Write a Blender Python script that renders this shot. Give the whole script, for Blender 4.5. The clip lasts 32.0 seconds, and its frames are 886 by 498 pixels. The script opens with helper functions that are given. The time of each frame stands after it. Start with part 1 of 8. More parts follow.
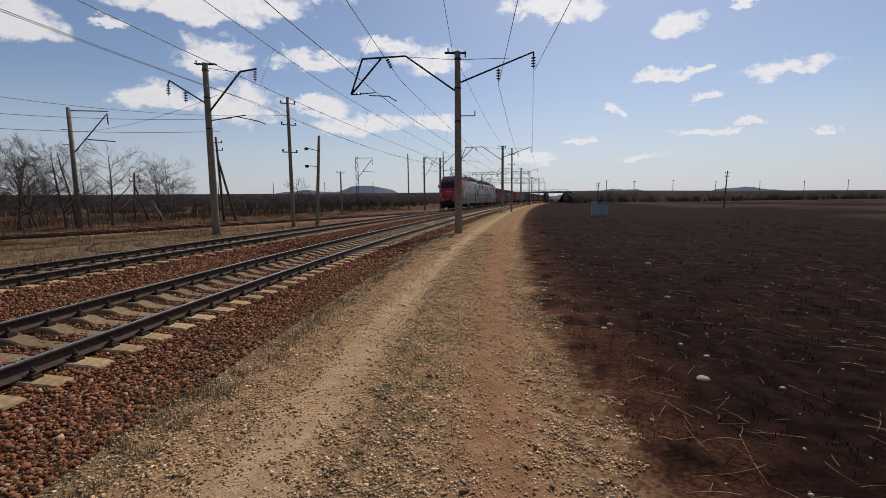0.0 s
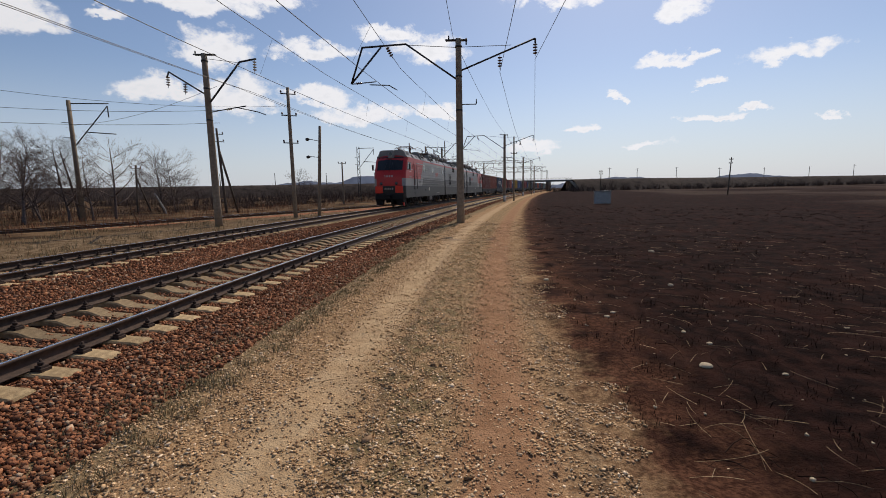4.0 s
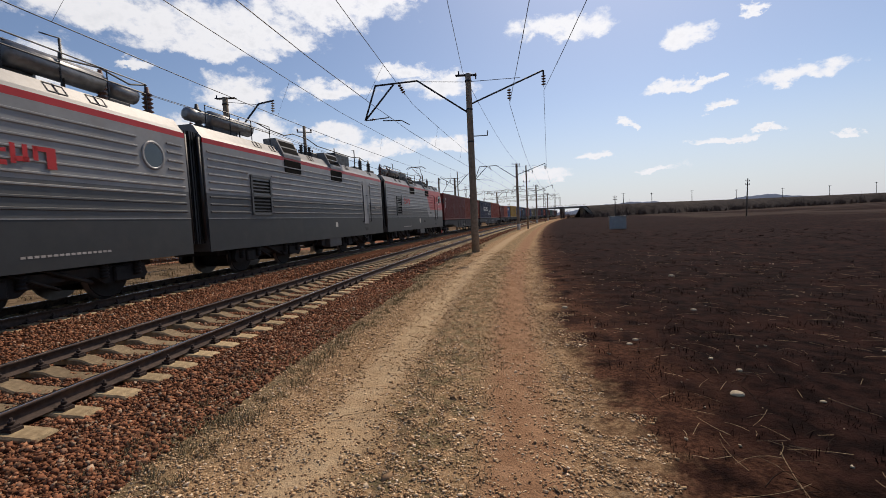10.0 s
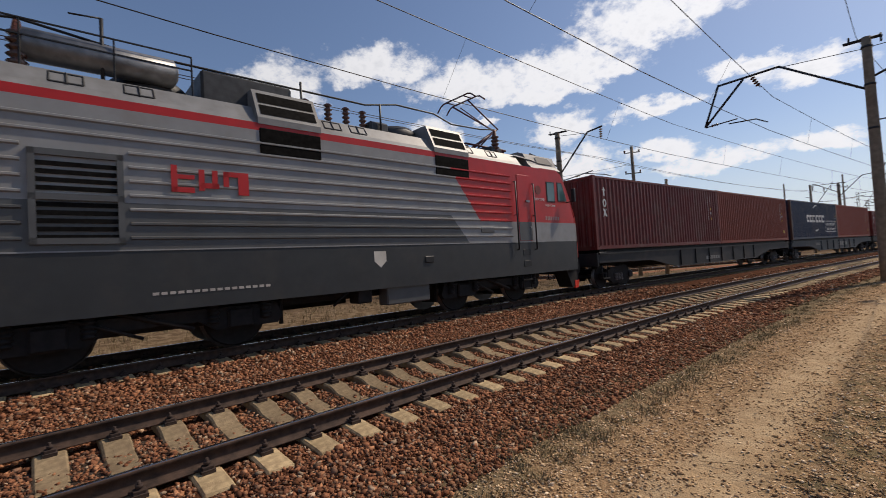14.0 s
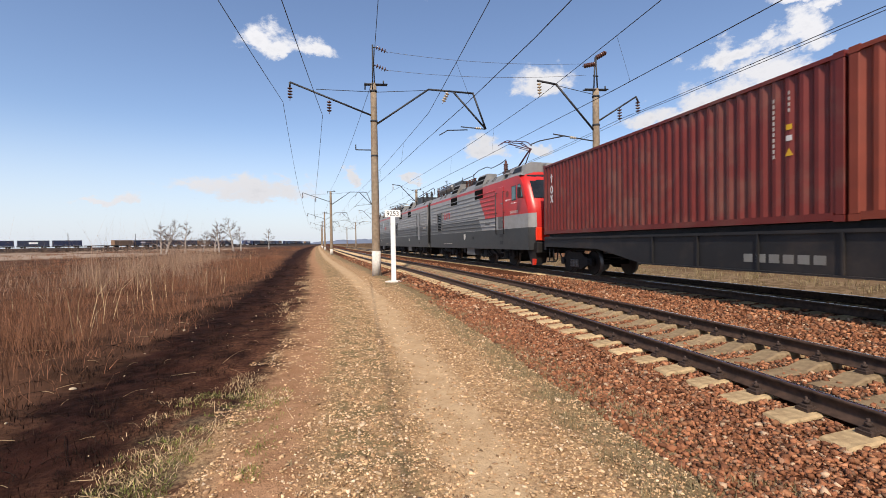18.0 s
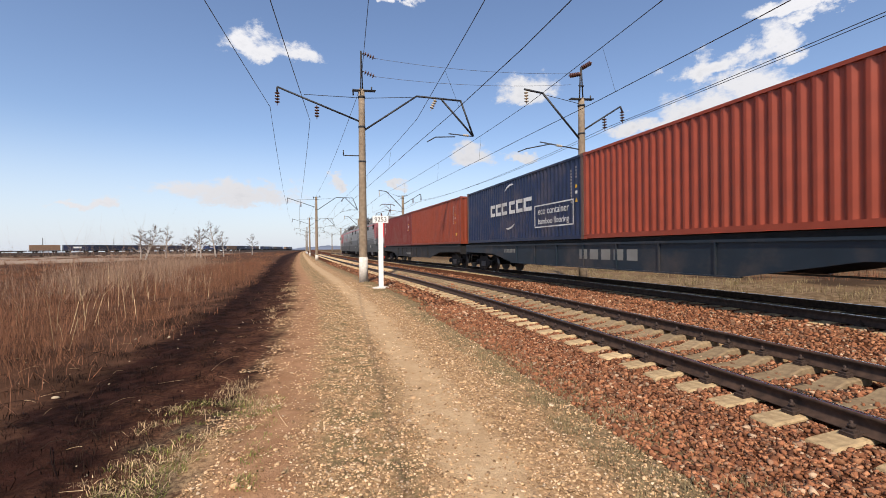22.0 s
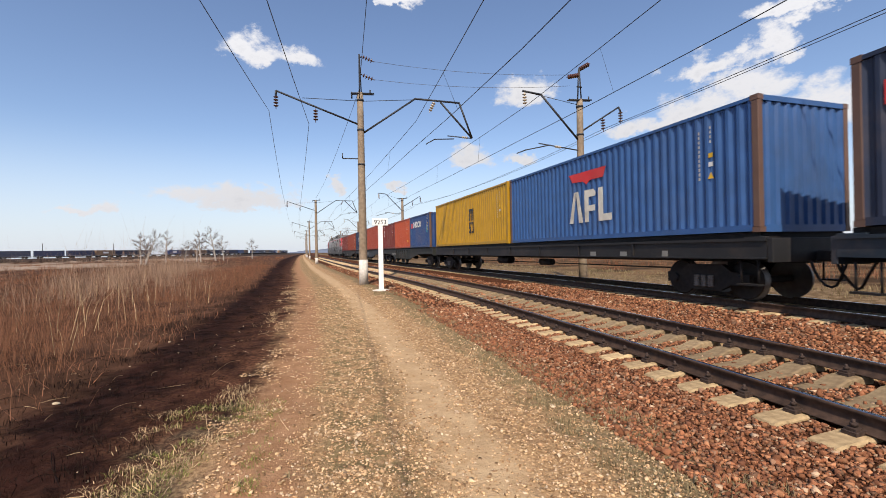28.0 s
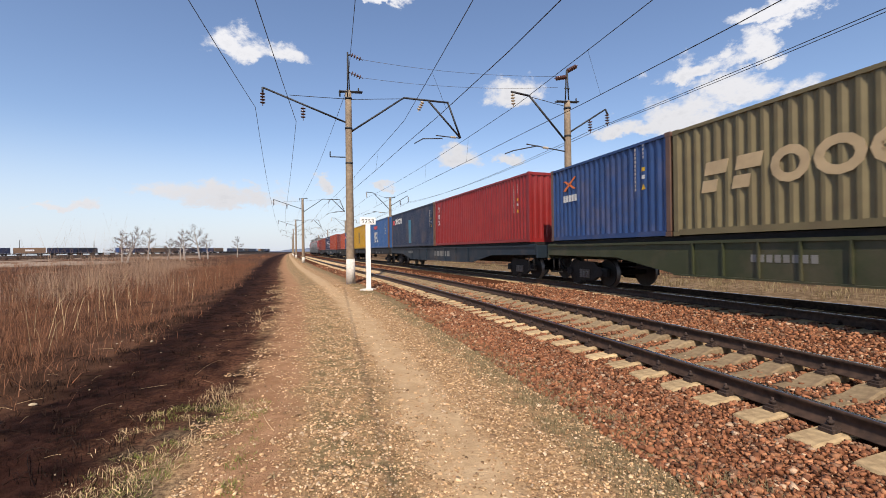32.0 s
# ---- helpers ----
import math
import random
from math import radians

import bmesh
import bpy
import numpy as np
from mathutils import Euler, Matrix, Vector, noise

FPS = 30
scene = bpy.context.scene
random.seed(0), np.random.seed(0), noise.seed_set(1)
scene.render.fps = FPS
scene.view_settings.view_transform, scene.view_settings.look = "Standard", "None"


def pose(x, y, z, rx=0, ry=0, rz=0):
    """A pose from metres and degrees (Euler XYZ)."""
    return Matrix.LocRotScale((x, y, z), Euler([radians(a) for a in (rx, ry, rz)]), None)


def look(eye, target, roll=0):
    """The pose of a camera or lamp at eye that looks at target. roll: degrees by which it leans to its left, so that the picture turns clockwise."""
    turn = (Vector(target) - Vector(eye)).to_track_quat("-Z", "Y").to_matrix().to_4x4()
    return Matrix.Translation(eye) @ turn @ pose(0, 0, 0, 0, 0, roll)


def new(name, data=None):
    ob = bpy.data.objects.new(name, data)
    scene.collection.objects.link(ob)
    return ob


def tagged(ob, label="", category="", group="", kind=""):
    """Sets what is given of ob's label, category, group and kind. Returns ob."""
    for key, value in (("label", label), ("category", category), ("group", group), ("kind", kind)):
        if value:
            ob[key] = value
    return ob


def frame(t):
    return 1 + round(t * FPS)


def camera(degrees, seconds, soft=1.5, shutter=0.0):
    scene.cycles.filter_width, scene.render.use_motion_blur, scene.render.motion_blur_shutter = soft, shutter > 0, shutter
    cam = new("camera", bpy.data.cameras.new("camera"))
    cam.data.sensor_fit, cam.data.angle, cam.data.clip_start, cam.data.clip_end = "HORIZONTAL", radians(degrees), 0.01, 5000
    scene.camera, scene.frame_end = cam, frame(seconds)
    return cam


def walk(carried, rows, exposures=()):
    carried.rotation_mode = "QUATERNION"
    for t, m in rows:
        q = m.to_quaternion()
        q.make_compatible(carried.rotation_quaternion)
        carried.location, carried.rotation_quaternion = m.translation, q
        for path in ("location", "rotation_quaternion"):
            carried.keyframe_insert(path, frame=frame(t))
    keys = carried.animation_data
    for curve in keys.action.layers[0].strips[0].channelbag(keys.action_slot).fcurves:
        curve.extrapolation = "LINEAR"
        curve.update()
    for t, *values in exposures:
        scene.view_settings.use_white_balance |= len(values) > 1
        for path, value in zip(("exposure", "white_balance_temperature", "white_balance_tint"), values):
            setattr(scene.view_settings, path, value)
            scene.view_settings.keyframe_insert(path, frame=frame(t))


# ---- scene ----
# ------------------------------------------------------------ camera
# seconds, eye x y z, yaw (to the left of +y), pitch, roll
PATH = [
    (0, -0, 0, 1.989, -0.1, -6.37, -0.58), (0.5, -0, 0, 1.989, -0.17, -6.72, -0.6), (1, -0, 0, 1.989, 0.04, -6.99, -0.8),
    (1.5, -0, 0, 1.989, -0.21, -7.45, -1.28), (2, -0, 0, 1.989, 0.06, -7.75, -1.33), (2.5, -0, 0, 1.989, 0.1, -7.91, -1.47),
    (3, -0, 0, 1.989, -0.11, -7.81, -1.53), (3.5, -0, 0, 1.989, 0.05, -7.73, -1.36), (5.5, -0, 0, 1.989, 0.02, -7.58, -0.4),
    (6, -0, 0, 1.989, -1.24, -6.68, 0.35), (6.5, -0, 0, 1.989, -1, -7.18, -0.56), (7, -0, 0, 1.989, -0.81, -7.48, -1.19),
    (7.5, -0, 0, 1.989, -0.62, -7.27, -1.93), (8, -0, 0, 1.989, -0.84, -7.3, -2.7), (8.5, -0, 0, 1.989, 0.04, -6.36, -2.09),
    (9, -0, 0, 1.989, 0.84, -5.57, -1.63), (9.5, 0.000, 0.000, 1.989, 1.16, -4.51, -2.48), (10, -0.010, 0.000, 1.989, 2.09, -3.71, -2.84),
    (10.5, -0.030, 0.000, 1.989, 4.46, -2.98, -2.83), (11, -0.060, 0.000, 1.989, 7.96, -2.52, -3.29), (11.5, -0.120, 0.000, 1.974, 12.90, -2.44, -2.19),
    (12, -0.160, 0.000, 1.959, 17.27, -2.12, -1.75), (12.5, -0.200, 0.000, 1.944, 22.04, -0.84, -2.76), (13, -0.240, 0.000, 1.929, 26.93, 0.43, -2.75),
    (13.5, -0.300, 0.000, 1.914, 32.20, 1.40, -3.00), (15.5, -0.700, 0.120, 1.820, 106.50, 1.90, -3.60), (16, -0.950, 0.300, 1.792, 138.30, 1.30, -2.60),
    (16.5, -0.950, 0.225, 1.789, 154.46, 0.12, -1.36), (17, -0.850, 0.000, 1.789, 163.72, 0.42, -1.00), (17.5, -0.741, 0.000, 1.789, 166.19, -0.68, -1.08),
    (18, -0.632, 0.000, 1.789, 165.21, -0.92, -0.84), (18.5, -0.523, 0, 1.789, 164.83, -1.75, -1.1), (19, -0.523, 0, 1.789, 164.81, -1.75, -0.97),
    (19.5, -0.523, 0, 1.789, 164.67, -1.65, -0.45), (20, -0.523, 0, 1.789, 165.05, -0.83, 0.08), (20.5, -0.523, 0, 1.789, 164.6, -0.35, 0.01),
    (21, -0.523, 0, 1.789, 164.1, 0.28, -0.48), (21.5, -0.523, 0, 1.789, 163.69, -0.26, -0.59), (22, -0.523, 0, 1.789, 163.31, -0.13, -0.61),
    (22.5, -0.523, 0, 1.789, 162.86, -0.16, -0.83), (23, -0.523, 0, 1.789, 163.68, 0.12, -1.26), (23.5, -0.523, 0, 1.789, 163.91, 0.34, -1.34),
    (24, -0.523, 0, 1.789, 164.35, 0.13, -1.45), (24.5, -0.523, 0, 1.789, 163.62, 0.13, -1.17), (25, -0.523, 0, 1.789, 163.72, 0.55, -1.02),
    (25.5, -0.523, 0, 1.789, 163.82, 0.96, -0.98), (27.5, -0.523, 0, 1.789, 163.44, 0.41, -0.85), (28, -0.523, 0, 1.789, 163.29, 0.14, -1.14),
    (28.5, -0.523, 0, 1.789, 163.31, 0.14, -1.11), (29, -0.523, 0, 1.789, 163, -0.07, -1.17), (29.5, -0.523, 0, 1.789, 162.45, -0.01, -0.78),
    (30, -0.523, 0, 1.789, 162.23, -0.37, -0.98), (30.5, -0.523, 0, 1.789, 161.92, -0.26, -0.6), (31, -0.523, 0, 1.789, 161.88, -0.1, -0.75),
    (31.5, -0.523, 0, 1.789, 161.49, -0.09, -0.82), (32, -0.523, 0, 1.789, 161.69, 0.06, -0.79),
]

def aim(x, y, z, yaw, pitch, roll):
    a, b = radians(yaw), radians(pitch)
    way = Vector((-math.sin(a) * math.cos(b), math.cos(a) * math.cos(b), math.sin(b)))
    eye = Vector((x, y, z))
    return look(eye, eye + way, roll)


cam = camera(90.65, 32.0, soft=0.9, shutter=0.12)
# stops, white balance
EXPOSURE = [(t, e, 7150.0, 14.0) for t, e in ((0.0, -0.55), (3.5, -0.42), (8.0, -0.36), (10.5, -0.36), (13.5, -0.36), (15.5, 0.1), (16.0, 0.6), (17.0, 0.38), (32.0, 0.34))]
walk(cam, [(r[0], aim(*r[1:])) for r in PATH], EXPOSURE)

# ------------------------------------------------------------ the line of the railway
ZR = 0.33            # rail top over the cart road
RISE = 0.1           # the second track lies a little higher
GAP = 5.15           # from the axis of the first track to that of the second
CANT = 0.07
GAUGE = 1.52
_hy = np.array([-400, -60, -40, -20, -10, 0, 10, 20, 30, 45, 60, 100, 200, 420.0])
_ht = np.array([-0.5, -1.6, -2.9, -1.6, 1.1, 4.1, 7.0, 9.4, 10.6, 11.4, 12.0, 13.5, 16.0, 19.0])
LY = np.arange(-400, 460, 0.25)
LT = np.interp(LY, _hy, _ht)
_k = np.exp(-0.5 * (np.arange(-32, 33) * 0.25 / 4) ** 2)
LT = np.convolve(np.pad(LT, 32, mode="edge"), _k / _k.sum(), "valid")
_tn = np.tan(np.radians(LT))
LX = np.concatenate([[0], np.cumsum((_tn[1:] + _tn[:-1]) / 2 * 0.25)])
LS = np.concatenate([[0], np.cumsum(np.sqrt(0.25 ** 2 + np.diff(LX) ** 2))])
LX = (LX - np.interp(0, LY, LX) - 6.114) * 0.95
LS = (LS - np.interp(0, LY, LS)) * 0.95
LY = LY * 0.95
LT = np.radians(LT)


def on_line(s, off=0.0):
    """x, y and heading at arc s, off metres to the west of the first track's axis."""
    th = float(np.interp(s, LS, LT))
    return (float(np.interp(s, LS, LX)) - off * math.cos(th), float(np.interp(s, LS, LY)) + off * math.sin(th), th)


def line_coords(px, py):
    """Arc and lateral offset (west positive) of arrays of points, by the nearest y on the line."""
    yy = py.copy()
    for _ in range(4):
        x0, th = np.interp(yy, LY, LX), np.interp(yy, LY, LT)
        d = (px - x0) * np.sin(th) + (py - yy) * np.cos(th)
        yy = yy + np.clip(d * np.cos(th) * 0.9, -30, 30)
    x0, th = np.interp(yy, LY, LX), np.interp(yy, LY, LT)
    lat = -((px - x0) * np.cos(th) - (py - yy) * np.sin(th))
    return np.interp(yy, LY, LS), lat


# ------------------------------------------------------------ light
SUN_YAW, SUN_EL = -22.0, 47.0
sun_way = Vector((-math.sin(radians(SUN_YAW)) * math.cos(radians(SUN_EL)), math.cos(radians(SUN_YAW)) * math.cos(radians(SUN_EL)), math.sin(radians(SUN_EL))))
sun = new("sun", bpy.data.lights.new("sun", "SUN"))
sun.data.energy, sun.data.angle, sun.data.color = 4.2, radians(0.53), (1.0, 0.92, 0.80)
sun.matrix_world = look(sun_way * 100, (0, 0, 0))


def link(nt, a, b):
    nt.links.new(a, b)


def make_world():
    w = bpy.data.worlds.new("sky")
    scene.world = w
    w.use_nodes = True
    nt = w.node_tree
    nt.nodes.clear()

    def math_node(op, a, b=None, c=None, clamp=False):
        n = nt.nodes.new("ShaderNodeMath")
        n.operation, n.use_clamp = op, clamp
        for i, v in enumerate((a, b, c)):
            if v is None:
                continue
            if isinstance(v, (int, float)):
                n.inputs[i].default_value = v
            else:
                link(nt, v, n.inputs[i])
        return n.outputs[0]
    out = nt.nodes.new("ShaderNodeOutputWorld")
    bg = nt.nodes.new("ShaderNodeBackground")
    sky = nt.nodes.new("ShaderNodeTexSky")
    sky.sky_type, sky.sun_disc = "NISHITA", False
    sky.sun_elevation, sky.sun_rotation = radians(SUN_EL), radians(-SUN_YAW)
    sky.air_density, sky.dust_density, sky.ozone_density, sky.altitude = 1.0, 0.8, 1.6, 50
    tc = nt.nodes.new("ShaderNodeTexCoord")
    sep = nt.nodes.new("ShaderNodeSeparateXYZ")
    link(nt, tc.outputs["Generated"], sep.inputs[0])
    az = math_node("MULTIPLY", math_node("ARCTAN2", math_node("MULTIPLY", sep.outputs[0], -1.0), sep.outputs[1]), 57.29578)
    # yaw runs on past 180 degrees, so that no seam shows in the north
    az = math_node("ADD", az, math_node("MULTIPLY", math_node("LESS_THAN", az, -110.0), 360.0))
    el = math_node("MULTIPLY", math_node("ARCSINE", sep.outputs[2]), 57.29578)
    # uneven edges: the directions are pushed about by noise before the clouds are laid out
    def noise_node(scale, detail, rough, stretch=(1, 1, 1.5)):
        mp = nt.nodes.new("ShaderNodeMapping")
        mp.inputs["Scale"].default_value = stretch
        link(nt, tc.outputs["Generated"], mp.inputs[0])
        n = nt.nodes.new("ShaderNodeTexNoise")
        n.inputs["Scale"].default_value, n.inputs["Detail"].default_value, n.inputs["Roughness"].default_value = scale, detail, rough
        link(nt, mp.outputs[0], n.inputs["Vector"])
        return n
    n1, n2 = noise_node(13, 6, 0.62), noise_node(30, 8, 0.66)
    s1 = nt.nodes.new("ShaderNodeSeparateColor")
    link(nt, n1.outputs["Color"], s1.inputs[0])
    az2 = math_node("ADD", az, math_node("MULTIPLY", math_node("SUBTRACT", s1.outputs[0], 0.5), 9.0))
    el2 = math_node("ADD", el, math_node("MULTIPLY", math_node("SUBTRACT", s1.outputs[1], 0.5), 5.0))
    best = None
    for a, e, wd, h in CLOUDS:
        a = a + 360 if a < -110 else a
        dx = math_node("MULTIPLY", math_node("SUBTRACT", az2, a), 1.0 / wd)
        dy = math_node("MULTIPLY", math_node("SUBTRACT", el2, e), 1.0 / h)
        # flatter below than above
        dy = math_node("MAXIMUM", dy, math_node("MULTIPLY", dy, -1.7))
        r = math_node("MULTIPLY_ADD", dx, dx, math_node("MULTIPLY", dy, dy))
        best = r if best is None else math_node("MINIMUM", best, r)
    dens = math_node("SUBTRACT", 1.0, best)
    dens = math_node("ADD", dens, math_node("MULTIPLY", math_node("SUBTRACT", n2.outputs["Fac"], 0.5), 2.9))
    mr = nt.nodes.new("ShaderNodeMapRange")
    mr.interpolation_type = "SMOOTHSTEP"
    mr.inputs["From Min"].default_value, mr.inputs["From Max"].default_value = -0.5, 0.75
    link(nt, dens, mr.inputs["Value"])
    # a thin veil of haze low over the horizon
    hz = nt.nodes.new("ShaderNodeMapRange")
    hz.interpolation_type = "SMOOTHSTEP"
    hz.inputs["From Min"].default_value, hz.inputs["From Max"].default_value = 15.0, -2.0
    hz.inputs["To Max"].default_value = 0.8
    link(nt, el, hz.inputs["Value"])
    # shaded hearts of the clouds
    shade = nt.nodes.new("ShaderNodeMixRGB")
    shade.inputs[1].default_value, shade.inputs[2].default_value = (7.5, 8.1, 9.0, 1), (5.8, 6.4, 7.3, 1)
    mr2 = nt.nodes.new("ShaderNodeMapRange")
    mr2.inputs["From Min"].default_value, mr2.inputs["From Max"].default_value = 0.9, 2.0
    link(nt, dens, mr2.inputs["Value"])
    link(nt, mr2.outputs[0], shade.inputs[0])
    # clouds on the sun's side are brighter
    dot = nt.nodes.new("ShaderNodeVectorMath")
    dot.operation = "DOT_PRODUCT"
    dot.inputs[1].default_value = tuple(sun_way)
    link(nt, tc.outputs["Generated"], dot.inputs[0])
    glow = nt.nodes.new("ShaderNodeMapRange")
    glow.inputs["From Min"].default_value, glow.inputs["From Max"].default_value = -0.5, 0.9
    glow.inputs["To Min"].default_value, glow.inputs["To Max"].default_value = 0.74, 1.5
    link(nt, dot.outputs["Value"], glow.inputs["Value"])
    lit = nt.nodes.new("ShaderNodeVectorMath")
    lit.operation = "SCALE"
    link(nt, shade.outputs[0], lit.inputs[0])
    link(nt, glow.outputs[0], lit.inputs["Scale"])
    gain = nt.nodes.new("ShaderNodeMixRGB")
    gain.blend_type = "MULTIPLY"
    gain.inputs[0].default_value = 1.0
    gain.inputs[2].default_value = (SKY_GAIN[0], SKY_GAIN[1], SKY_GAIN[2], 1)
    link(nt, sky.outputs[0], gain.inputs[1])
    m0 = nt.nodes.new("ShaderNodeMixRGB")
    veil = nt.nodes.new("ShaderNodeMapRange")
    veil.inputs["From Min"].default_value, veil.inputs["From Max"].default_value = -0.5, 0.9
    veil.inputs["To Min"].default_value, veil.inputs["To Max"].default_value = 0.76, 1.08
    link(nt, dot.outputs["Value"], veil.inputs["Value"])
    mist = nt.nodes.new("ShaderNodeVectorMath")
    mist.operation = "SCALE"
    mist.inputs[0].default_value = (7.0, 8.2, 10.1)
    link(nt, veil.outputs[0], mist.inputs["Scale"])
    link(nt, mist.outputs[0], m0.inputs[2])
    link(nt, hz.outputs[0], m0.inputs[0])
    link(nt, gain.outputs[0], m0.inputs[1])
    m1 = nt.nodes.new("ShaderNodeMixRGB")
    link(nt, mr.outputs[0], m1.inputs[0])
    link(nt, m0.outputs[0], m1.inputs[1])
    link(nt, lit.outputs[0], m1.inputs[2])
    link(nt, m1.outputs[0], bg.inputs["Color"])
    bg.inputs["Strength"].default_value = 0.1
    link(nt, bg.outputs[0], out.inputs["Surface"])


SKY_GAIN = (1.07, 1.18, 1.34)
# clouds: yaw, elevation, half width, half height, in degrees
CLOUDS_SOUTH = [
    (42.9, 16.0, 3.4, 2.8), (28.7, 19.9, 8.1, 1.8), (20.0, 21.1, 3.7, 1.6), (34.9, 17.2, 1.4, 0.6), (25.7, 15.4, 4.0, 2.3), (32.5, 10.7, 3.6, 1.7),
    (24.3, 10.5, 4.5, 2.8), (15.2, 16.0, 4.6, 1.3), (15.4, 11.3, 4.0, 1.4), (10.0, 9.4, 6.6, 1.5), (6.3, 18.6, 3.5, 1.1), (1.0, 16.5, 4.3, 2.0),
    (1.1, 9.4, 3.2, 1.1), (-14.2, 21.3, 4.9, 1.7), (-27.4, 18.1, 2.2, 1.4), (-26.8, 13.2, 3.1, 0.8), (-29.5, 13.6, 1.0, 0.6), (-37.0, 12.3, 3.4, 1.3),
]
CLOUDS_WEST = [
    (-30.7, 10.7, 1.6, 0.6), (-20.9, 10.1, 1.3, 0.6), (-30.7, 6.9, 2.4, 0.5), (-34.7, 7.5, 1.4, 0.5), (-17.5, 6.8, 2.0, 0.7), (-24.5, 4.9, 3.0, 0.5),
    (-33.1, 19.4, 1.2, 0.5), (-40.6, 6.5, 1.1, 0.4), (-10.7, 4.8, 3.2, 0.8), (49.7, 23.9, 6.9, 2.9), (36.9, 21.8, 8.6, 2.5), (25.2, 21.7, 8.8, 3.2),
    (14.9, 25.2, 9.1, 3.2), (7.9, 26.5, 4.6, 1.9), (62.1, 20.3, 5.4, 4.5), (76.5, 17.0, 4.7, 1.8), (96.1, 32.4, 6.0, 1.2), (124.2, 23.0, 3.4, 1.0),
]
CLOUDS_NORTH = [
    (130.9, 18.9, 4.2, 1.4), (-173.8, 22.9, 3.8, 1.7), (-177.7, 22.8, 3.0, 1.4), (152.2, 19.1, 3.7, 1.9), (128.2, 15.9, 3.7, 2.1), (121.5, 12.8, 4.1, 2.9),
    (133.5, 14.0, 5.0, 2.7), (125.7, 19.6, 2.1, 2.1), (159.3, 11.4, 3.1, 2.0), (152.8, 11.4, 1.9, 0.9), (169.1, 8.1, 1.6, 0.7), (177.4, 8.3, 1.4, 1.1),
    (-171.9, 6.4, 7.9, 1.6), (-157.1, 4.8, 2.7, 0.6), (169.9, 29.6, 4.4, 0.8), (139.3, 13.6, 4.3, 1.4), (123.9, 21.8, 1.7, 0.9), (132.8, 18.5, 1.6, 2.3),
]
CLOUDS = CLOUDS_SOUTH + CLOUDS_WEST + CLOUDS_NORTH
make_world()
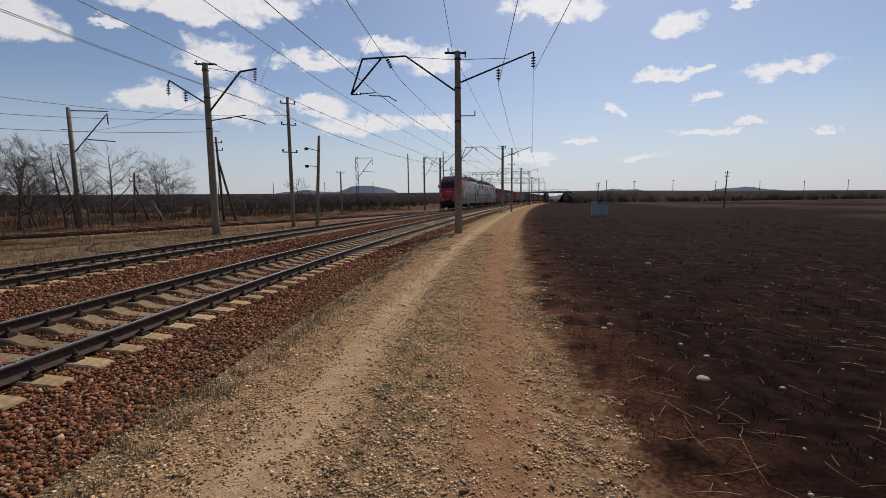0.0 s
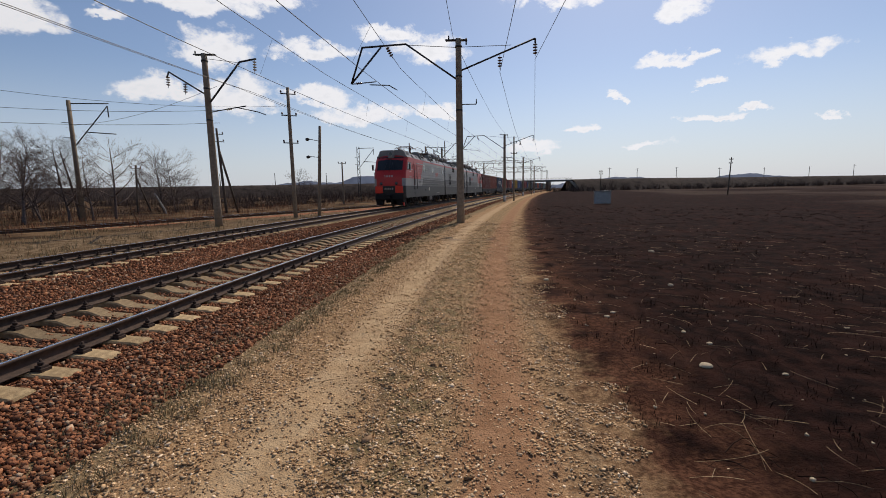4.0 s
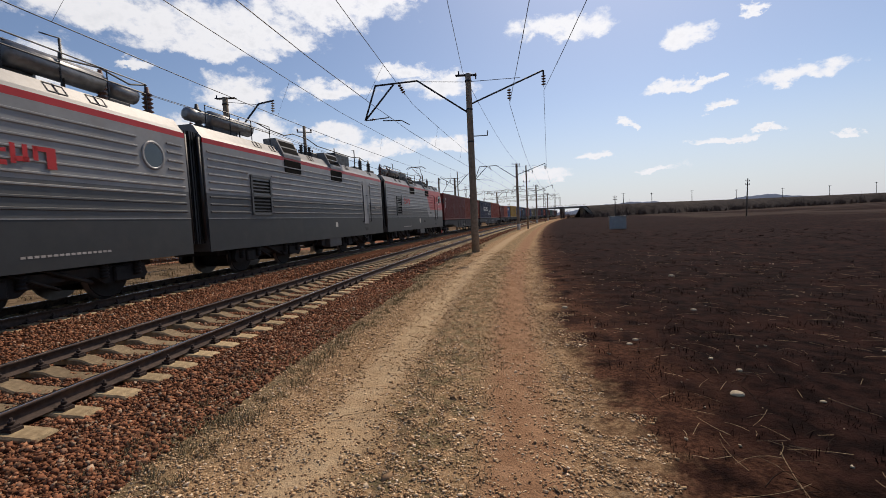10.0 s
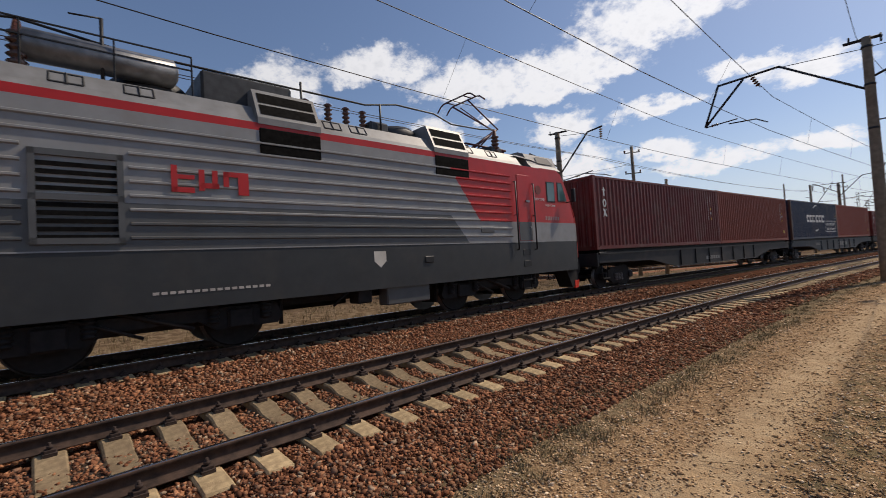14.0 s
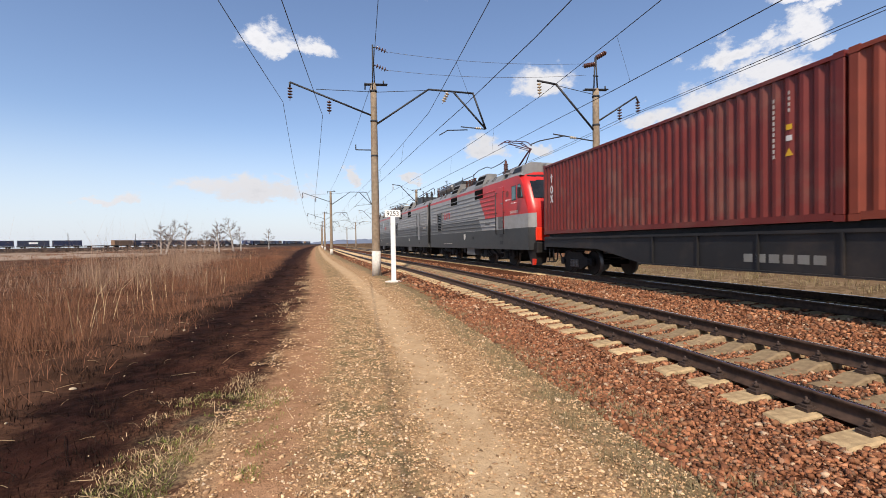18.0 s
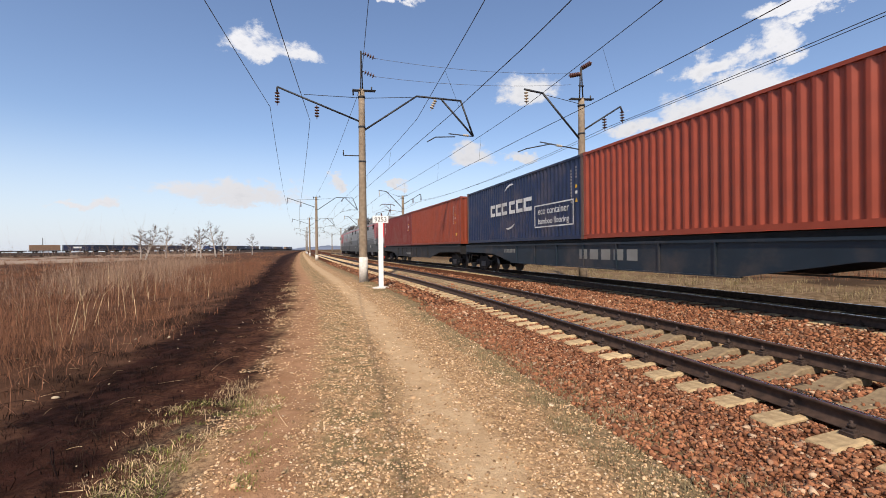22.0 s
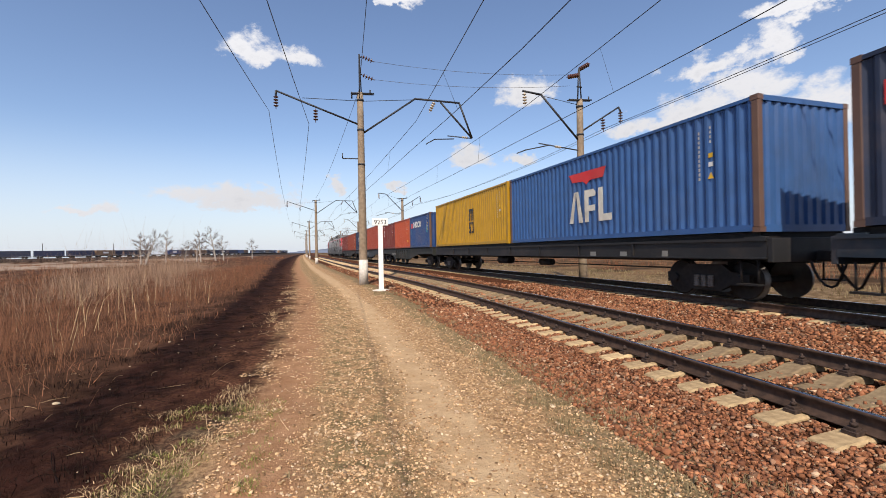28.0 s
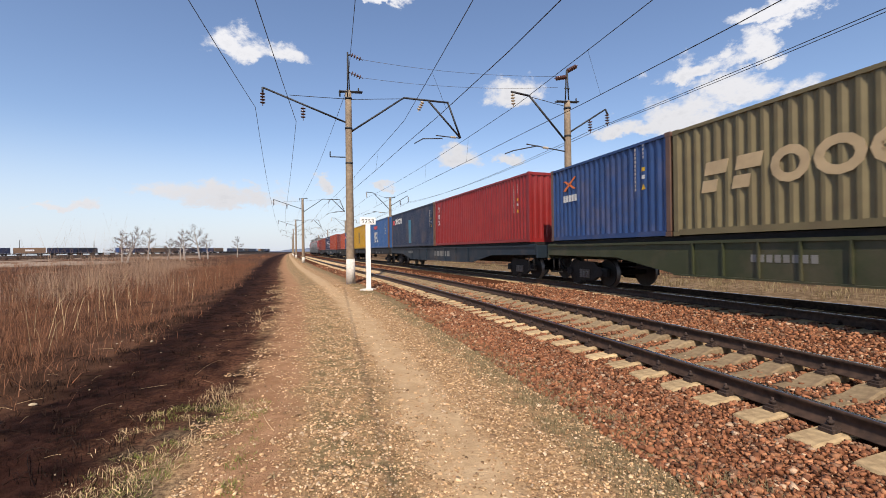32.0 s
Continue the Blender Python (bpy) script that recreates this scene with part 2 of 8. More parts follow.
# ------------------------------------------------------------ materials
def mat(name, color, rough=0.7, metal=0.0, vary=0.15, scale=6.0, bump=0.15, bump_scale=60.0, stain=None, stain_amount=0.35, stain_scale=1.3, island=0.0, random=0.0, spec=0.4, coord="Object", tints=None):
    """A principled surface with variation at two scales, an optional stain colour and fine relief."""
    m = bpy.data.materials.new(name)
    m.use_nodes = True
    nt = m.node_tree
    b = nt.nodes["Principled BSDF"]
    b.inputs["Roughness"].default_value, b.inputs["Metallic"].default_value = rough, metal
    b.inputs["Specular IOR Level"].default_value = spec
    tc = nt.nodes.new("ShaderNodeTexCoord")
    src = tc.outputs[coord]
    big, fine = nt.nodes.new("ShaderNodeTexNoise"), nt.nodes.new("ShaderNodeTexNoise")
    big.inputs["Scale"].default_value, big.inputs["Detail"].default_value = stain_scale, 6
    big.inputs["Roughness"].default_value = 0.65
    fine.inputs["Scale"].default_value, fine.inputs["Detail"].default_value = scale, 5
    link(nt, src, big.inputs["Vector"])
    link(nt, src, fine.inputs["Vector"])
    ramp = nt.nodes.new("ShaderNodeValToRGB")
    lo = [max(0.0, c * (1 - vary * 1.6)) for c in color[:3]]
    hi = [min(1.0, c * (1 + vary * 1.6)) for c in color[:3]]
    ramp.color_ramp.elements[0].position, ramp.color_ramp.elements[1].position = 0.3, 0.7
    ramp.color_ramp.elements[0].color, ramp.color_ramp.elements[1].color = (*lo, 1), (*hi, 1)
    link(nt, fine.outputs["Fac"], ramp.inputs["Fac"])
    col = ramp.outputs["Color"]
    if stain:
        mr = nt.nodes.new("ShaderNodeMapRange")
        mr.inputs["From Min"].default_value, mr.inputs["From Max"].default_value = 0.48, 0.72
        mr.inputs["To Max"].default_value = stain_amount
        link(nt, big.outputs["Fac"], mr.inputs["Value"])
        mx = nt.nodes.new("ShaderNodeMixRGB")
        mx.inputs[2].default_value = (*stain, 1)
        link(nt, mr.outputs[0], mx.inputs[0])
        link(nt, col, mx.inputs[1])
        col = mx.outputs[0]
    if tints:
        g = nt.nodes.new("ShaderNodeNewGeometry")
        tr = nt.nodes.new("ShaderNodeValToRGB")
        tr.color_ramp.interpolation = "CONSTANT"
        for i, (pos, c) in enumerate(tints):
            el = tr.color_ramp.elements[i] if i < 2 else tr.color_ramp.elements.new(pos)
            el.position, el.color = pos, (*c, 1)
        wn = nt.nodes.new("ShaderNodeTexWhiteNoise")
        wn.noise_dimensions = "1D"
        link(nt, g.outputs["Random Per Island"], wn.inputs["W"])
        link(nt, wn.outputs["Value"], tr.inputs["Fac"])
        mx = nt.nodes.new("ShaderNodeMixRGB")
        mx.inputs[0].default_value = 0.8
        link(nt, col, mx.inputs[1])
        link(nt, tr.outputs["Color"], mx.inputs[2])
        col = mx.outputs[0]
    for amount, node, socket in ((island, "ShaderNodeNewGeometry", "Random Per Island"), (random, "ShaderNodeObjectInfo", "Random")):
        if amount:
            g = nt.nodes.new(node)
            mr = nt.nodes.new("ShaderNodeMapRange")
            mr.inputs["To Min"].default_value, mr.inputs["To Max"].default_value = 1 - amount, 1 + amount
            link(nt, g.outputs[socket], mr.inputs["Value"])
            mx = nt.nodes.new("ShaderNodeMixRGB")
            mx.blend_type = "MULTIPLY"
            mx.inputs[0].default_value = 1.0
            link(nt, col, mx.inputs[1])
            link(nt, mr.outputs[0], mx.inputs[2])
            col = mx.outputs[0]
    link(nt, col, b.inputs["Base Color"])
    if bump:
        bn = nt.nodes.new("ShaderNodeTexNoise")
        bn.inputs["Scale"].default_value, bn.inputs["Detail"].default_value = bump_scale, 4
        link(nt, src, bn.inputs["Vector"])
        bp = nt.nodes.new("ShaderNodeBump")
        bp.inputs["Strength"].default_value, bp.inputs["Distance"].default_value = bump, 0.02
        link(nt, bn.outputs["Fac"], bp.inputs["Height"])
        link(nt, bp.outputs[0], b.inputs["Normal"])
    return m


M = {}
M["rail"] = mat("rail_steel_side", (0.06, 0.035, 0.024), 0.75, 0.2, 0.3, 12, stain=(0.12, 0.06, 0.035))
M["railtop"] = mat("rail_running_face", (0.62, 0.61, 0.6), 0.22, 1.0, 0.08, 8, bump=0.03)
M["sleeper"] = mat("sleeper_concrete", (0.43, 0.315, 0.18), 0.9, 0, 0.2, 14, 0.4, 90, stain=(0.17, 0.10, 0.06), stain_amount=0.6, stain_scale=2.5, random=0.18, spec=0.08)


def soil_and_sheen(m):
    """Dirt on the sleepers between the rails, with a dull sky reflection painted in."""
    nt = m.node_tree
    b = nt.nodes["Principled BSDF"]
    old = b.inputs["Base Color"].links[0].from_socket
    tc, sep, ab, mr, mx = (nt.nodes.new("ShaderNode" + k) for k in ("TexCoord", "SeparateXYZ", "Math", "MapRange", "MixRGB"))
    link(nt, tc.outputs["Object"], sep.inputs[0])
    ab.operation = "ABSOLUTE"
    link(nt, sep.outputs[0], ab.inputs[0])
    mr.inputs["From Min"].default_value, mr.inputs["From Max"].default_value = 0.86, 0.6
    mr.inputs["To Max"].default_value = 0.5
    link(nt, ab.outputs[0], mr.inputs["Value"])
    mx.inputs[2].default_value = (0.085, 0.066, 0.05, 1)
    link(nt, mr.outputs[0], mx.inputs[0])
    link(nt, old, mx.inputs[1])
    link(nt, mx.outputs[0], b.inputs["Base Color"])


soil_and_sheen(M["sleeper"])
M["clip"] = mat("rusty_clip", (0.05, 0.032, 0.025), 0.8, 0.2, 0.3, 30)
M["ballast"] = mat("ballast_stone", (0.24, 0.115, 0.07), 0.9, 0, 0.25, 25, 0.3, 120, island=0.4, tints=((0.0, (0.265, 0.107, 0.054)), (0.42, (0.14, 0.057, 0.032)), (0.62, (0.375, 0.175, 0.091)), (0.8, (0.225, 0.128, 0.081)), (0.93, (0.46, 0.33, 0.22))), spec=0.08)
M["gravel"] = mat("road_gravel", (0.38, 0.30, 0.20), 0.9, 0, 0.2, 30, 0.2, 150, island=0.35, tints=((0.0, (0.56, 0.36, 0.195)), (0.34, (0.39, 0.225, 0.115)), (0.56, (0.70, 0.49, 0.295)), (0.74, (0.24, 0.135, 0.072)), (0.9, (0.74, 0.57, 0.40))), spec=0.08)
M["concrete"] = mat("mast_concrete", (0.245, 0.19, 0.134), 0.88, 0, 0.15, 6, 0.2, 60, stain=(0.19, 0.12, 0.075), stain_amount=0.7, stain_scale=1.1)
M["limewash"] = mat("limewashed_concrete", (0.56, 0.53, 0.48), 0.9, 0, 0.12, 8, stain=(0.3, 0.25, 0.19), stain_amount=0.6)
M["steel"] = mat("dark_painted_steel", (0.035, 0.037, 0.042), 0.6, 0.3, 0.3, 20)
M["wire"] = mat("overhead_wire", (0.05, 0.042, 0.036), 0.5, 0.6, 0.1, 20, bump=0)
M["insulator"] = mat("brown_porcelain", (0.09, 0.035, 0.022), 0.25, 0, 0.2, 20, bump=0, spec=0.6)
M["insulator_pale"] = mat("pale_porcelain", (0.46, 0.38, 0.27), 0.3, 0, 0.2, 20, bump=0, spec=0.6)
M["white"] = mat("white_paint", (0.8, 0.8, 0.78), 0.6, 0, 0.04, 12, 0.05, stain=(0.5, 0.45, 0.38), stain_amount=0.25)
M["black"] = mat("black_paint", (0.015, 0.015, 0.016), 0.5, 0, 0.2, 12, 0.05)
M["grey_dark"] = mat("loco_dark_grey", (0.031, 0.033, 0.034), 0.45, 0, 0.07, 3, 0.04, stain=(0.07, 0.06, 0.05), stain_amount=0.35)
M["grey_mid"] = mat("loco_mid_grey", (0.088, 0.09, 0.09), 0.42, 0, 0.07, 3, 0.04, stain=(0.09, 0.075, 0.06), stain_amount=0.35)
M["grey_light"] = mat("loco_light_grey", (0.262, 0.262, 0.258), 0.38, 0, 0.06, 3, 0.04, stain=(0.22, 0.18, 0.14), stain_amount=0.4)
M["grey_roof"] = mat("loco_roof_grey", (0.211, 0.211, 0.207), 0.45, 0, 0.08, 3, 0.05, stain=(0.12, 0.10, 0.085), stain_amount=0.5)
M["red"] = mat("loco_red", (0.476, 0.019, 0.017), 0.35, 0, 0.06, 3, 0.03, stain=(0.36, 0.03, 0.025), stain_amount=0.3)
M["orange"] = mat("marker_orange_red", (0.72, 0.036, 0.013), 0.45, 0, 0.05, 5)
M["glass"] = mat("dark_window_glass", (0.02, 0.03, 0.032), 0.08, 0, 0.1, 2, bump=0, spec=0.8)
M["windscreen"] = mat("windscreen_glass", (0.016, 0.018, 0.019), 0.09, 0, 0.25, 1.5, bump=0, spec=0.45)
M["glass_teal"] = mat("tinted_window_glass", (0.06, 0.13, 0.13), 0.1, 0, 0.1, 2, bump=0, spec=0.8)
M["under"] = mat("running_gear", (0.009, 0.008, 0.0078), 0.75, 0.1, 0.3, 10, stain=(0.05, 0.032, 0.022), stain_amount=0.35)
M["tread"] = mat("wheel_tread", (0.13, 0.12, 0.115), 0.45, 0.8, 0.1, 8, bump=0)
M["roofgear"] = mat("roof_equipment", (0.04, 0.041, 0.043), 0.5, 0.1, 0.2, 6)
# near-black colour that stands in for shade inside openings
M["opening_shade"] = mat("painted_opening_shade", (0.009, 0.0085, 0.008), 0.9, 0, 0.3, 12, bump=0, spec=0.05)
M["aluminium"] = mat("dull_aluminium", (0.22, 0.22, 0.22), 0.42, 0.6, 0.15, 6)
M["panto"] = mat("pantograph_maroon", (0.07, 0.018, 0.026), 0.5, 0.1, 0.2, 10)
M["twig"] = mat("bare_twigs", (0.125, 0.094, 0.085), 0.9, 0, 0.25, 20, island=0.3, spec=0.08)
M["birch"] = mat("pale_bark", (0.38, 0.34, 0.3), 0.85, 0, 0.3, 8, stain=(0.08, 0.07, 0.06), stain_amount=0.7, stain_scale=3)
M["bark"] = mat("grey_bark", (0.13, 0.1, 0.088), 0.9, 0, 0.3, 8, spec=0.08)
M["straw"] = mat("dry_straw", (0.5, 0.37, 0.22), 0.85, 0, 0.2, 20, bump=0, island=0.35, spec=0.08)
M["reed"] = mat("dry_reeds", (0.20, 0.095, 0.056), 0.85, 0, 0.2, 20, bump=0, island=0.3, spec=0.08)
M["burnt"] = mat("charred_stalk", (0.02, 0.012, 0.009), 0.9, 0, 0.3, 20, bump=0, island=0.5, spec=0.08)
M["green"] = mat("new_grass", (0.15, 0.17, 0.045), 0.8, 0, 0.3, 20, bump=0, island=0.4, spec=0.08)
M["verge"] = mat("withered_verge_grass", (0.24, 0.19, 0.108), 0.9, 0, 0.25, 20, bump=0, island=0.4, spec=0.08)
M["earth"] = mat("bank_earth", (0.042, 0.033, 0.03), 0.95, 0, 0.3, 0.4, 0.5, 2, stain=(0.075, 0.055, 0.043), stain_amount=0.6, stain_scale=0.05, spec=0.08)
M["reed_bush"] = mat("pale_reed_bush", (0.30, 0.2, 0.14), 0.9, 0, 0.25, 20, bump=0, island=0.3, spec=0.05)
M["scrub"] = mat("leafless_scrub", (0.095, 0.066, 0.052), 0.95, 0, 0.3, 1, bump=0, island=0.35, spec=0.08)
M["stone"] = mat("pale_stone", (0.46, 0.37, 0.25), 0.85, 0, 0.15, 10)
# blue-grey base colour stands in for the haze of distance
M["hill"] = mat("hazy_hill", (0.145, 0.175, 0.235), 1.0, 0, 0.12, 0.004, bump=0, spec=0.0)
M["wood"] = mat("weathered_pole_wood", (0.10, 0.075, 0.055), 0.9, 0, 0.25, 8)


def paint(name, c, rough=0.5, dirt=(0.16, 0.11, 0.08), amount=0.35, vary=0.08):
    if name not in M:
        M[name] = mat(name, c, rough, 0, vary, 2.0, 0.05, 40, stain=dirt, stain_amount=amount, stain_scale=0.9)
    return M[name]


# ------------------------------------------------------------ mesh helpers
def part(name, bm, material, parent=None, label=""):
    me = bpy.data.meshes.new(name)
    bm.to_mesh(me)
    bm.free()
    mats = material if isinstance(material, (list, tuple)) else [material]
    for m in mats:
        me.materials.append(m)
    ob = new(name, me)
    if parent is not None:
        ob.parent = parent
    if label:
        ob["label"] = label
    return ob


def pieces(name, bm, material, parent=None, label=""):
    """Each loose piece of a bmesh as a part of its own."""
    seen, out = set(), []
    for v0 in bm.verts:
        if v0 in seen:
            continue
        stack, group = [v0], []
        seen.add(v0)
        while stack:
            v = stack.pop()
            group.append(v)
            for e in v.link_edges:
                w = e.other_vert(v)
                if w not in seen:
                    seen.add(w)
                    stack.append(w)
        index = {v: i for i, v in enumerate(group)}
        fs = {f for v in group for f in v.link_faces}
        fs = sorted(fs, key=lambda f: min(index[v] for v in f.verts))
        me = bpy.data.meshes.new(name)
        me.from_pydata([tuple(v.co) for v in group], [], [[index[v] for v in f.verts] for f in fs])
        me.polygons.foreach_set("use_smooth", [f.smooth for f in fs])
        me.materials.append(material)
        ob = new(name, me)
        if parent is not None:
            ob.parent = parent
        if label:
            ob["label"] = label
        out.append(ob)
    bm.free()
    return out


def share(name, me, m, parent=None):
    ob = new(name, me)
    ob.matrix_basis = m
    if parent is not None:
        ob.parent = parent
    return ob


def thing(name, m, label, category, group="", kind=""):
    ob = new(name)
    ob.empty_display_size = 0.2
    ob.matrix_basis = m
    return tagged(ob, label, category, group, kind)


def box(bm, x0, x1, y0, y1, z0, z1, bev=0.0, mi=0):
    vs = [bm.verts.new(p) for p in ((x0, y0, z0), (x1, y0, z0), (x1, y1, z0), (x0, y1, z0), (x0, y0, z1), (x1, y0, z1), (x1, y1, z1), (x0, y1, z1))]
    fs = [bm.faces.new([vs[i] for i in f]) for f in ((3, 2, 1, 0), (4, 5, 6, 7), (0, 1, 5, 4), (1, 2, 6, 5), (2, 3, 7, 6), (3, 0, 4, 7))]
    for f in fs:
        f.material_index = mi
    if bev:
        es = {e for f in fs for e in f.edges}
        r = bmesh.ops.bevel(bm, geom=list(es), offset=bev, segments=1, affect="EDGES", clamp_overlap=True, material=-1)
        for f in r["faces"]:
            f.material_index = mi
    return vs


def rod(bm, a, b, r0, r1=None, n=6, cap=True, mi=0):
    """A tapered round bar from a to b."""
    a, b = Vector(a), Vector(b)
    r1 = r0 if r1 is None else r1
    d = (b - a)
    if d.length < 1e-6:
        return
    q = d.to_track_quat("Z", "Y")
    rings = []
    for p, r in ((a, r0), (b, r1)):
        rings.append([bm.verts.new(p + q @ Vector((r * math.cos(2 * math.pi * i / n), r * math.sin(2 * math.pi * i / n), 0))) for i in range(n)])
    for i in range(n):
        f = bm.faces.new((rings[0][i], rings[0][(i + 1) % n], rings[1][(i + 1) % n], rings[1][i]))
        f.smooth, f.material_index = n > 5, mi
    if cap:
        bm.faces.new(rings[0][::-1]).material_index = mi
        bm.faces.new(rings[1]).material_index = mi


def spine(bm, pts, radii, n=10):
    """A bent tapering shaft through points, closed at both ends."""
    prev = None
    pts = [Vector(p) for p in pts]
    for i, (p, r) in enumerate(zip(pts, radii)):
        d = pts[min(i + 1, len(pts) - 1)] - pts[max(i - 1, 0)]
        q = d.to_track_quat("Z", "Y")
        ring = [bm.verts.new(p + q @ Vector((r * math.cos(2 * math.pi * j / n), r * math.sin(2 * math.pi * j / n), 0))) for j in range(n)]
        if prev:
            for j in range(n):
                bm.faces.new((prev[j], prev[(j + 1) % n], ring[(j + 1) % n], ring[j])).smooth = True
        else:
            bm.faces.new(ring[::-1])
        prev = ring
    bm.faces.new(prev)


def lathe(bm, base, axis, prof, n=12, mi=0):
    """Rings of (distance along axis, radius) round an axis."""
    base, q = Vector(base), Vector(axis).to_track_quat("Z", "Y")
    prev = None
    for h, r in prof:
        ring = [bm.verts.new(base + q @ Vector((r * math.cos(2 * math.pi * i / n), r * math.sin(2 * math.pi * i / n), h))) for i in range(n)]
        if prev:
            for i in range(n):
                f = bm.faces.new((prev[i], prev[(i + 1) % n], ring[(i + 1) % n], ring[i]))
                f.smooth, f.material_index = True, mi
        else:
            bm.faces.new(ring[::-1]).material_index = mi
        prev = ring
    bm.faces.new(prev).material_index = mi


def plate(bm, pts, y0, y1, mi=0):
    """A polygon in x, z, given thickness from y0 to y1."""
    a = [bm.verts.new((x, y0, z)) for x, z in pts]
    b = [bm.verts.new((x, y1, z)) for x, z in pts]
    n = len(pts)
    fs = [bm.faces.new(a), bm.faces.new(b[::-1])] + [bm.faces.new((a[i], b[i], b[(i + 1) % n], a[(i + 1) % n])) for i in range(n)]
    for f in fs:
        f.material_index = mi
    bmesh.ops.recalc_face_normals(bm, faces=fs)


def mesh_np(name, verts, faces, material, smooth=False):
    """A mesh from arrays: verts (n, 3), faces (m, 3 or 4)."""
    me = bpy.data.meshes.new(name)
    k = faces.shape[1]
    me.vertices.add(len(verts))
    me.vertices.foreach_set("co", np.ascontiguousarray(verts, dtype=np.float32).ravel())
    me.loops.add(faces.size)
    me.loops.foreach_set("vertex_index", np.ascontiguousarray(faces, dtype=np.int32).ravel())
    me.polygons.add(len(faces))
    me.polygons.foreach_set("loop_start", np.arange(0, faces.size, k, dtype=np.int32))
    me.polygons.foreach_set("loop_total", np.full(len(faces), k, dtype=np.int32))
    if smooth:
        me.polygons.foreach_set("use_smooth", np.ones(len(faces), dtype=bool))
    me.update(calc_edges=True)
    me.materials.append(material)
    return me


def tube_path(name, pts, r, material, parent=None, n=5):
    """A thin tube along points."""
    pts = [Vector(p) for p in pts]
    bm = bmesh.new()
    prev = None
    for i, p in enumerate(pts):
        d = (pts[min(i + 1, len(pts) - 1)] - pts[max(i - 1, 0)]).normalized()
        q = d.to_track_quat("Z", "Y")
        ring = [bm.verts.new(p + q @ Vector((r * math.cos(2 * math.pi * j / n), r * math.sin(2 * math.pi * j / n), 0))) for j in range(n)]
        if prev:
            for j in range(n):
                f = bm.faces.new((prev[j], prev[(j + 1) % n], ring[(j + 1) % n], ring[j]))
                f.smooth = True
        prev = ring
    return part(name, bm, material, parent)


# ------------------------------------------------------------ ground
def ground_height(s, lat, x, y):
    """The lie of the land by arc and offset: shallow ruts, the two ballast beds, the field beyond."""
    z = np.zeros_like(lat)
    z -= 0.045 * np.exp(-((lat + 5.95) / 0.36) ** 2) + 0.04 * np.exp(-((lat + 4.2) / 0.3) ** 2)
    bed = lambda c, w, e, h: h / (1 + np.exp(np.clip((np.abs(lat - c) - w) / e, -40, 40)))
    z = np.maximum(z, bed(0.3, 2.05, 0.16, 0.075) + z * 0)
    z += np.where(np.abs(lat) < 2.1, lat * CANT * 0.55, 0) * np.clip((2.1 - np.abs(lat)) / 0.5, 0, 1)
    z = np.maximum(z, bed(GAP, 2.4, 0.2, 0.095 + RISE))
    z = np.where((lat > 1.2) & (lat < GAP), np.maximum(z, 0.095 + RISE * np.clip((lat - 1.2) / 1.6, 0, 1)), z)
    ditch = lambda c: 1 / (1 + np.exp(np.clip(-(lat - c) / 0.5, -40, 40)))
    z -= 0.25 * ditch(9.0) * (1 - ditch(11.0) * 0.8)
    z += np.where(lat < -9, -0.12 * np.clip((-9 - lat) / 8, 0, 1), 0)
    return z


def fast_noise(x, y, seed, scales):
    """Cheap smooth noise: a sum of turned sine waves."""
    rng = np.random.RandomState(seed)
    out = np.zeros_like(x)
    for wl, amp in scales:
        for _ in range(4):
            a, ph = rng.uniform(0, 2 * np.pi), rng.uniform(0, 2 * np.pi)
            out += amp / 2 * np.sin((x * np.cos(a) + y * np.sin(a)) * 2 * np.pi / (wl * rng.uniform(0.7, 1.4)) + ph)
    return out


def lie(px, py, s, lat):
    """Height of the ground with its small unevenness."""
    z = ground_height(s, lat, px, py)
    rough = np.clip(1 - np.hypot(px, py) / 60, 0, 1)
    z = z + fast_noise(px, py, 3, ((0.35, 0.010), (0.9, 0.012), (2.7, 0.015))) * rough * np.where(np.abs(lat - 2.5) < 5, 0.3, 1.0)
    return z + fast_noise(px, py, 4, ((14, 0.06), (45, 0.12))) * np.clip((np.abs(lat) - 9) / 10, 0, 1)


def grown(step, near, far, rate=1.16):
    out, v, st = [0.0], 0.0, step
    while v < far:
        if v > near:
            st *= rate
        v += st
        out.append(v)
    return out


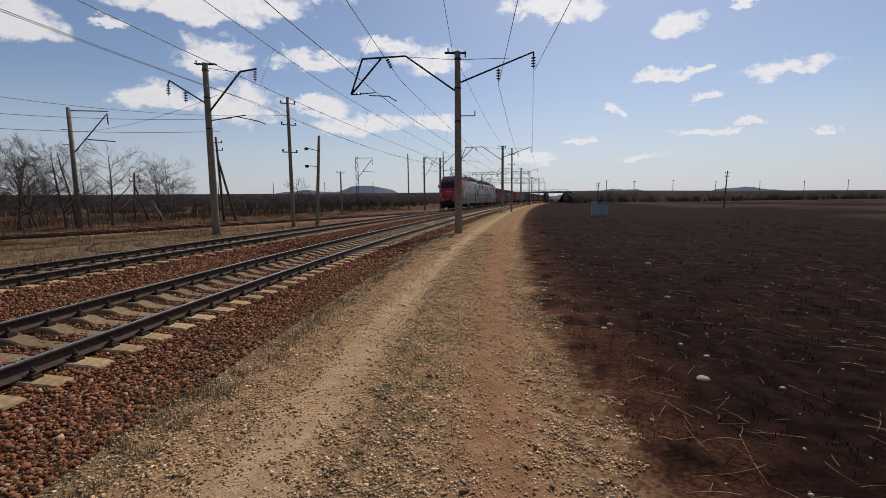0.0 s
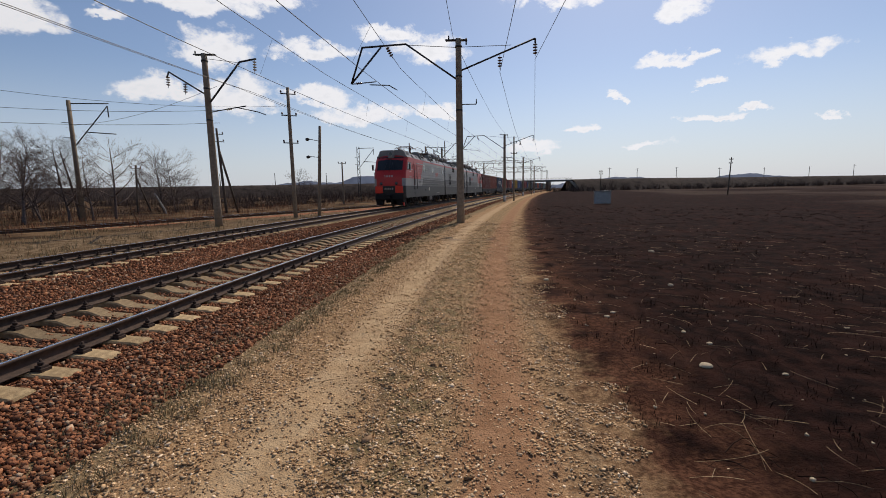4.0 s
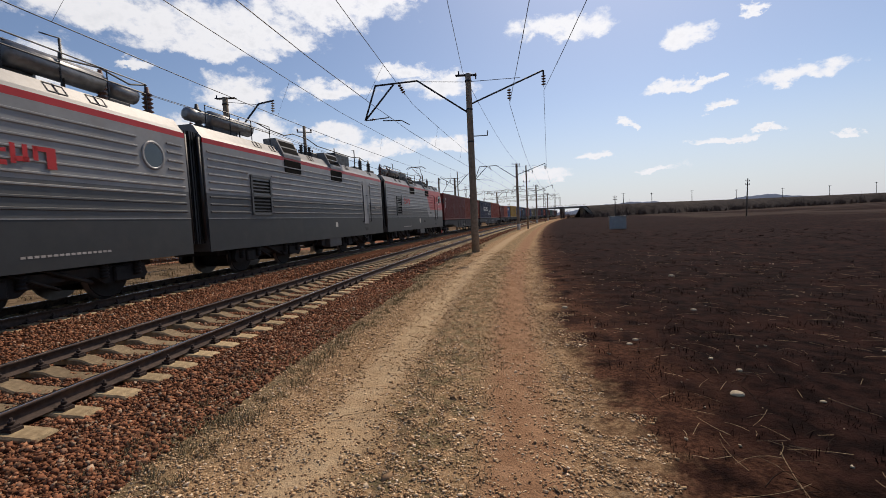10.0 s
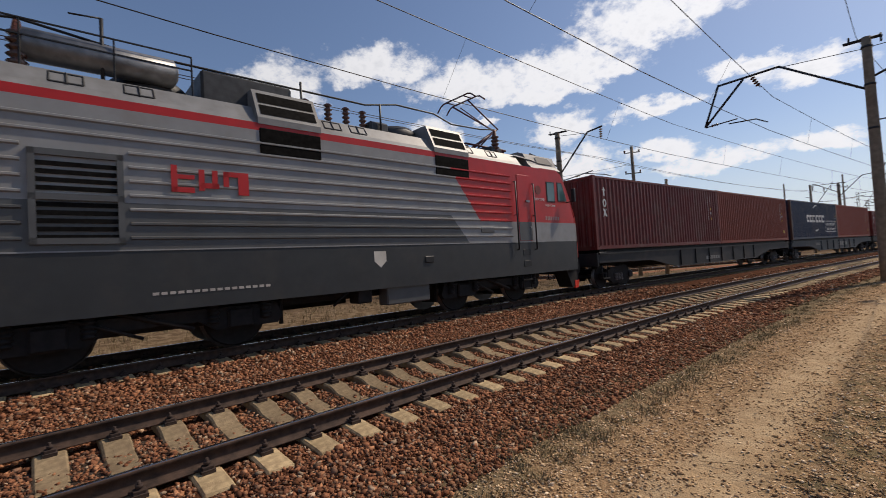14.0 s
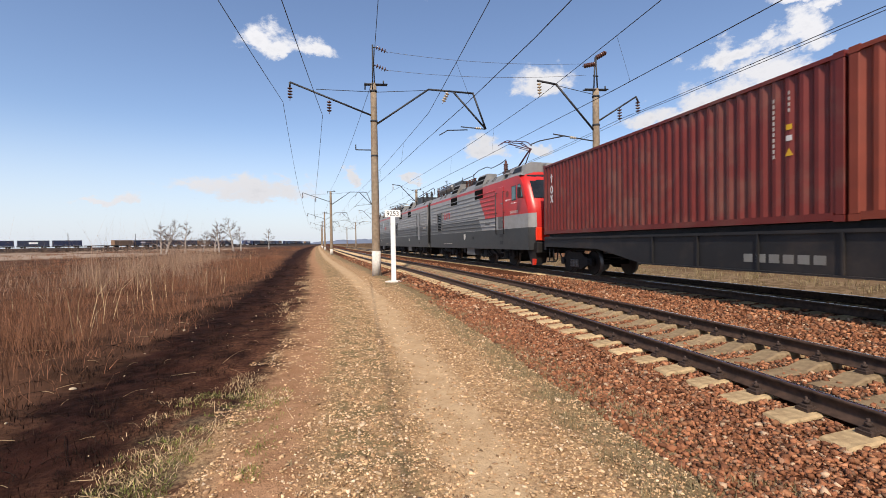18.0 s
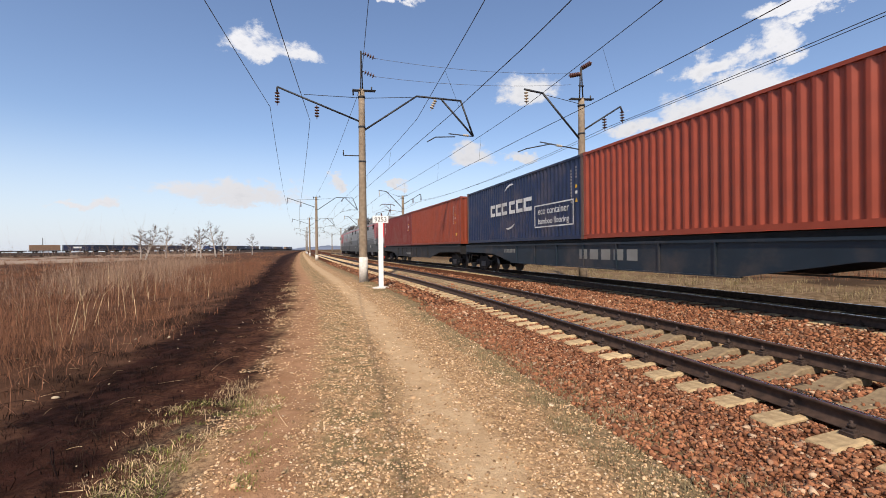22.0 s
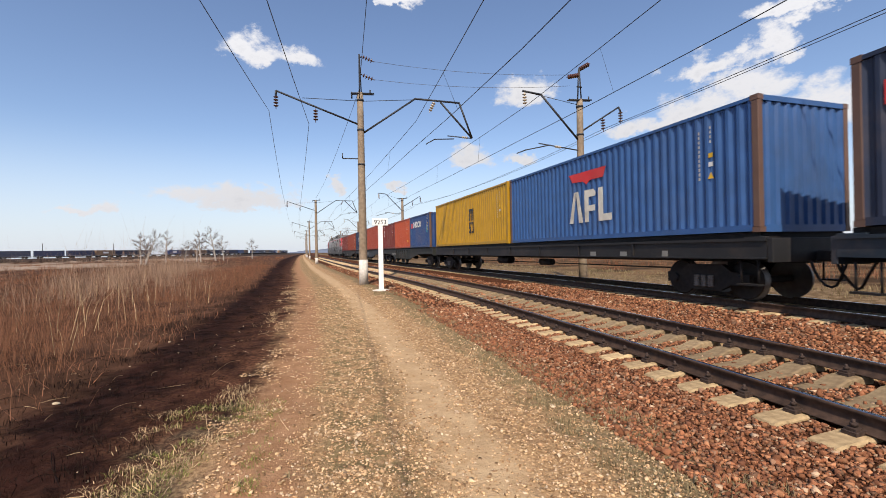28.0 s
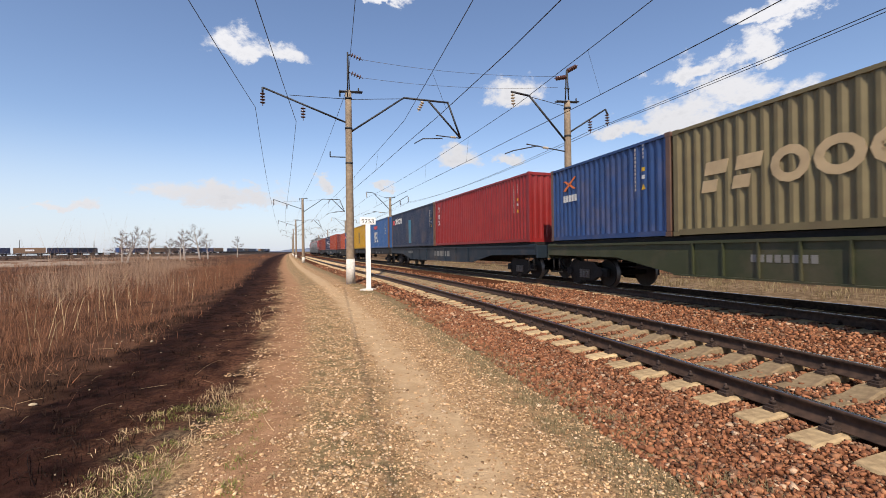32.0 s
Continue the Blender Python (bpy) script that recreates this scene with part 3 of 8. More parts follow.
def ground_mat():
    m = bpy.data.materials.new("cart_road_verge_and_burnt_field")
    m.use_nodes = True
    nt = m.node_tree
    b = nt.nodes["Principled BSDF"]
    b.inputs["Roughness"].default_value, b.inputs["Specular IOR Level"].default_value = 1.0, 0.03
    tc = nt.nodes.new("ShaderNodeTexCoord")

    def attr(name):
        a = nt.nodes.new("ShaderNodeAttribute")
        a.attribute_name = name
        return a.outputs["Fac"]

    def noise_of(scale, detail=5, rough=0.6, stretch=None):
        n = nt.nodes.new("ShaderNodeTexNoise")
        n.inputs["Scale"].default_value, n.inputs["Detail"].default_value, n.inputs["Roughness"].default_value = scale, detail, rough
        if stretch:
            mp = nt.nodes.new("ShaderNodeMapping")
            mp.inputs["Scale"].default_value = stretch
            link(nt, tc.outputs["Object"], mp.inputs[0])
            link(nt, mp.outputs[0], n.inputs["Vector"])
        else:
            link(nt, tc.outputs["Object"], n.inputs["Vector"])
        return n.outputs["Fac"]

    def mth(op, a, c, clamp=False):
        n = nt.nodes.new("ShaderNodeMath")
        n.operation, n.use_clamp = op, clamp
        for i, v in enumerate((a, c)):
            if isinstance(v, (int, float)):
                n.inputs[i].default_value = v
            else:
                link(nt, v, n.inputs[i])
        return n.outputs[0]

    def step(v, lo, hi, top=1.0):
        n = nt.nodes.new("ShaderNodeMapRange")
        n.interpolation_type = "SMOOTHSTEP"
        n.inputs["From Min"].default_value, n.inputs["From Max"].default_value, n.inputs["To Max"].default_value = lo, hi, top
        link(nt, v, n.inputs["Value"])
        return n.outputs[0]

    def mix(f, a, c):
        n = nt.nodes.new("ShaderNodeMixRGB")
        for i, v in ((0, f), (1, a), (2, c)):
            if isinstance(v, tuple):
                n.inputs[i].default_value = (*v, 1)
            elif isinstance(v, (int, float)):
                n.inputs[i].default_value = v
            else:
                link(nt, v, n.inputs[i])
        return n.outputs[0]
    lat, arc = attr("lat"), attr("arc")
    wob = mth("MULTIPLY", mth("SUBTRACT", noise_of(0.9), 0.5), 1.5)
    wob2 = mth("MULTIPLY", mth("SUBTRACT", noise_of(5.0), 0.5), 0.9)
    edge = mth("ADD", mth("ADD", lat, wob), wob2)
    fine, coarse, grit = noise_of(60, 4), noise_of(3.5, 6), noise_of(22, 5)
    speck = noise_of(140, 2)
    # pale gravel road, finer and browner in the ruts
    road = mix(step(grit, 0.35, 0.65), (0.225, 0.133, 0.07), (0.44, 0.288, 0.157))
    road = mix(step(speck, 0.60, 0.72, 0.7), road, (0.46, 0.40, 0.31))
    latw = mth("ADD", lat, mth("MULTIPLY", mth("SUBTRACT", noise_of(1.4), 0.5), 0.5))
    rut1 = step(mth("ABSOLUTE", mth("ADD", latw, 5.95), 0), 0.55, 0.2, 0.95)
    rut2 = step(mth("ABSOLUTE", mth("ADD", latw, 4.2), 0), 0.5, 0.15, 0.85)
    dust = mix(step(coarse, 0.35, 0.7), (0.27, 0.145, 0.08), (0.36, 0.208, 0.12))
    pale = mix(step(coarse, 0.35, 0.7), (0.43, 0.295, 0.17), (0.53, 0.385, 0.235))
    road = mix(rut1, road, dust)
    road = mix(rut2, road, pale)
    mid = step(mth("ABSOLUTE", mth("ADD", latw, 5.05), 0), 0.65, 0.2, 0.75)
    road = mix(mth("MULTIPLY", mid, step(coarse, 0.42, 0.6)), road, (0.135, 0.112, 0.058))
    # withered verge
    verge = mix(step(grit, 0.3, 0.7), (0.12, 0.09, 0.052), (0.29, 0.208, 0.117))
    col = mix(step(edge, -3.4, -2.75), road, verge)
    # ballast bed, coloured dark for the shade deep between the stones
    bal = mix(step(noise_of(30, 3), 0.35, 0.65), (0.035, 0.014, 0.008), (0.125, 0.05, 0.026))
    col = mix(step(mth("ADD", lat, wob2), -2.65, -2.05), col, bal)
    oily = mix(step(fine, 0.4, 0.65), (0.032, 0.025, 0.021), (0.105, 0.08, 0.062))
    col = mix(step(mth("ABSOLUTE", lat, 0), 0.72, 0.6, 0.85), col, oily)
    # sandy strip and yellow grass beyond the second track
    sand = mix(step(coarse, 0.4, 0.62), (0.115, 0.075, 0.042), (0.22, 0.155, 0.095))
    col = mix(step(edge, 8.2, 9.2), col, sand)
    field = mix(step(noise_of(0.25, 6), 0.42, 0.6), (0.055, 0.034, 0.02), (0.16, 0.10, 0.055))
    col = mix(step(edge, 13.0, 17.0), col, field)
    # burnt ground east of the road, and the reedy brown field to the north of it
    char = mix(step(coarse, 0.36, 0.66), (0.008, 0.004, 0.0034), (0.030, 0.0135, 0.0105))
    char = mix(step(noise_of(0.6, 5), 0.5, 0.68, 0.55), char, (0.046, 0.018, 0.0125))
    char = mix(step(speck, 0.70, 0.78, 0.2), char, (0.12, 0.085, 0.06))
    marsh = mix(step(noise_of(0.5, 6), 0.35, 0.65), (0.05, 0.026, 0.0165), (0.115, 0.058, 0.036))
    south = step(mth("ADD", arc, mth("MULTIPLY", wob, 3)), -4.0, 4.0)
    reedy = step(mth("ADD", edge, mth("MULTIPLY", step(arc, -30.0, -140.0), 1.5)), -8.3, -9.0)
    wild = mix(mth("MULTIPLY", mth("SUBTRACT", 1.0, south), reedy), char, marsh)
    # tan, weedy margin of the road to the north
    wild = mix(mth("MULTIPLY", step(edge, -7.3, -6.5), mth("MULTIPLY", step(arc, -5.6, -4.2), mth("SUBTRACT", 1.0, step(arc, -1.0, 0.5)))), wild, mix(step(grit, 0.35, 0.65), (0.05, 0.035, 0.028), (0.20, 0.15, 0.09)))
    near_edge = mth("ADD", edge, mth("ADD", mth("MULTIPLY", step(arc, 2.0, -6.0), -0.45), -0.35))
    fringe = mth("MULTIPLY", step(near_edge, -9.0, -7.2, 0.9), step(noise_of(1.7, 6), 0.34, 0.6))
    wild = mix(fringe, wild, mix(step(grit, 0.35, 0.65), (0.05, 0.021, 0.013), (0.15, 0.07, 0.041)))
    col = mix(step(near_edge, -6.75, -7.5), col, wild)
    # far off: pale sand flats
    flat = mth("MULTIPLY", step(edge, -36.0, -44.0), step(noise_of(0.022, 4), 0.44, 0.52))
    flat = mth("MULTIPLY", flat, mth("SUBTRACT", 1.0, step(arc, 0.0, 40.0, 0.86)))
    col = mix(mth("MULTIPLY", flat, 0.85), col, (0.33, 0.26, 0.2))
    link(nt, col, b.inputs["Base Color"])
    bp = nt.nodes.new("ShaderNodeBump")
    bp.inputs["Strength"].default_value, bp.inputs["Distance"].default_value = 0.9, 0.03
    link(nt, mth("ADD", mth("MULTIPLY", noise_of(45, 4), 0.7), noise_of(11, 4)), bp.inputs["Height"])
    link(nt, bp.outputs[0], b.inputs["Normal"])
    return m


def ground():
    gx = grown(0.11, 9.0, 2600, 1.13)
    gy = grown(0.14, 14.0, 2800, 1.12)
    X = np.array([-v for v in gx[:0:-1]] + gx) - 2.0
    Y = np.array([-v for v in gy[:0:-1]] + gy)
    px, py = np.meshgrid(X, Y)
    px, py = px.ravel(), py.ravel()
    s, lat = line_coords(px, py)
    z = lie(px, py, s, lat)
    n, w = len(X), len(X)
    i = np.arange(len(Y) - 1)[:, None] * w + np.arange(w - 1)[None, :]
    i = i.ravel()
    faces = np.stack([i, i + 1, i + 1 + w, i + w], 1)
    me = mesh_np("ground", np.stack([px, py, z], 1), faces, ground_mat(), True)
    for name, v in (("lat", lat), ("arc", s)):
        a = me.attributes.new(name, "FLOAT", "POINT")
        a.data.foreach_set("value", v.astype(np.float32))
    return tagged(new("ground", me), "flat steppe ground with a stony cart road, ballast beds and a burnt field", "ground", kind="structure")


ground()


# ------------------------------------------------------------ railway tracks
RAIL = ((-0.066, -0.18), (0.066, -0.18), (0.066, -0.168), (0.012, -0.148), (0.010, -0.045), (0.036, -0.035), (0.036, -0.008), (0.028, 0.0), (-0.028, 0.0), (-0.036, -0.008), (-0.036, -0.035), (-0.010, -0.045), (-0.012, -0.148), (-0.066, -0.168))


def rail_mesh(name, pts, parent):
    """The rail's profile drawn along points (x, y, z, heading)."""
    k = len(RAIL)
    v = []
    for x, y, z, th in pts:
        c, s = math.cos(th), math.sin(th)
        v += [(x + a * c, y - a * s, z + h) for a, h in RAIL]
    f = []
    for i in range(len(pts) - 1):
        for j in range(k):
            f.append((i * k + j, i * k + (j + 1) % k, (i + 1) * k + (j + 1) % k, (i + 1) * k + j))
    me = mesh_np(name, np.array(v), np.array(f), M["rail"])
    me.materials.append(M["railtop"])
    idx = np.tile((np.arange(k) == 7).astype(np.int32), len(pts) - 1)
    me.polygons.foreach_set("material_index", idx)
    ob = new(name, me)
    ob.parent = parent
    return ob


def sleeper_mesh():
    """A concrete sleeper, 2.7 m long, waisted and chamfered, lying along x."""
    bm = bmesh.new()
    prof = ((-1.35, -0.13), (-1.25, 0.012), (-1.18, 0.02), (-0.5, 0.02), (-0.3, -0.035), (0.3, -0.035), (0.5, 0.02), (1.18, 0.02), (1.25, 0.012), (1.35, -0.13))
    prev = None
    for x, z in prof:
        ring = [bm.verts.new((x, y, zz)) for y, zz in ((-0.15, -0.2), (-0.135, z - 0.02), (-0.115, z), (0.115, z), (0.135, z - 0.02), (0.15, -0.2))]
        if prev:
            for i in range(5):
                bm.faces.new((prev[i], prev[i + 1], ring[i + 1], ring[i]))
        else:
            bm.faces.new(ring)
        prev = ring
    bm.faces.new(prev[::-1])
    bmesh.ops.recalc_face_normals(bm, faces=bm.faces)
    me = bpy.data.meshes.new("sleeper")
    bm.to_mesh(me)
    bm.free()
    me.materials.append(M["sleeper"])
    return me


def clip_mesh():
    """A rail clip with its bolt and nut."""
    bm = bmesh.new()
    box(bm, -0.07, 0.07, -0.06, 0.06, 0.0, 0.035)
    box(bm, -0.05, 0.03, -0.045, 0.045, 0.035, 0.06)
    rod(bm, (0.0, 0, 0.05), (0.0, 0, 0.13), 0.014, n=6)
    rod(bm, (0.0, 0, 0.07), (0.0, 0, 0.1), 0.03, n=6)
    me = bpy.data.meshes.new("rail_clip")
    bm.to_mesh(me)
    bm.free()
    me.materials.append(M["clip"])
    return me


SLEEPER, CLIP = sleeper_mesh(), clip_mesh()


def track(name, label, off, s0, s1, cant, n0, n1, clips, tie=0.53, up=0.0):
    """Rails and sleepers at an offset west of the axis; sleepers from n0 to n1 are pieces of their own."""
    top = thing(name, Matrix.Identity(4), label, "railway track", kind="structure")
    for side in (-1, 1):
        pts = []
        s = s0
        while s <= s1:
            x, y, th = on_line(s, off + side * GAUGE / 2)
            pts.append((x, y, ZR + up + side * cant * GAUGE / 2, th))
            s += 1.0 if abs(s) < 60 else 3.0
        rail_mesh("rail", pts, top)
    rest_v, rest_f, base = [], [], 0
    co = np.array([v.co[:] for v in SLEEPER.vertices])
    fc = [tuple(p.vertices) for p in SLEEPER.polygons]
    tilt = -math.atan(cant)
    bm = bmesh.new()
    s = s0
    rng = random.Random(5)
    while s <= s1:
        x, y, th = on_line(s, off)
        m = Matrix.Translation((x, y, ZR + up - 0.205)) @ Matrix.Rotation(-th + rng.uniform(-0.012, 0.012), 4, "Z") @ Matrix.Rotation(-tilt, 4, "Y") @ Matrix.Translation((rng.uniform(-0.02, 0.02), 0, rng.uniform(-0.006, 0.006)))
        if n0 <= s <= n1:
            sl = share("sleeper", SLEEPER, m, top)
            if clips[0] <= s <= clips[1]:
                for cx, turn in ((-0.86, 0), (-0.66, 180), (0.66, 0), (0.86, 180)):
                    share("rail_clip", CLIP, pose(cx, 0, 0.02, 0, 0, turn), sl)
        else:
            vs = [bm.verts.new(m @ v.co) for v in SLEEPER.vertices]
            for f in fc:
                bm.faces.new([vs[i] for i in f])
        s += tie
    far = part("far_sleepers", bm, M["sleeper"], top)
    far["kind"] = "stuff"
    return top
track("track_1", "bolted steel rails on pale concrete sleepers in red-brown ballast", 0.0, -150, 150, CANT, -32, 34, (-13, 15))
track("track_2", "polished steel rails on concrete sleepers under the passing train", GAP, -150, 150, 0.02, -22, 30, (-6, 20), up=RISE)
# ------------------------------------------------------------ the train
# seconds and the arc of the leading end of the locomotive
RUN = [(0.0, 69.5), (3.0, 46.8), (6.0, 27.3), (7.0, 19.7), (8.0, 11.7), (9.0, 4.1), (10.0, -4.0), (11.0, -11.9), (13.0, -28.3), (13.5, -32.5), (15.5, -50.9), (16.0, -55.2), (17.0, -63.6), (19.0, -79.4), (20.0, -87.5), (21.0, -95.75), (22.0, -104.2), (23.0, -112.5), (24.0, -121.0), (25.0, -129.6), (25.5, -134.0), (28.0, -155.45), (29.0, -164.3), (30.0, -173.1), (31.0, -181.8), (32.0, -190.7)]
_rt, _ra = np.array([r[0] for r in RUN]), np.array([r[1] for r in RUN])
_rv = np.gradient(_ra, _rt)


def head(t):
    """The arc of the train's leading end at t: a smooth curve through RUN."""
    i = int(np.clip(np.searchsorted(_rt, t, side="right") - 1, 0, len(_rt) - 2))
    h = _rt[i + 1] - _rt[i]
    w = (t - _rt[i]) / h
    a, b = 2 * w ** 3 - 3 * w ** 2 + 1, w ** 3 - 2 * w ** 2 + w
    return float(a * _ra[i] + b * h * _rv[i] + (1 - a) * _ra[i + 1] + (w ** 3 - w ** 2) * h * _rv[i + 1])


def ride(t, u, half):
    """The pose of a vehicle whose middle is u behind the train's head, on bogies half apart from it."""
    s = head(t) + u
    a, b = on_line(s - half, GAP), on_line(s + half, GAP)
    return Matrix.Translation(((a[0] + b[0]) / 2, (a[1] + b[1]) / 2, ZR + RISE)) @ Matrix.Rotation(math.atan2(a[1] - b[1], a[0] - b[0]), 4, "Z")


RIDERS = []      # thing, u, half
ROLLERS = []     # wheelset, radius


def rects(parent, items, material, y, name="marking", label=""):
    """Flat painted marks on a side: rectangles x0, x1, z0, z1, each a part."""
    bm = bmesh.new()
    for x0, x1, z0, z1 in items:
        box(bm, x0, x1, y, y + 0.004, z0, z1)
    return pieces(name, bm, material, parent, label)


def polys(parent, items, material, y, name="marking", label=""):
    bm = bmesh.new()
    for pts in items:
        plate(bm, pts, y, y + 0.004)
    return pieces(name, bm, material, parent, label)


def lettering(parent, body, size, m, material, name="lettering", label=""):
    """Words in the built-in font as a thin mesh. Letters lie in the local x, y plane of m."""
    cu = bpy.data.curves.new(name, "FONT")
    cu.body, cu.size, cu.extrude, cu.align_x = body, size, 0.002, "CENTER"
    cu.resolution_u = 3
    tmp = bpy.data.objects.new(name, cu)
    me = bpy.data.meshes.new_from_object(tmp)
    bpy.data.objects.remove(tmp)
    me.materials.clear()
    me.materials.append(material)
    ob = new(name, me)
    ob.matrix_basis = m
    ob.parent = parent
    if label:
        ob["label"] = label
    return ob


SIDE = lambda x, y, z: pose(x, y, z, 90, 0, 180)     # letters upright on the +y side


def wheel_mesh(r):
    bm = bmesh.new()
    for side in (-1, 1):
        y = side * 0.76
        lathe(bm, (0, y - side * 0.07, 0), (0, side, 0), ((0, r + 0.03), (0.03, r + 0.03), (0.035, r), (0.13, r - 0.008)), 24, 1)
        lathe(bm, (0, y + side * 0.061, 0), (0, side, 0), ((0, r - 0.01), (0.005, r - 0.06), (-0.012, r - 0.075), (-0.02, 0.16), (0.04, 0.13), (0.06, 0.1)), 24, 0)
        # two lightening dimples on the disc
        for a in range(4):
            c, s = math.cos(a * math.pi / 2), math.sin(a * math.pi / 2)
            rod(bm, (c * r * 0.55, y + side * 0.04, s * r * 0.55), (c * r * 0.55, y + side * 0.055, s * r * 0.55), 0.05, n=6)
    rod(bm, (0, -0.8, 0), (0, 0.8, 0), 0.09, n=8)
    me = bpy.data.meshes.new("wheelset")
    bm.to_mesh(me)
    bm.free()
    me.materials.append(M["under"])
    me.materials.append(M["tread"])
    return me


WHEEL_WAGON, WHEEL_LOCO = wheel_mesh(0.48), wheel_mesh(0.62)


def spring(bm, x, y, z0, z1, r=0.08, n=5):
    k = (z1 - z0) / n
    lathe(bm, (x, y, z0), (0, 0, 1), [(i * k + u * k, r * v) for i in range(n) for u, v in ((0.0, 0.7), (0.35, 1.0), (0.65, 1.0), (0.98, 0.7))], 8)


def wagon_bogie(parent, x):
    """A two-axle freight bogie: cast side frames with spring nests, bolster, wheelsets."""
    bg = thing("bogie", pose(x, 0, 0), "", "")
    bg.parent = parent
    for y in (-1.0, 1.0):
        bm = bmesh.new()
        plate(bm, ((-1.2, 0.62), (-1.2, 0.36), (-0.72, 0.36), (-0.42, 0.2), (0.42, 0.2), (0.72, 0.36), (1.2, 0.36), (1.2, 0.62), (0.75, 0.68), (0.5, 0.86), (-0.5, 0.86), (-0.75, 0.68)), y - 0.07, y + 0.07)
        for ax in (-0.925, 0.925):
            rod(bm, (ax, y - 0.05, 0.48), (ax, y + 0.15 * (1 if y > 0 else -1), 0.48), 0.13, n=10)
        part("side_frame", bm, M["under"], bg)
        bm = bmesh.new()
        for dx in (-0.2, 0.0, 0.2):
            spring(bm, dx, y + 0.09 * (1 if y > 0 else -1), 0.28, 0.58)
        pieces("spring", bm, paint("greasy_spring", (0.12, 0.11, 0.10)), bg)
    bm = bmesh.new()
    box(bm, -0.22, 0.22, -1.05, 1.05, 0.58, 0.78, 0.02)
    box(bm, -0.12, 0.12, -0.12, 0.12, 0.78, 0.9)
    part("bolster", bm, M["under"], bg)
    for ax in (-0.925, 0.925):
        w = share("wheelset", WHEEL_WAGON, pose(ax, 0, 0.48), bg)
        ROLLERS.append((w, 0.48))
    return bg


def coupler(parent, x, d):
    bm = bmesh.new()
    box(bm, min(x, x + d * 0.55), max(x, x + d * 0.55), -0.12, 0.12, 0.94, 1.18, 0.03)
    box(bm, min(x + d * 0.45, x + d * 0.8), max(x + d * 0.45, x + d * 0.8), -0.22, 0.2, 0.9, 1.24, 0.05)
    part("coupler", bm, M["under"], parent)
    pts = [(x + d * (0.05 + 0.7 * i / 8), 0.32 + 0.05 * math.sin(i), 0.95 - 0.55 * math.sin(math.pi * i / 8)) for i in range(9)]
    tube_path("brake_hose", pts, 0.03, M["under"], parent)


def wagon(u0, u1, colour, belly, label, stripe=None):
    """A skeletal container wagon from u0 to u1 behind the head, with straight or fish-bellied sills."""
    L, mid = u1 - u0, (u0 + u1) / 2
    base = L / 2 - 2.25
    w = thing("container_wagon", ride(0, mid, base), label, "flat wagon", "wagons of the freight train")
    RIDERS.append((w, mid, base))
    h = L / 2 - 0.35
    for y in (-1.44, 1.44):
        bm = bmesh.new()
        if belly:
            plate(bm, ((-h, 1.42), (-h, 1.08), (-h + 4.1, 1.04), (-h + 6.4, 0.64), (h - 6.4, 0.64), (h - 4.1, 1.04), (h, 1.08), (h, 1.42)), y - 0.02, y + 0.02)
        else:
            plate(bm, ((-h, 1.42), (-h, 1.05), (h, 1.05), (h, 1.42)), y - 0.02, y + 0.02)
        box(bm, -h, h, y - 0.07, y + 0.07, 1.42, 1.49)
        z = 0.64 if belly else 1.05
        a = h - 6.4 if belly else h
        box(bm, -a, a, y - 0.07, y + 0.07, z - 0.03, z + 0.01)
        part("side_sill", bm, colour, w)
    bm = bmesh.new()
    n = int(L / 1.6)
    for i in range(n):
        x = -h + 0.6 + (2 * h - 1.2) * i / (n - 1)
        box(bm, x - 0.07, x + 0.07, -1.4, 1.4, 1.3, 1.42)
    box(bm, -h, h, -0.25, 0.25, 0.9, 1.35)
    part("centre_frame", bm, colour, w)
    bm = bmesh.new()
    for i in range(-3, 4):
        x = i * (h - 7.0) / 3 if belly else i * (h - 4) / 3
        box(bm, x - 0.02, x + 0.02, 1.46, 1.51, (0.66 if belly else 1.07), 1.42)
    pieces("sill_rib", bm, colour, w)
    for d in (-1, 1):
        bm = bmesh.new()
        x = d * h
        box(bm, min(x, x + d * 0.12), max(x, x + d * 0.12), -1.45, 1.45, 0.95, 1.48, 0.01)
        box(bm, min(x, x - d * 0.5), max(x, x - d * 0.5), 1.38, 1.48, 1.44, 1.52, 0.01)
        part("end_beam", bm, colour, w)
        for yy in (-1.38, 1.38):
            bm = bmesh.new()
            rod(bm, (x - d * 0.25, yy, 1.0), (x - d * 0.25, yy, 0.45), 0.025)
            rod(bm, (x - d * 0.65, yy, 1.0), (x - d * 0.65, yy, 0.45), 0.025)
            box(bm, min(x - d * 0.7, x - d * 0.2), max(x - d * 0.7, x - d * 0.2), yy - 0.1, yy + 0.1, 0.42, 0.46)
            part("step_ladder", bm, M["under"], w)
        coupler(w, x + d * 0.1, d)
        wagon_bogie(w, d * base)
    bm = bmesh.new()
    rod(bm, (1.0, 0.9, 0.8), (2.3, 0.9, 0.8), 0.2, n=10)
    rod(bm, (-2.5, 0.7, 0.75), (-1.6, 0.7, 0.75), 0.15, n=10)
    rod(bm, (-base, 0.5, 0.7), (base, 0.5, 0.7), 0.025)
    part("brake_gear", bm, M["under"], w)
    bm = bmesh.new()
    box(bm, -h + 0.2, h - 0.2, -1.36, 1.36, 1.25, 1.62)
    part("deck", bm, M["under"], w)
    if stripe:
        rects(w, stripe, paint("pale_stencil", (0.2, 0.2, 0.185)), 1.462, "stencil", "worn pale stencilled lettering")
    return w


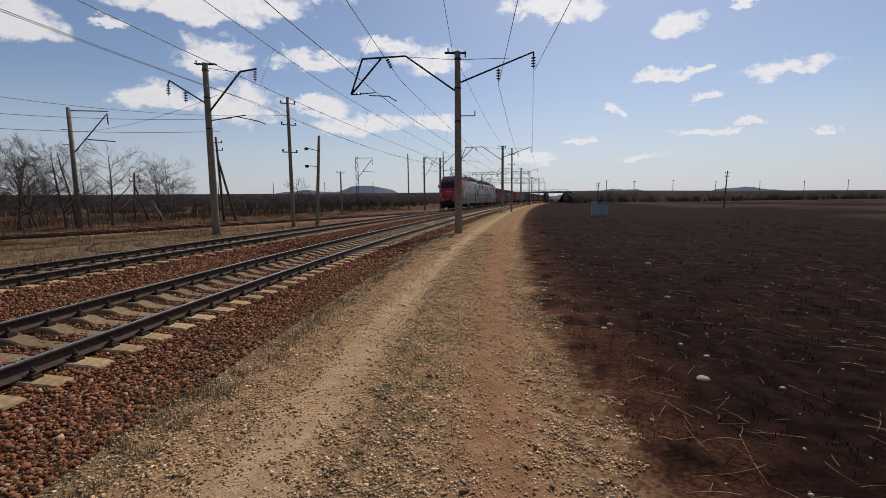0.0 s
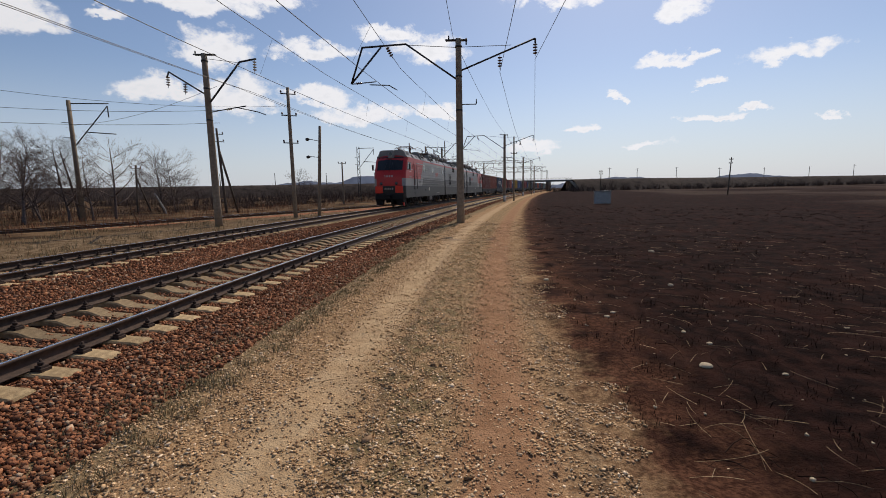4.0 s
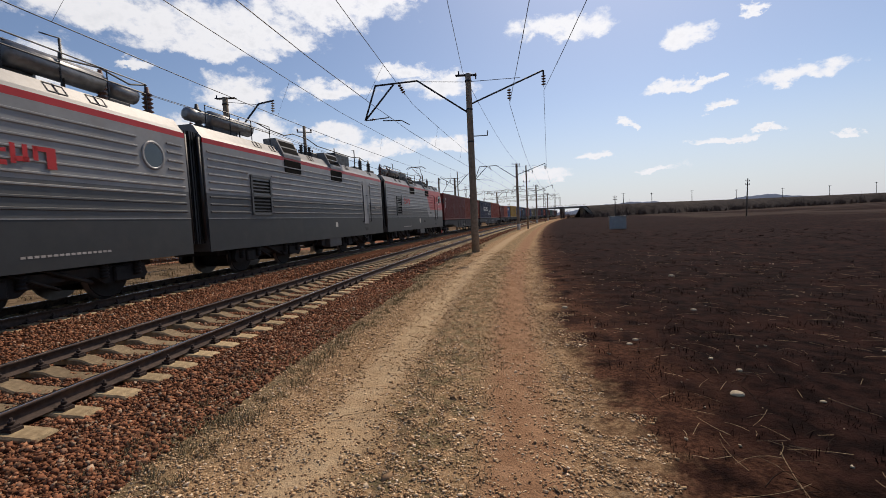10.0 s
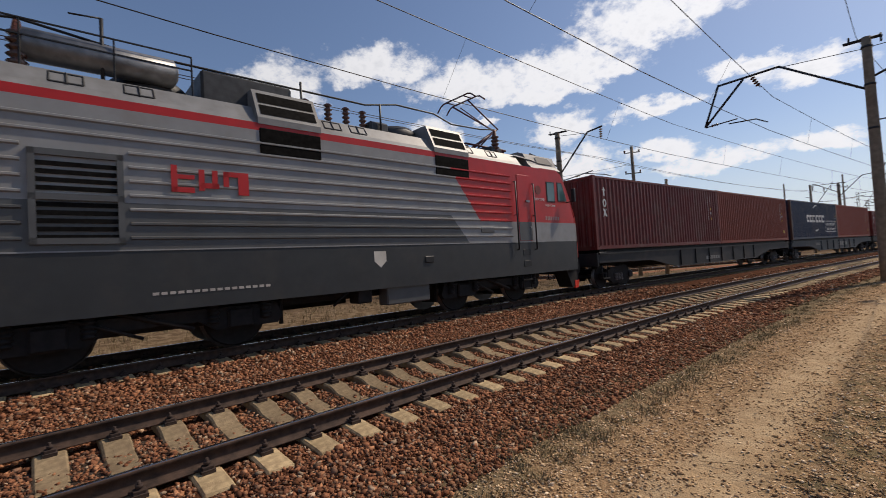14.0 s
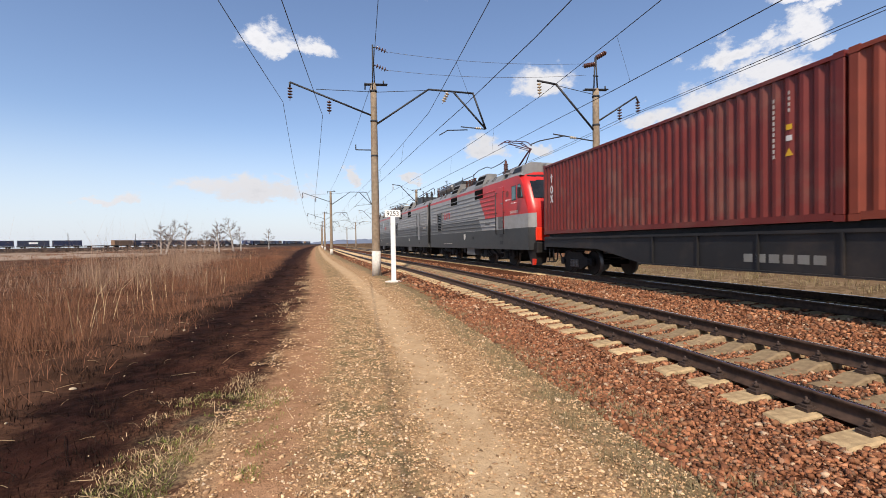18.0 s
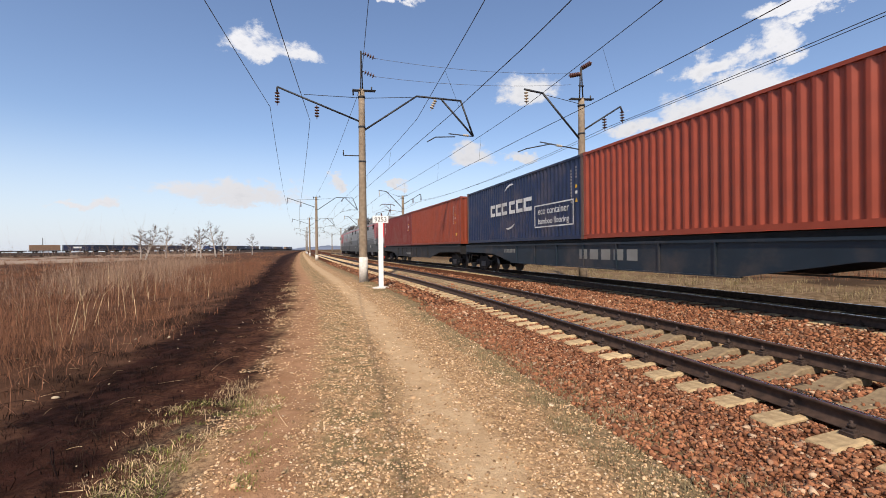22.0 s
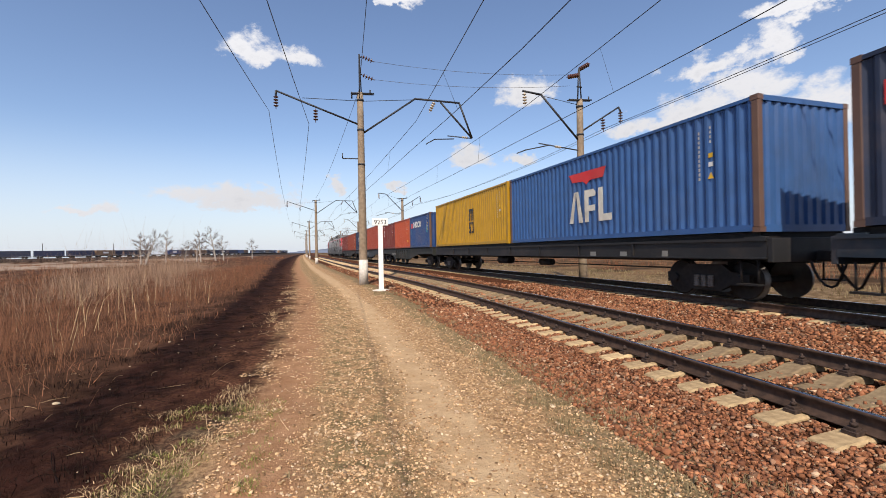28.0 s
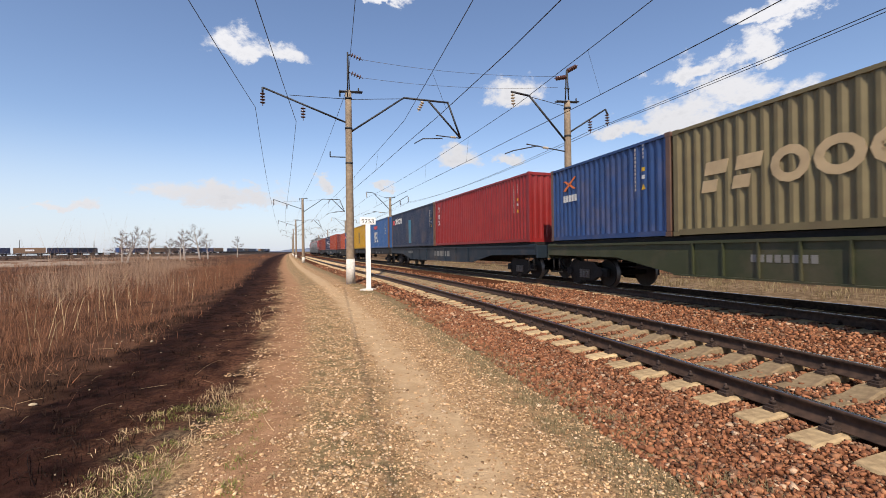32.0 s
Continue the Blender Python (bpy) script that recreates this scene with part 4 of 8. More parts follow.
def corrugated(bm, x0, x1, z0, z1, y, depth, wave, d, mi=0):
    """A trapezoid-corrugated wall in x, z at y; the crests face d."""
    n = max(2, round((x1 - x0) / wave))
    w = (x1 - x0) / n
    prof = []
    for i in range(n):
        a = x0 + i * w
        prof += [(a, y), (a + w * 0.26, y), (a + w * 0.5, y - d * depth), (a + w * 0.76, y - d * depth)]
    prof.append((x1, y))
    prev = None
    for x, yy in prof:
        pair = (bm.verts.new((x, yy, z0)), bm.verts.new((x, yy, z1)))
        if prev:
            f = bm.faces.new((prev[0], pair[0], pair[1], prev[1]) if d < 0 else (pair[0], prev[0], prev[1], pair[1]))
            f.material_index = mi
        prev = pair


def box_meshes(L, H=3.0):
    """The meshes of a steel container of length L: name, mesh."""
    W = 1.47
    h = L / 2
    out = []

    def keep(name, bm):
        me = bpy.data.meshes.new(name)
        bm.to_mesh(me)
        bm.free()
        me.materials.append(M["white"])
        out.append((name, me))
    for d in (-1, 1):
        bm = bmesh.new()
        corrugated(bm, -h + 0.16, h - 0.16, 0.16, H - 0.09, d * (W - 0.015), 0.045, 0.278, d)
        keep("side_panel", bm)
    for d in (-1, 1):
        bm = bmesh.new()
        n = 9
        pr = []
        for i in range(n):
            a, w = -W + 0.14 + i * (2 * W - 0.28) / n, (2 * W - 0.28) / n
            pr += [(a, 0), (a + w * 0.3, 0), (a + w * 0.5, 0.045), (a + w * 0.8, 0.045)]
        pr.append((W - 0.14, 0))
        prev = None
        for y, dep in pr:
            pair = (bm.verts.new((d * (h - 0.02 - dep), y, 0.16)), bm.verts.new((d * (h - 0.02 - dep), y, H - 0.1)))
            if prev:
                bm.faces.new((prev[0], pair[0], pair[1], prev[1]))
            prev = pair
        bmesh.ops.recalc_face_normals(bm, faces=bm.faces)
        keep("end_panel", bm)
    for a in (-1, 1):
        for d in (-1, 1):
            bm = bmesh.new()
            x, y = a * h, d * W
            box(bm, min(x, x - a * 0.16), max(x, x - a * 0.16), min(y, y - d * 0.14), max(y, y - d * 0.14), 0.12, H - 0.12, 0.01)
            for z0, z1 in ((0, 0.12), (H - 0.12, H)):
                box(bm, min(x + a * 0.005, x - a * 0.18), max(x + a * 0.005, x - a * 0.18), min(y + d * 0.005, y - d * 0.165), max(y + d * 0.005, y - d * 0.165), z0, z1)
            keep("corner_post", bm)
    for d in (-1, 1):
        bm = bmesh.new()
        box(bm, -h + 0.18, h - 0.18, min(d * W, d * (W - 0.06)), max(d * W, d * (W - 0.06)), H - 0.1, H - 0.02)
        keep("top_rail", bm)
        bm = bmesh.new()
        box(bm, -h + 0.18, h - 0.18, min(d * W, d * (W - 0.06)), max(d * W, d * (W - 0.06)), 0.02, 0.165)
        keep("bottom_rail", bm)
    bm = bmesh.new()
    n = int(L / 0.28)
    prev = None
    for i in range(n + 1):
        x, z = -h + 0.05 + (L - 0.1) * i / n, H - 0.035 - 0.02 * (i % 2)
        pair = (bm.verts.new((x, -W + 0.05, z)), bm.verts.new((x, W - 0.05, z)))
        if prev:
            bm.faces.new((prev[0], pair[0], pair[1], prev[1]))
        prev = pair
    for d in (-1, 1):
        x = d * h
        box(bm, min(x, x - d * 0.08), max(x, x - d * 0.08), -W + 0.16, W - 0.16, H - 0.13, H - 0.01)
        box(bm, min(x, x - d * 0.08), max(x, x - d * 0.08), -W + 0.16, W - 0.16, 0.0, 0.16)
    keep("roof_panel", bm)
    bm = bmesh.new()
    box(bm, -h + 0.2, h - 0.2, -W + 0.1, W - 0.1, 0.06, 0.14)
    keep("floor_frame", bm)
    return out


BOXES = {12.08: box_meshes(12.08, 3.04), 6.06: box_meshes(6.06, 3.04), 12.081: box_meshes(12.08, 2.72), 6.061: box_meshes(6.06, 2.74)}
DARK_FRAME = M["under"]


def container(u0, L, colour, posts, label, kind_mark=None, wagon_mid=None, half=0.0):
    """A container whose leading end is u0 behind the head. Its side marks lie at distances behind that end."""
    key = min(BOXES, key=lambda v: abs(v - L))
    w_mid, w_half = wagon_mid, half
    off = w_mid - (u0 + L / 2)
    c = thing("shipping_container", ride(0, w_mid, w_half) @ Matrix.Translation((off, 0, 1.54)), label, "shipping container", "containers of the freight train")
    RIDERS.append((c, w_mid, w_half, off))
    for name, me in BOXES[key]:
        ob = share(name, me, Matrix.Identity(4), c)
        sl = ob.material_slots[0]
        sl.link = "OBJECT"
        sl.material = posts if name in ("corner_post",) else colour
    if kind_mark:
        kind_mark(c, key / 2)
    return c


WH = paint("faded_white_mark", (0.62, 0.62, 0.6), 0.6, amount=0.5)
YE = paint("yellow_sticker", (0.65, 0.38, 0.02), 0.5, amount=0.2)
YS = 1.457      # face of the near side's crests


CW = paint("faded_white_stencil", (0.46, 0.42, 0.38), amount=0.5)


def codes(c, h, x):
    """The owner's code and small placards at the trailing end, as plain bars."""
    rects(c, [(-h + x, -h + x + 0.045, 2.5 - i * 0.115, 2.575 - i * 0.115) for i in range(11)], CW, YS, "code_bar", "small white code characters")
    rects(c, [(-h + x - 0.32, -h + x - 0.28, 2.58 - i * 0.115, 2.65 - i * 0.115) for i in range(4)], CW, YS, "type_bar", "small white type characters")
    polys(c, [((-h + x - 0.38, 1.36), (-h + x - 0.22, 1.36), (-h + x - 0.3, 1.52))], YE, YS, "warning_triangle", "yellow warning triangle")
    rects(c, [(-h + x - 0.36, -h + x - 0.24, 1.88, 1.99)], YE, YS, "placard", "yellow placard")
    rects(c, [(-h + x - 0.36, -h + x - 0.24, 1.66, 1.77)], WH, YS, "placard", "white placard")


def three_blocks(c, h):
    """A vertical mark of three pale letters' shapes near the leading end."""
    x = h - 0.75
    oval = [((x + 0.14 * math.cos(p), 1.92 + 0.17 * math.sin(p)), (x + 0.14 * math.cos(p + 0.5236), 1.92 + 0.17 * math.sin(p + 0.5236)), (x + 0.06 * math.cos(p + 0.5236), 1.92 + 0.1 * math.sin(p + 0.5236)), (x + 0.06 * math.cos(p), 1.92 + 0.1 * math.sin(p))) for p in [0.5236 * i for i in range(12)]]
    polys(c, [((x - 0.04, 2.22), (x + 0.04, 2.22), (x + 0.04, 2.6), (x - 0.04, 2.56)), ((x - 0.12, 2.44), (x + 0.12, 2.44), (x + 0.12, 2.49), (x - 0.12, 2.49))] + oval
          + [((x - 0.15, 1.36), (x - 0.04, 1.36), (x + 0.15, 1.68), (x + 0.04, 1.68)), ((x + 0.15, 1.36), (x + 0.09, 1.36), (x - 0.13, 1.68), (x - 0.07, 1.68))], WH, YS, "brand_mark", "vertical cream mark in three shapes")
    codes(c, h, 1.3)


def plain(c, h):
    codes(c, h, 1.35)
    rects(c, [(-h + 0.7, -h + 0.95, 0.55, 0.72)], YE, YS, "placard", "yellow placard")


def navy_mark(c, h):
    """White blocks, two swooshes and a framed caption."""
    x0 = h - 3.65
    n = [(0.0, 0.58), (0.7, 1.32), (1.42, 2.05), (2.3, 2.95), (3.07, 3.72), (3.84, 4.6)]
    items = []
    for a, b in n:
        z0, z1 = 1.35, 1.95
        items += [((x0 - a, z0), (x0 - b, z0), (x0 - b, z0 + 0.17), (x0 - a, z0 + 0.17)), ((x0 - a, z0 + 0.17), (x0 - a - 0.2, z0 + 0.17), (x0 - a - 0.2, z1 - 0.17), (x0 - a, z1 - 0.17)),
                  ((x0 - a, z1 - 0.17), (x0 - b, z1 - 0.17), (x0 - b, z1), (x0 - a, z1))]
    polys(c, items, WH, YS, "brand_mark", "large white block mark")
    items = []
    for cx, cz, a0, a1, r in ((x0 - 2.5, 1.7, 75, 130, 1.1), (x0 - 2.2, 1.75, 255, 305, 1.15)):
        for i in range(6):
            p, q = radians(a0 + (a1 - a0) * i / 6), radians(a0 + (a1 - a0) * (i + 1) / 6)
            wv = 0.05 + 0.05 * math.sin(math.pi * (i + 0.5) / 6)
            items.append(((cx - r * math.cos(p), cz + r * math.sin(p)), (cx - r * math.cos(q), cz + r * math.sin(q)), (cx - (r - wv) * math.cos(q), cz + (r - wv) * math.sin(q)), (cx - (r - wv) * math.cos(p), cz + (r - wv) * math.sin(p))))
    polys(c, items, WH, YS, "swoosh", "thin white swoosh")
    a, b, z0, z1, t = x0 - 4.85, x0 - 7.8, 0.55, 1.5, 0.05
    rects(c, [(b, a, z0, z0 + t), (b, a, z1 - t, z1), (b, b + t, z0, z1), (a - t, a, z0, z1)], WH, YS, "caption_frame", "white frame line")
    lettering(c, "eco container", 0.42, SIDE((a + b) / 2, YS + 0.002, 1.1), WH)
    lettering(c, "bamboo flooring", 0.35, SIDE((a + b) / 2, YS + 0.002, 0.7), WH)
    codes(c, h, 0.75)


def yellow_mark(c, h):
    BL = M["black"]
    x = h - 6.8
    rects(c, [(x - 0.75, x - 0.58, 1.45, 2.05), (x - 0.46, x - 0.3, 1.45, 2.05), (x - 0.17, x, 1.45, 2.05), (x - 0.75, x, 2.0, 2.15), (x - 0.3, x, 0.72, 0.84), (x - 0.3, x, 0.98, 1.1), (x - 0.3, x, 1.24, 1.36), (x - 0.3, x - 0.18, 0.72, 1.04), (x - 0.12, x, 1.04, 1.36), (x - 0.75, x - 0.6, 0.72, 1.36), (x - 0.75, x - 0.4, 0.72, 0.84), (x - 0.75, x - 0.4, 1.24, 1.36)], BL, YS, "brand_mark", "black stacked mark")
    codes(c, h, 1.2)


def eagle_mark(c, h):
    RD = paint("mark_red", (0.6, 0.03, 0.03))
    x = h - 4.9
    polys(c, [((x, 2.42), (x - 2.1, 2.42), (x - 1.95, 2.08), (x - 1.25, 2.08), (x - 1.05, 1.95), (x - 0.85, 2.08), (x - 0.2, 2.12))], RD, YS, "bird_shape", "red spread-wing shape")
    z0, z1 = 0.62, 1.75
    polys(c, [((x, z0), (x - 0.22, z0), (x - 0.42, z1), (x - 0.3, z1)), ((x - 0.42, z1), (x - 0.56, z1), (x - 0.82, z0), (x - 0.58, z0)), 
              ((x - 0.92, z0), (x - 1.15, z0), (x - 1.15, z1), (x - 0.92, z1)), ((x - 1.15, 1.5), (x - 1.5, 1.5), (x - 1.55, 1.6), (x - 1.45, z1), (x - 1.15, z1)), ((x - 1.15, 1.0), (x - 1.5, 1.0), (x - 1.5, 1.2), (x - 1.15, 1.2)),
              ((x - 1.68, z0), (x - 1.92, z0), (x - 1.92, z1), (x - 1.68, z1)), ((x - 1.92, z0), (x - 2.35, z0), (x - 2.35, 0.85), (x - 1.92, 0.85))], paint("cream_mark", (0.66, 0.63, 0.54), amount=0.5), YS, "brand_mark", "large cream block mark")
    codes(c, h, 1.5)


def ring(cx, cz, rx, rz, wd, a0=0.0, a1=360.0, n=12):
    """A band round an oval, as flat four-sided pieces; x runs against the reading direction."""
    out = []
    for i in range(n):
        p, q = radians(a0 + (a1 - a0) * i / n), radians(a0 + (a1 - a0) * (i + 1) / n)
        out.append(((cx - rx * math.cos(p), cz + rz * math.sin(p)), (cx - rx * math.cos(q), cz + rz * math.sin(q)), (cx - (rx - wd) * math.cos(q), cz + (rz - wd) * math.sin(q)), (cx - (rx - wd) * math.cos(p), cz + (rz - wd) * math.sin(p))))
    return out


def small_block_mark(x_back, teal, z0=1.72):
    """A red block, five rounded white shapes and teal repainted patches."""
    def fn(c, h):
        x = h - x_back
        rects(c, [(x - 0.2, x, z0, z0 + 0.42), (x - 0.52, x - 0.26, z0, z0 + 0.42)], paint("mark_red", (0.6, 0.03, 0.03)), YS, "red_block", "red block of a worn mark")
        items = []
        for i, (a0, a1) in enumerate(((60, 300), (20, 335), (0, 360), (50, 310), (0, 360))):
            items += ring(x - 0.88 - i * 0.49, z0 + 0.25, 0.225, 0.26, 0.12, a0, a1)
        items += [((x - 0.72 - 0.37, z0 + 0.2), (x - 1.54, z0 + 0.2), (x - 1.54, z0 + 0.31), (x - 0.72 - 0.37, z0 + 0.31))]
        polys(c, items, paint("bright_white_mark", (0.8, 0.79, 0.75), 0.6, amount=0.15), YS, "brand_mark", "rounded white mark")
        TE = paint("teal_repaint", (0.02, 0.17, 0.26))
        rects(c, [(x - t1, x - t0, a, b) for t0, t1, a, b in teal], TE, YS, "repaint_patch", "teal repainted patch")
        codes(c, h, 0.9)
    return fn


def cross_mark(c, h):
    x, OR = h - 1.3, paint("mark_orange", (0.7, 0.16, 0.03))
    polys(c, [((x + 0.42, 1.85), (x + 0.28, 1.82), (x - 0.42, 2.28), (x - 0.3, 2.3)), ((x + 0.42, 2.2), (x + 0.25, 2.2), (x - 0.42, 1.86), (x - 0.25, 1.86))], OR, YS, "cross_shape", "orange crossed strokes")
    rects(c, [(x + 0.42 - i * 0.18 - 0.14, x + 0.42 - i * 0.18, 1.42, 1.66) for i in range(5)], WH, YS, "brand_mark", "small white block mark")
    codes(c, h, 1.3)


def cream_mark(c, h):
    """Slanted blocks, then three rounded shapes, in faded tan."""
    x, CR, k = h - 0.85, paint("tan_mark", (0.5, 0.37, 0.21), amount=0.5), 0.74
    items = []
    for i in range(2):
        a = x - i * 0.8
        q = lambda *pts: tuple((a - u * k, 1.0 + (z - 0.95) * k * 1.15) for u, z in pts)
        items += [q((0, 0.95), (0.55, 0.95), (0.62, 1.28), (0.08, 1.28)), q((0.12, 1.42), (0.9, 1.42), (1.0, 1.78), (0.2, 1.78))]
    a = x - 1.75
    items += ring(a - 0.3, 1.34, 0.38, 0.37, 0.18)
    items += ring(a - 1.15, 1.34, 0.42, 0.37, 0.18) + ring(a - 2.1, 1.34, 0.5, 0.37, 0.18)
    items += [((a - 1.75, 1.25 + j * 0.12), (a - 2.45, 1.25 + j * 0.12), (a - 2.45, 1.31 + j * 0.12), (a - 1.75, 1.31 + j * 0.12)) for j in range(2)]
    polys(c, items, CR, YS, "brand_mark", "large faded tan mark of bars and rounded shapes")


RUST = paint("rusty_frame", (0.12, 0.065, 0.045), amount=0.5)
C_MAROON = paint("container_dark_red", (0.142, 0.019, 0.014), 0.5, amount=0.5)
C_ORANGE = paint("container_orange_red", (0.376, 0.066, 0.026), 0.5, (0.30, 0.06, 0.03), 0.4)
# the orange-red darkened, shade of angle and corrugation put into the colour
C_ORANGE_SHADED = paint("container_orange_red_shaded", (0.215, 0.04, 0.019), 0.55, (0.2, 0.05, 0.028), 0.5)
C_BRICK = paint("container_orange_brown", (0.275, 0.047, 0.022), 0.5, (0.22, 0.05, 0.028), 0.45)
C_NAVY = paint("container_navy", (0.011, 0.020, 0.056), 0.45)
C_BLUE = paint("container_blue", (0.017, 0.050, 0.155), 0.45)
C_SKY = paint("container_bright_blue", (0.026, 0.086, 0.235), 0.45, (0.05, 0.07, 0.12), 0.35)
C_YELLOW = paint("container_yellow", (0.396, 0.218, 0.013), 0.5, (0.36, 0.2, 0.05), 0.35)
C_SLATE = paint("container_slate", (0.018, 0.027, 0.055), 0.5)
C_RED = paint("container_red", (0.215, 0.015, 0.014), 0.45, (0.28, 0.04, 0.03), 0.35)
C_KHAKI = paint("container_khaki", (0.158, 0.129, 0.066), 0.6, (0.13, 0.09, 0.05), 0.6)
C_GREEN = paint("container_green", (0.020, 0.073, 0.046), 0.5)
C_GREY = paint("container_grey", (0.132, 0.132, 0.132), 0.5)
W_BLACK = paint("wagon_black", (0.014, 0.014, 0.015), 0.6, amount=0.2)
W_BLUE = paint("wagon_blue_grey", (0.011, 0.021, 0.032), 0.55)
W_OLIVE = paint("wagon_grey_green", (0.017, 0.019, 0.017), 0.6, amount=0.2)
W_GREEN = paint("wagon_green", (0.04, 0.047, 0.02), 0.6)


def freight():
    sill_marks = [(-0.2 - i * 0.62, 0.25 - i * 0.62, 0.92, 1.26) for i in range(5)]
    number = [(6.6 - i * 0.16, 6.7 - i * 0.16, 1.1, 1.28) for i in range(8)]
    rakes = [
        (53.35, 78.0, W_BLACK, True, "long black container wagon with sagging sills carrying two red boxes", [(1.8 - i * 0.3, 2.02 - i * 0.3, 0.82, 1.0) for i in range(6)],
         [(53.6, 12.08, C_MAROON, C_MAROON, "dark red corrugated steel container with a vertical white mark", three_blocks), (65.75, 12.08, C_ORANGE_SHADED, C_ORANGE_SHADED, "faded orange-red corrugated steel container with yellow placards", plain)]),
        (78.1, 103.4, W_BLUE, True, "long blue-grey container wagon with sagging sills carrying two boxes", sill_marks + number,
         [(78.7, 12.08, C_NAVY, RUST, "navy blue corrugated steel container with a framed white caption", navy_mark), (90.8, 12.08, C_BRICK, C_BRICK, "weathered orange-red corrugated steel container with small stencilled codes", plain)]),
        (103.7, 123.4, W_OLIVE, True, "grey-green container wagon with sagging sills carrying three short boxes", [(4.3 - i * 0.2, 4.42 - i * 0.2, 0.95, 1.15) for i in range(8)],
         [(104.35, 6.061, C_MAROON, C_MAROON, "short dark red corrugated container with a vertical white mark", three_blocks), (110.45, 6.061, C_ORANGE, C_ORANGE, "short orange-red corrugated steel container", plain), (116.5, 6.061, C_BLUE, RUST, "short blue corrugated container with a small white mark", small_block_mark(0.45, [(4.55, 5.0, 1.2, 1.65), (-0.1, 0.06, 1.2, 1.6)]))]),
        (123.45, 148.75, W_BLACK, False, "long black container wagon with straight sills carrying yellow and blue boxes", [(-8.0, -7.7, 1.06, 1.2), (-9.6, -9.4, 1.04, 1.22), (-6.5, -6.2, 1.06, 1.2)],
         [(123.85, 12.08, C_YELLOW, C_YELLOW, "yellow corrugated steel container with a black stacked mark", yellow_mark), (136.2, 12.08, C_SKY, RUST, "bright blue corrugated container with red wings and cream mark", eagle_mark)]),
        (149.0, 174.9, W_BLUE, True, "long blue-grey container wagon carrying a slate and a red box", sill_marks + number,
         [(149.65, 12.08, C_SLATE, RUST, "dark slate corrugated container with a teal repainted patch", small_block_mark(0.5, [(5.2, 5.95, 0.3, 2.2)], 2.05)), (162.05, 12.08, C_RED, C_RED, "red corrugated steel container with a vertical white mark", three_blocks)]),
        (174.9, 194.6, W_GREEN, True, "olive green container wagon with deep sagging sills", [(0.9 - i * 0.17, 1.02 - i * 0.17, 1.0, 1.16) for i in range(8)],
         [(175.5, 6.061, C_BLUE, RUST, "short dark blue corrugated container with orange crossed strokes", cross_mark), (181.65, 12.081, C_KHAKI, C_KHAKI, "khaki corrugated steel container with a large cream mark", cream_mark)]),
        (195.0, 220.2, W_BLACK, True, "long black container wagon far back in the train", None, [(195.6, 12.08, C_GREY, RUST, "grey corrugated steel container far back in the train", None), (207.7, 12.08, C_MAROON, C_MAROON, "dark red corrugated container far back in the train", None)]),
        (220.4, 245.6, W_BLUE, True, "long blue-grey container wagon far back in the train", None, [(221.0, 12.08, C_SLATE, RUST, "slate corrugated container far back in the train", None), (233.1, 12.08, C_ORANGE, RUST, "orange-red corrugated container far back in the train", None)]),
        (245.8, 271.0, W_BLACK, True, "long black container wagon far back in the train", None, [(246.4, 12.08, C_NAVY, RUST, "navy corrugated container far back in the train", None), (258.5, 12.08, C_MAROON, C_MAROON, "dark red corrugated container far back in the train", None)]),
        (271.2, 296.4, W_OLIVE, True, "long grey-green container wagon far back in the train", None, [(271.8, 12.08, C_GREEN, RUST, "green corrugated container far back in the train", None), (283.9, 12.08, C_GREY, RUST, "grey corrugated container far back in the train", None)]),
        (296.6, 321.8, W_BLACK, True, "long black container wagon far back in the train", None, [(297.2, 12.08, C_MAROON, RUST, "dark red corrugated container far back in the train", None), (309.3, 12.08, C_SLATE, RUST, "slate corrugated container far back in the train", None)]),
    ]
    for u0, u1, colour, belly, label, stripe, load in rakes:
        wagon(u0, u1, colour, belly, label, stripe)
        mid, half = (u0 + u1) / 2, (u1 - u0) / 2 - 2.25
        for cu, L, col, posts, lab, fn in load:
            container(cu, L, col, posts, lab, fn, mid, half)


freight()
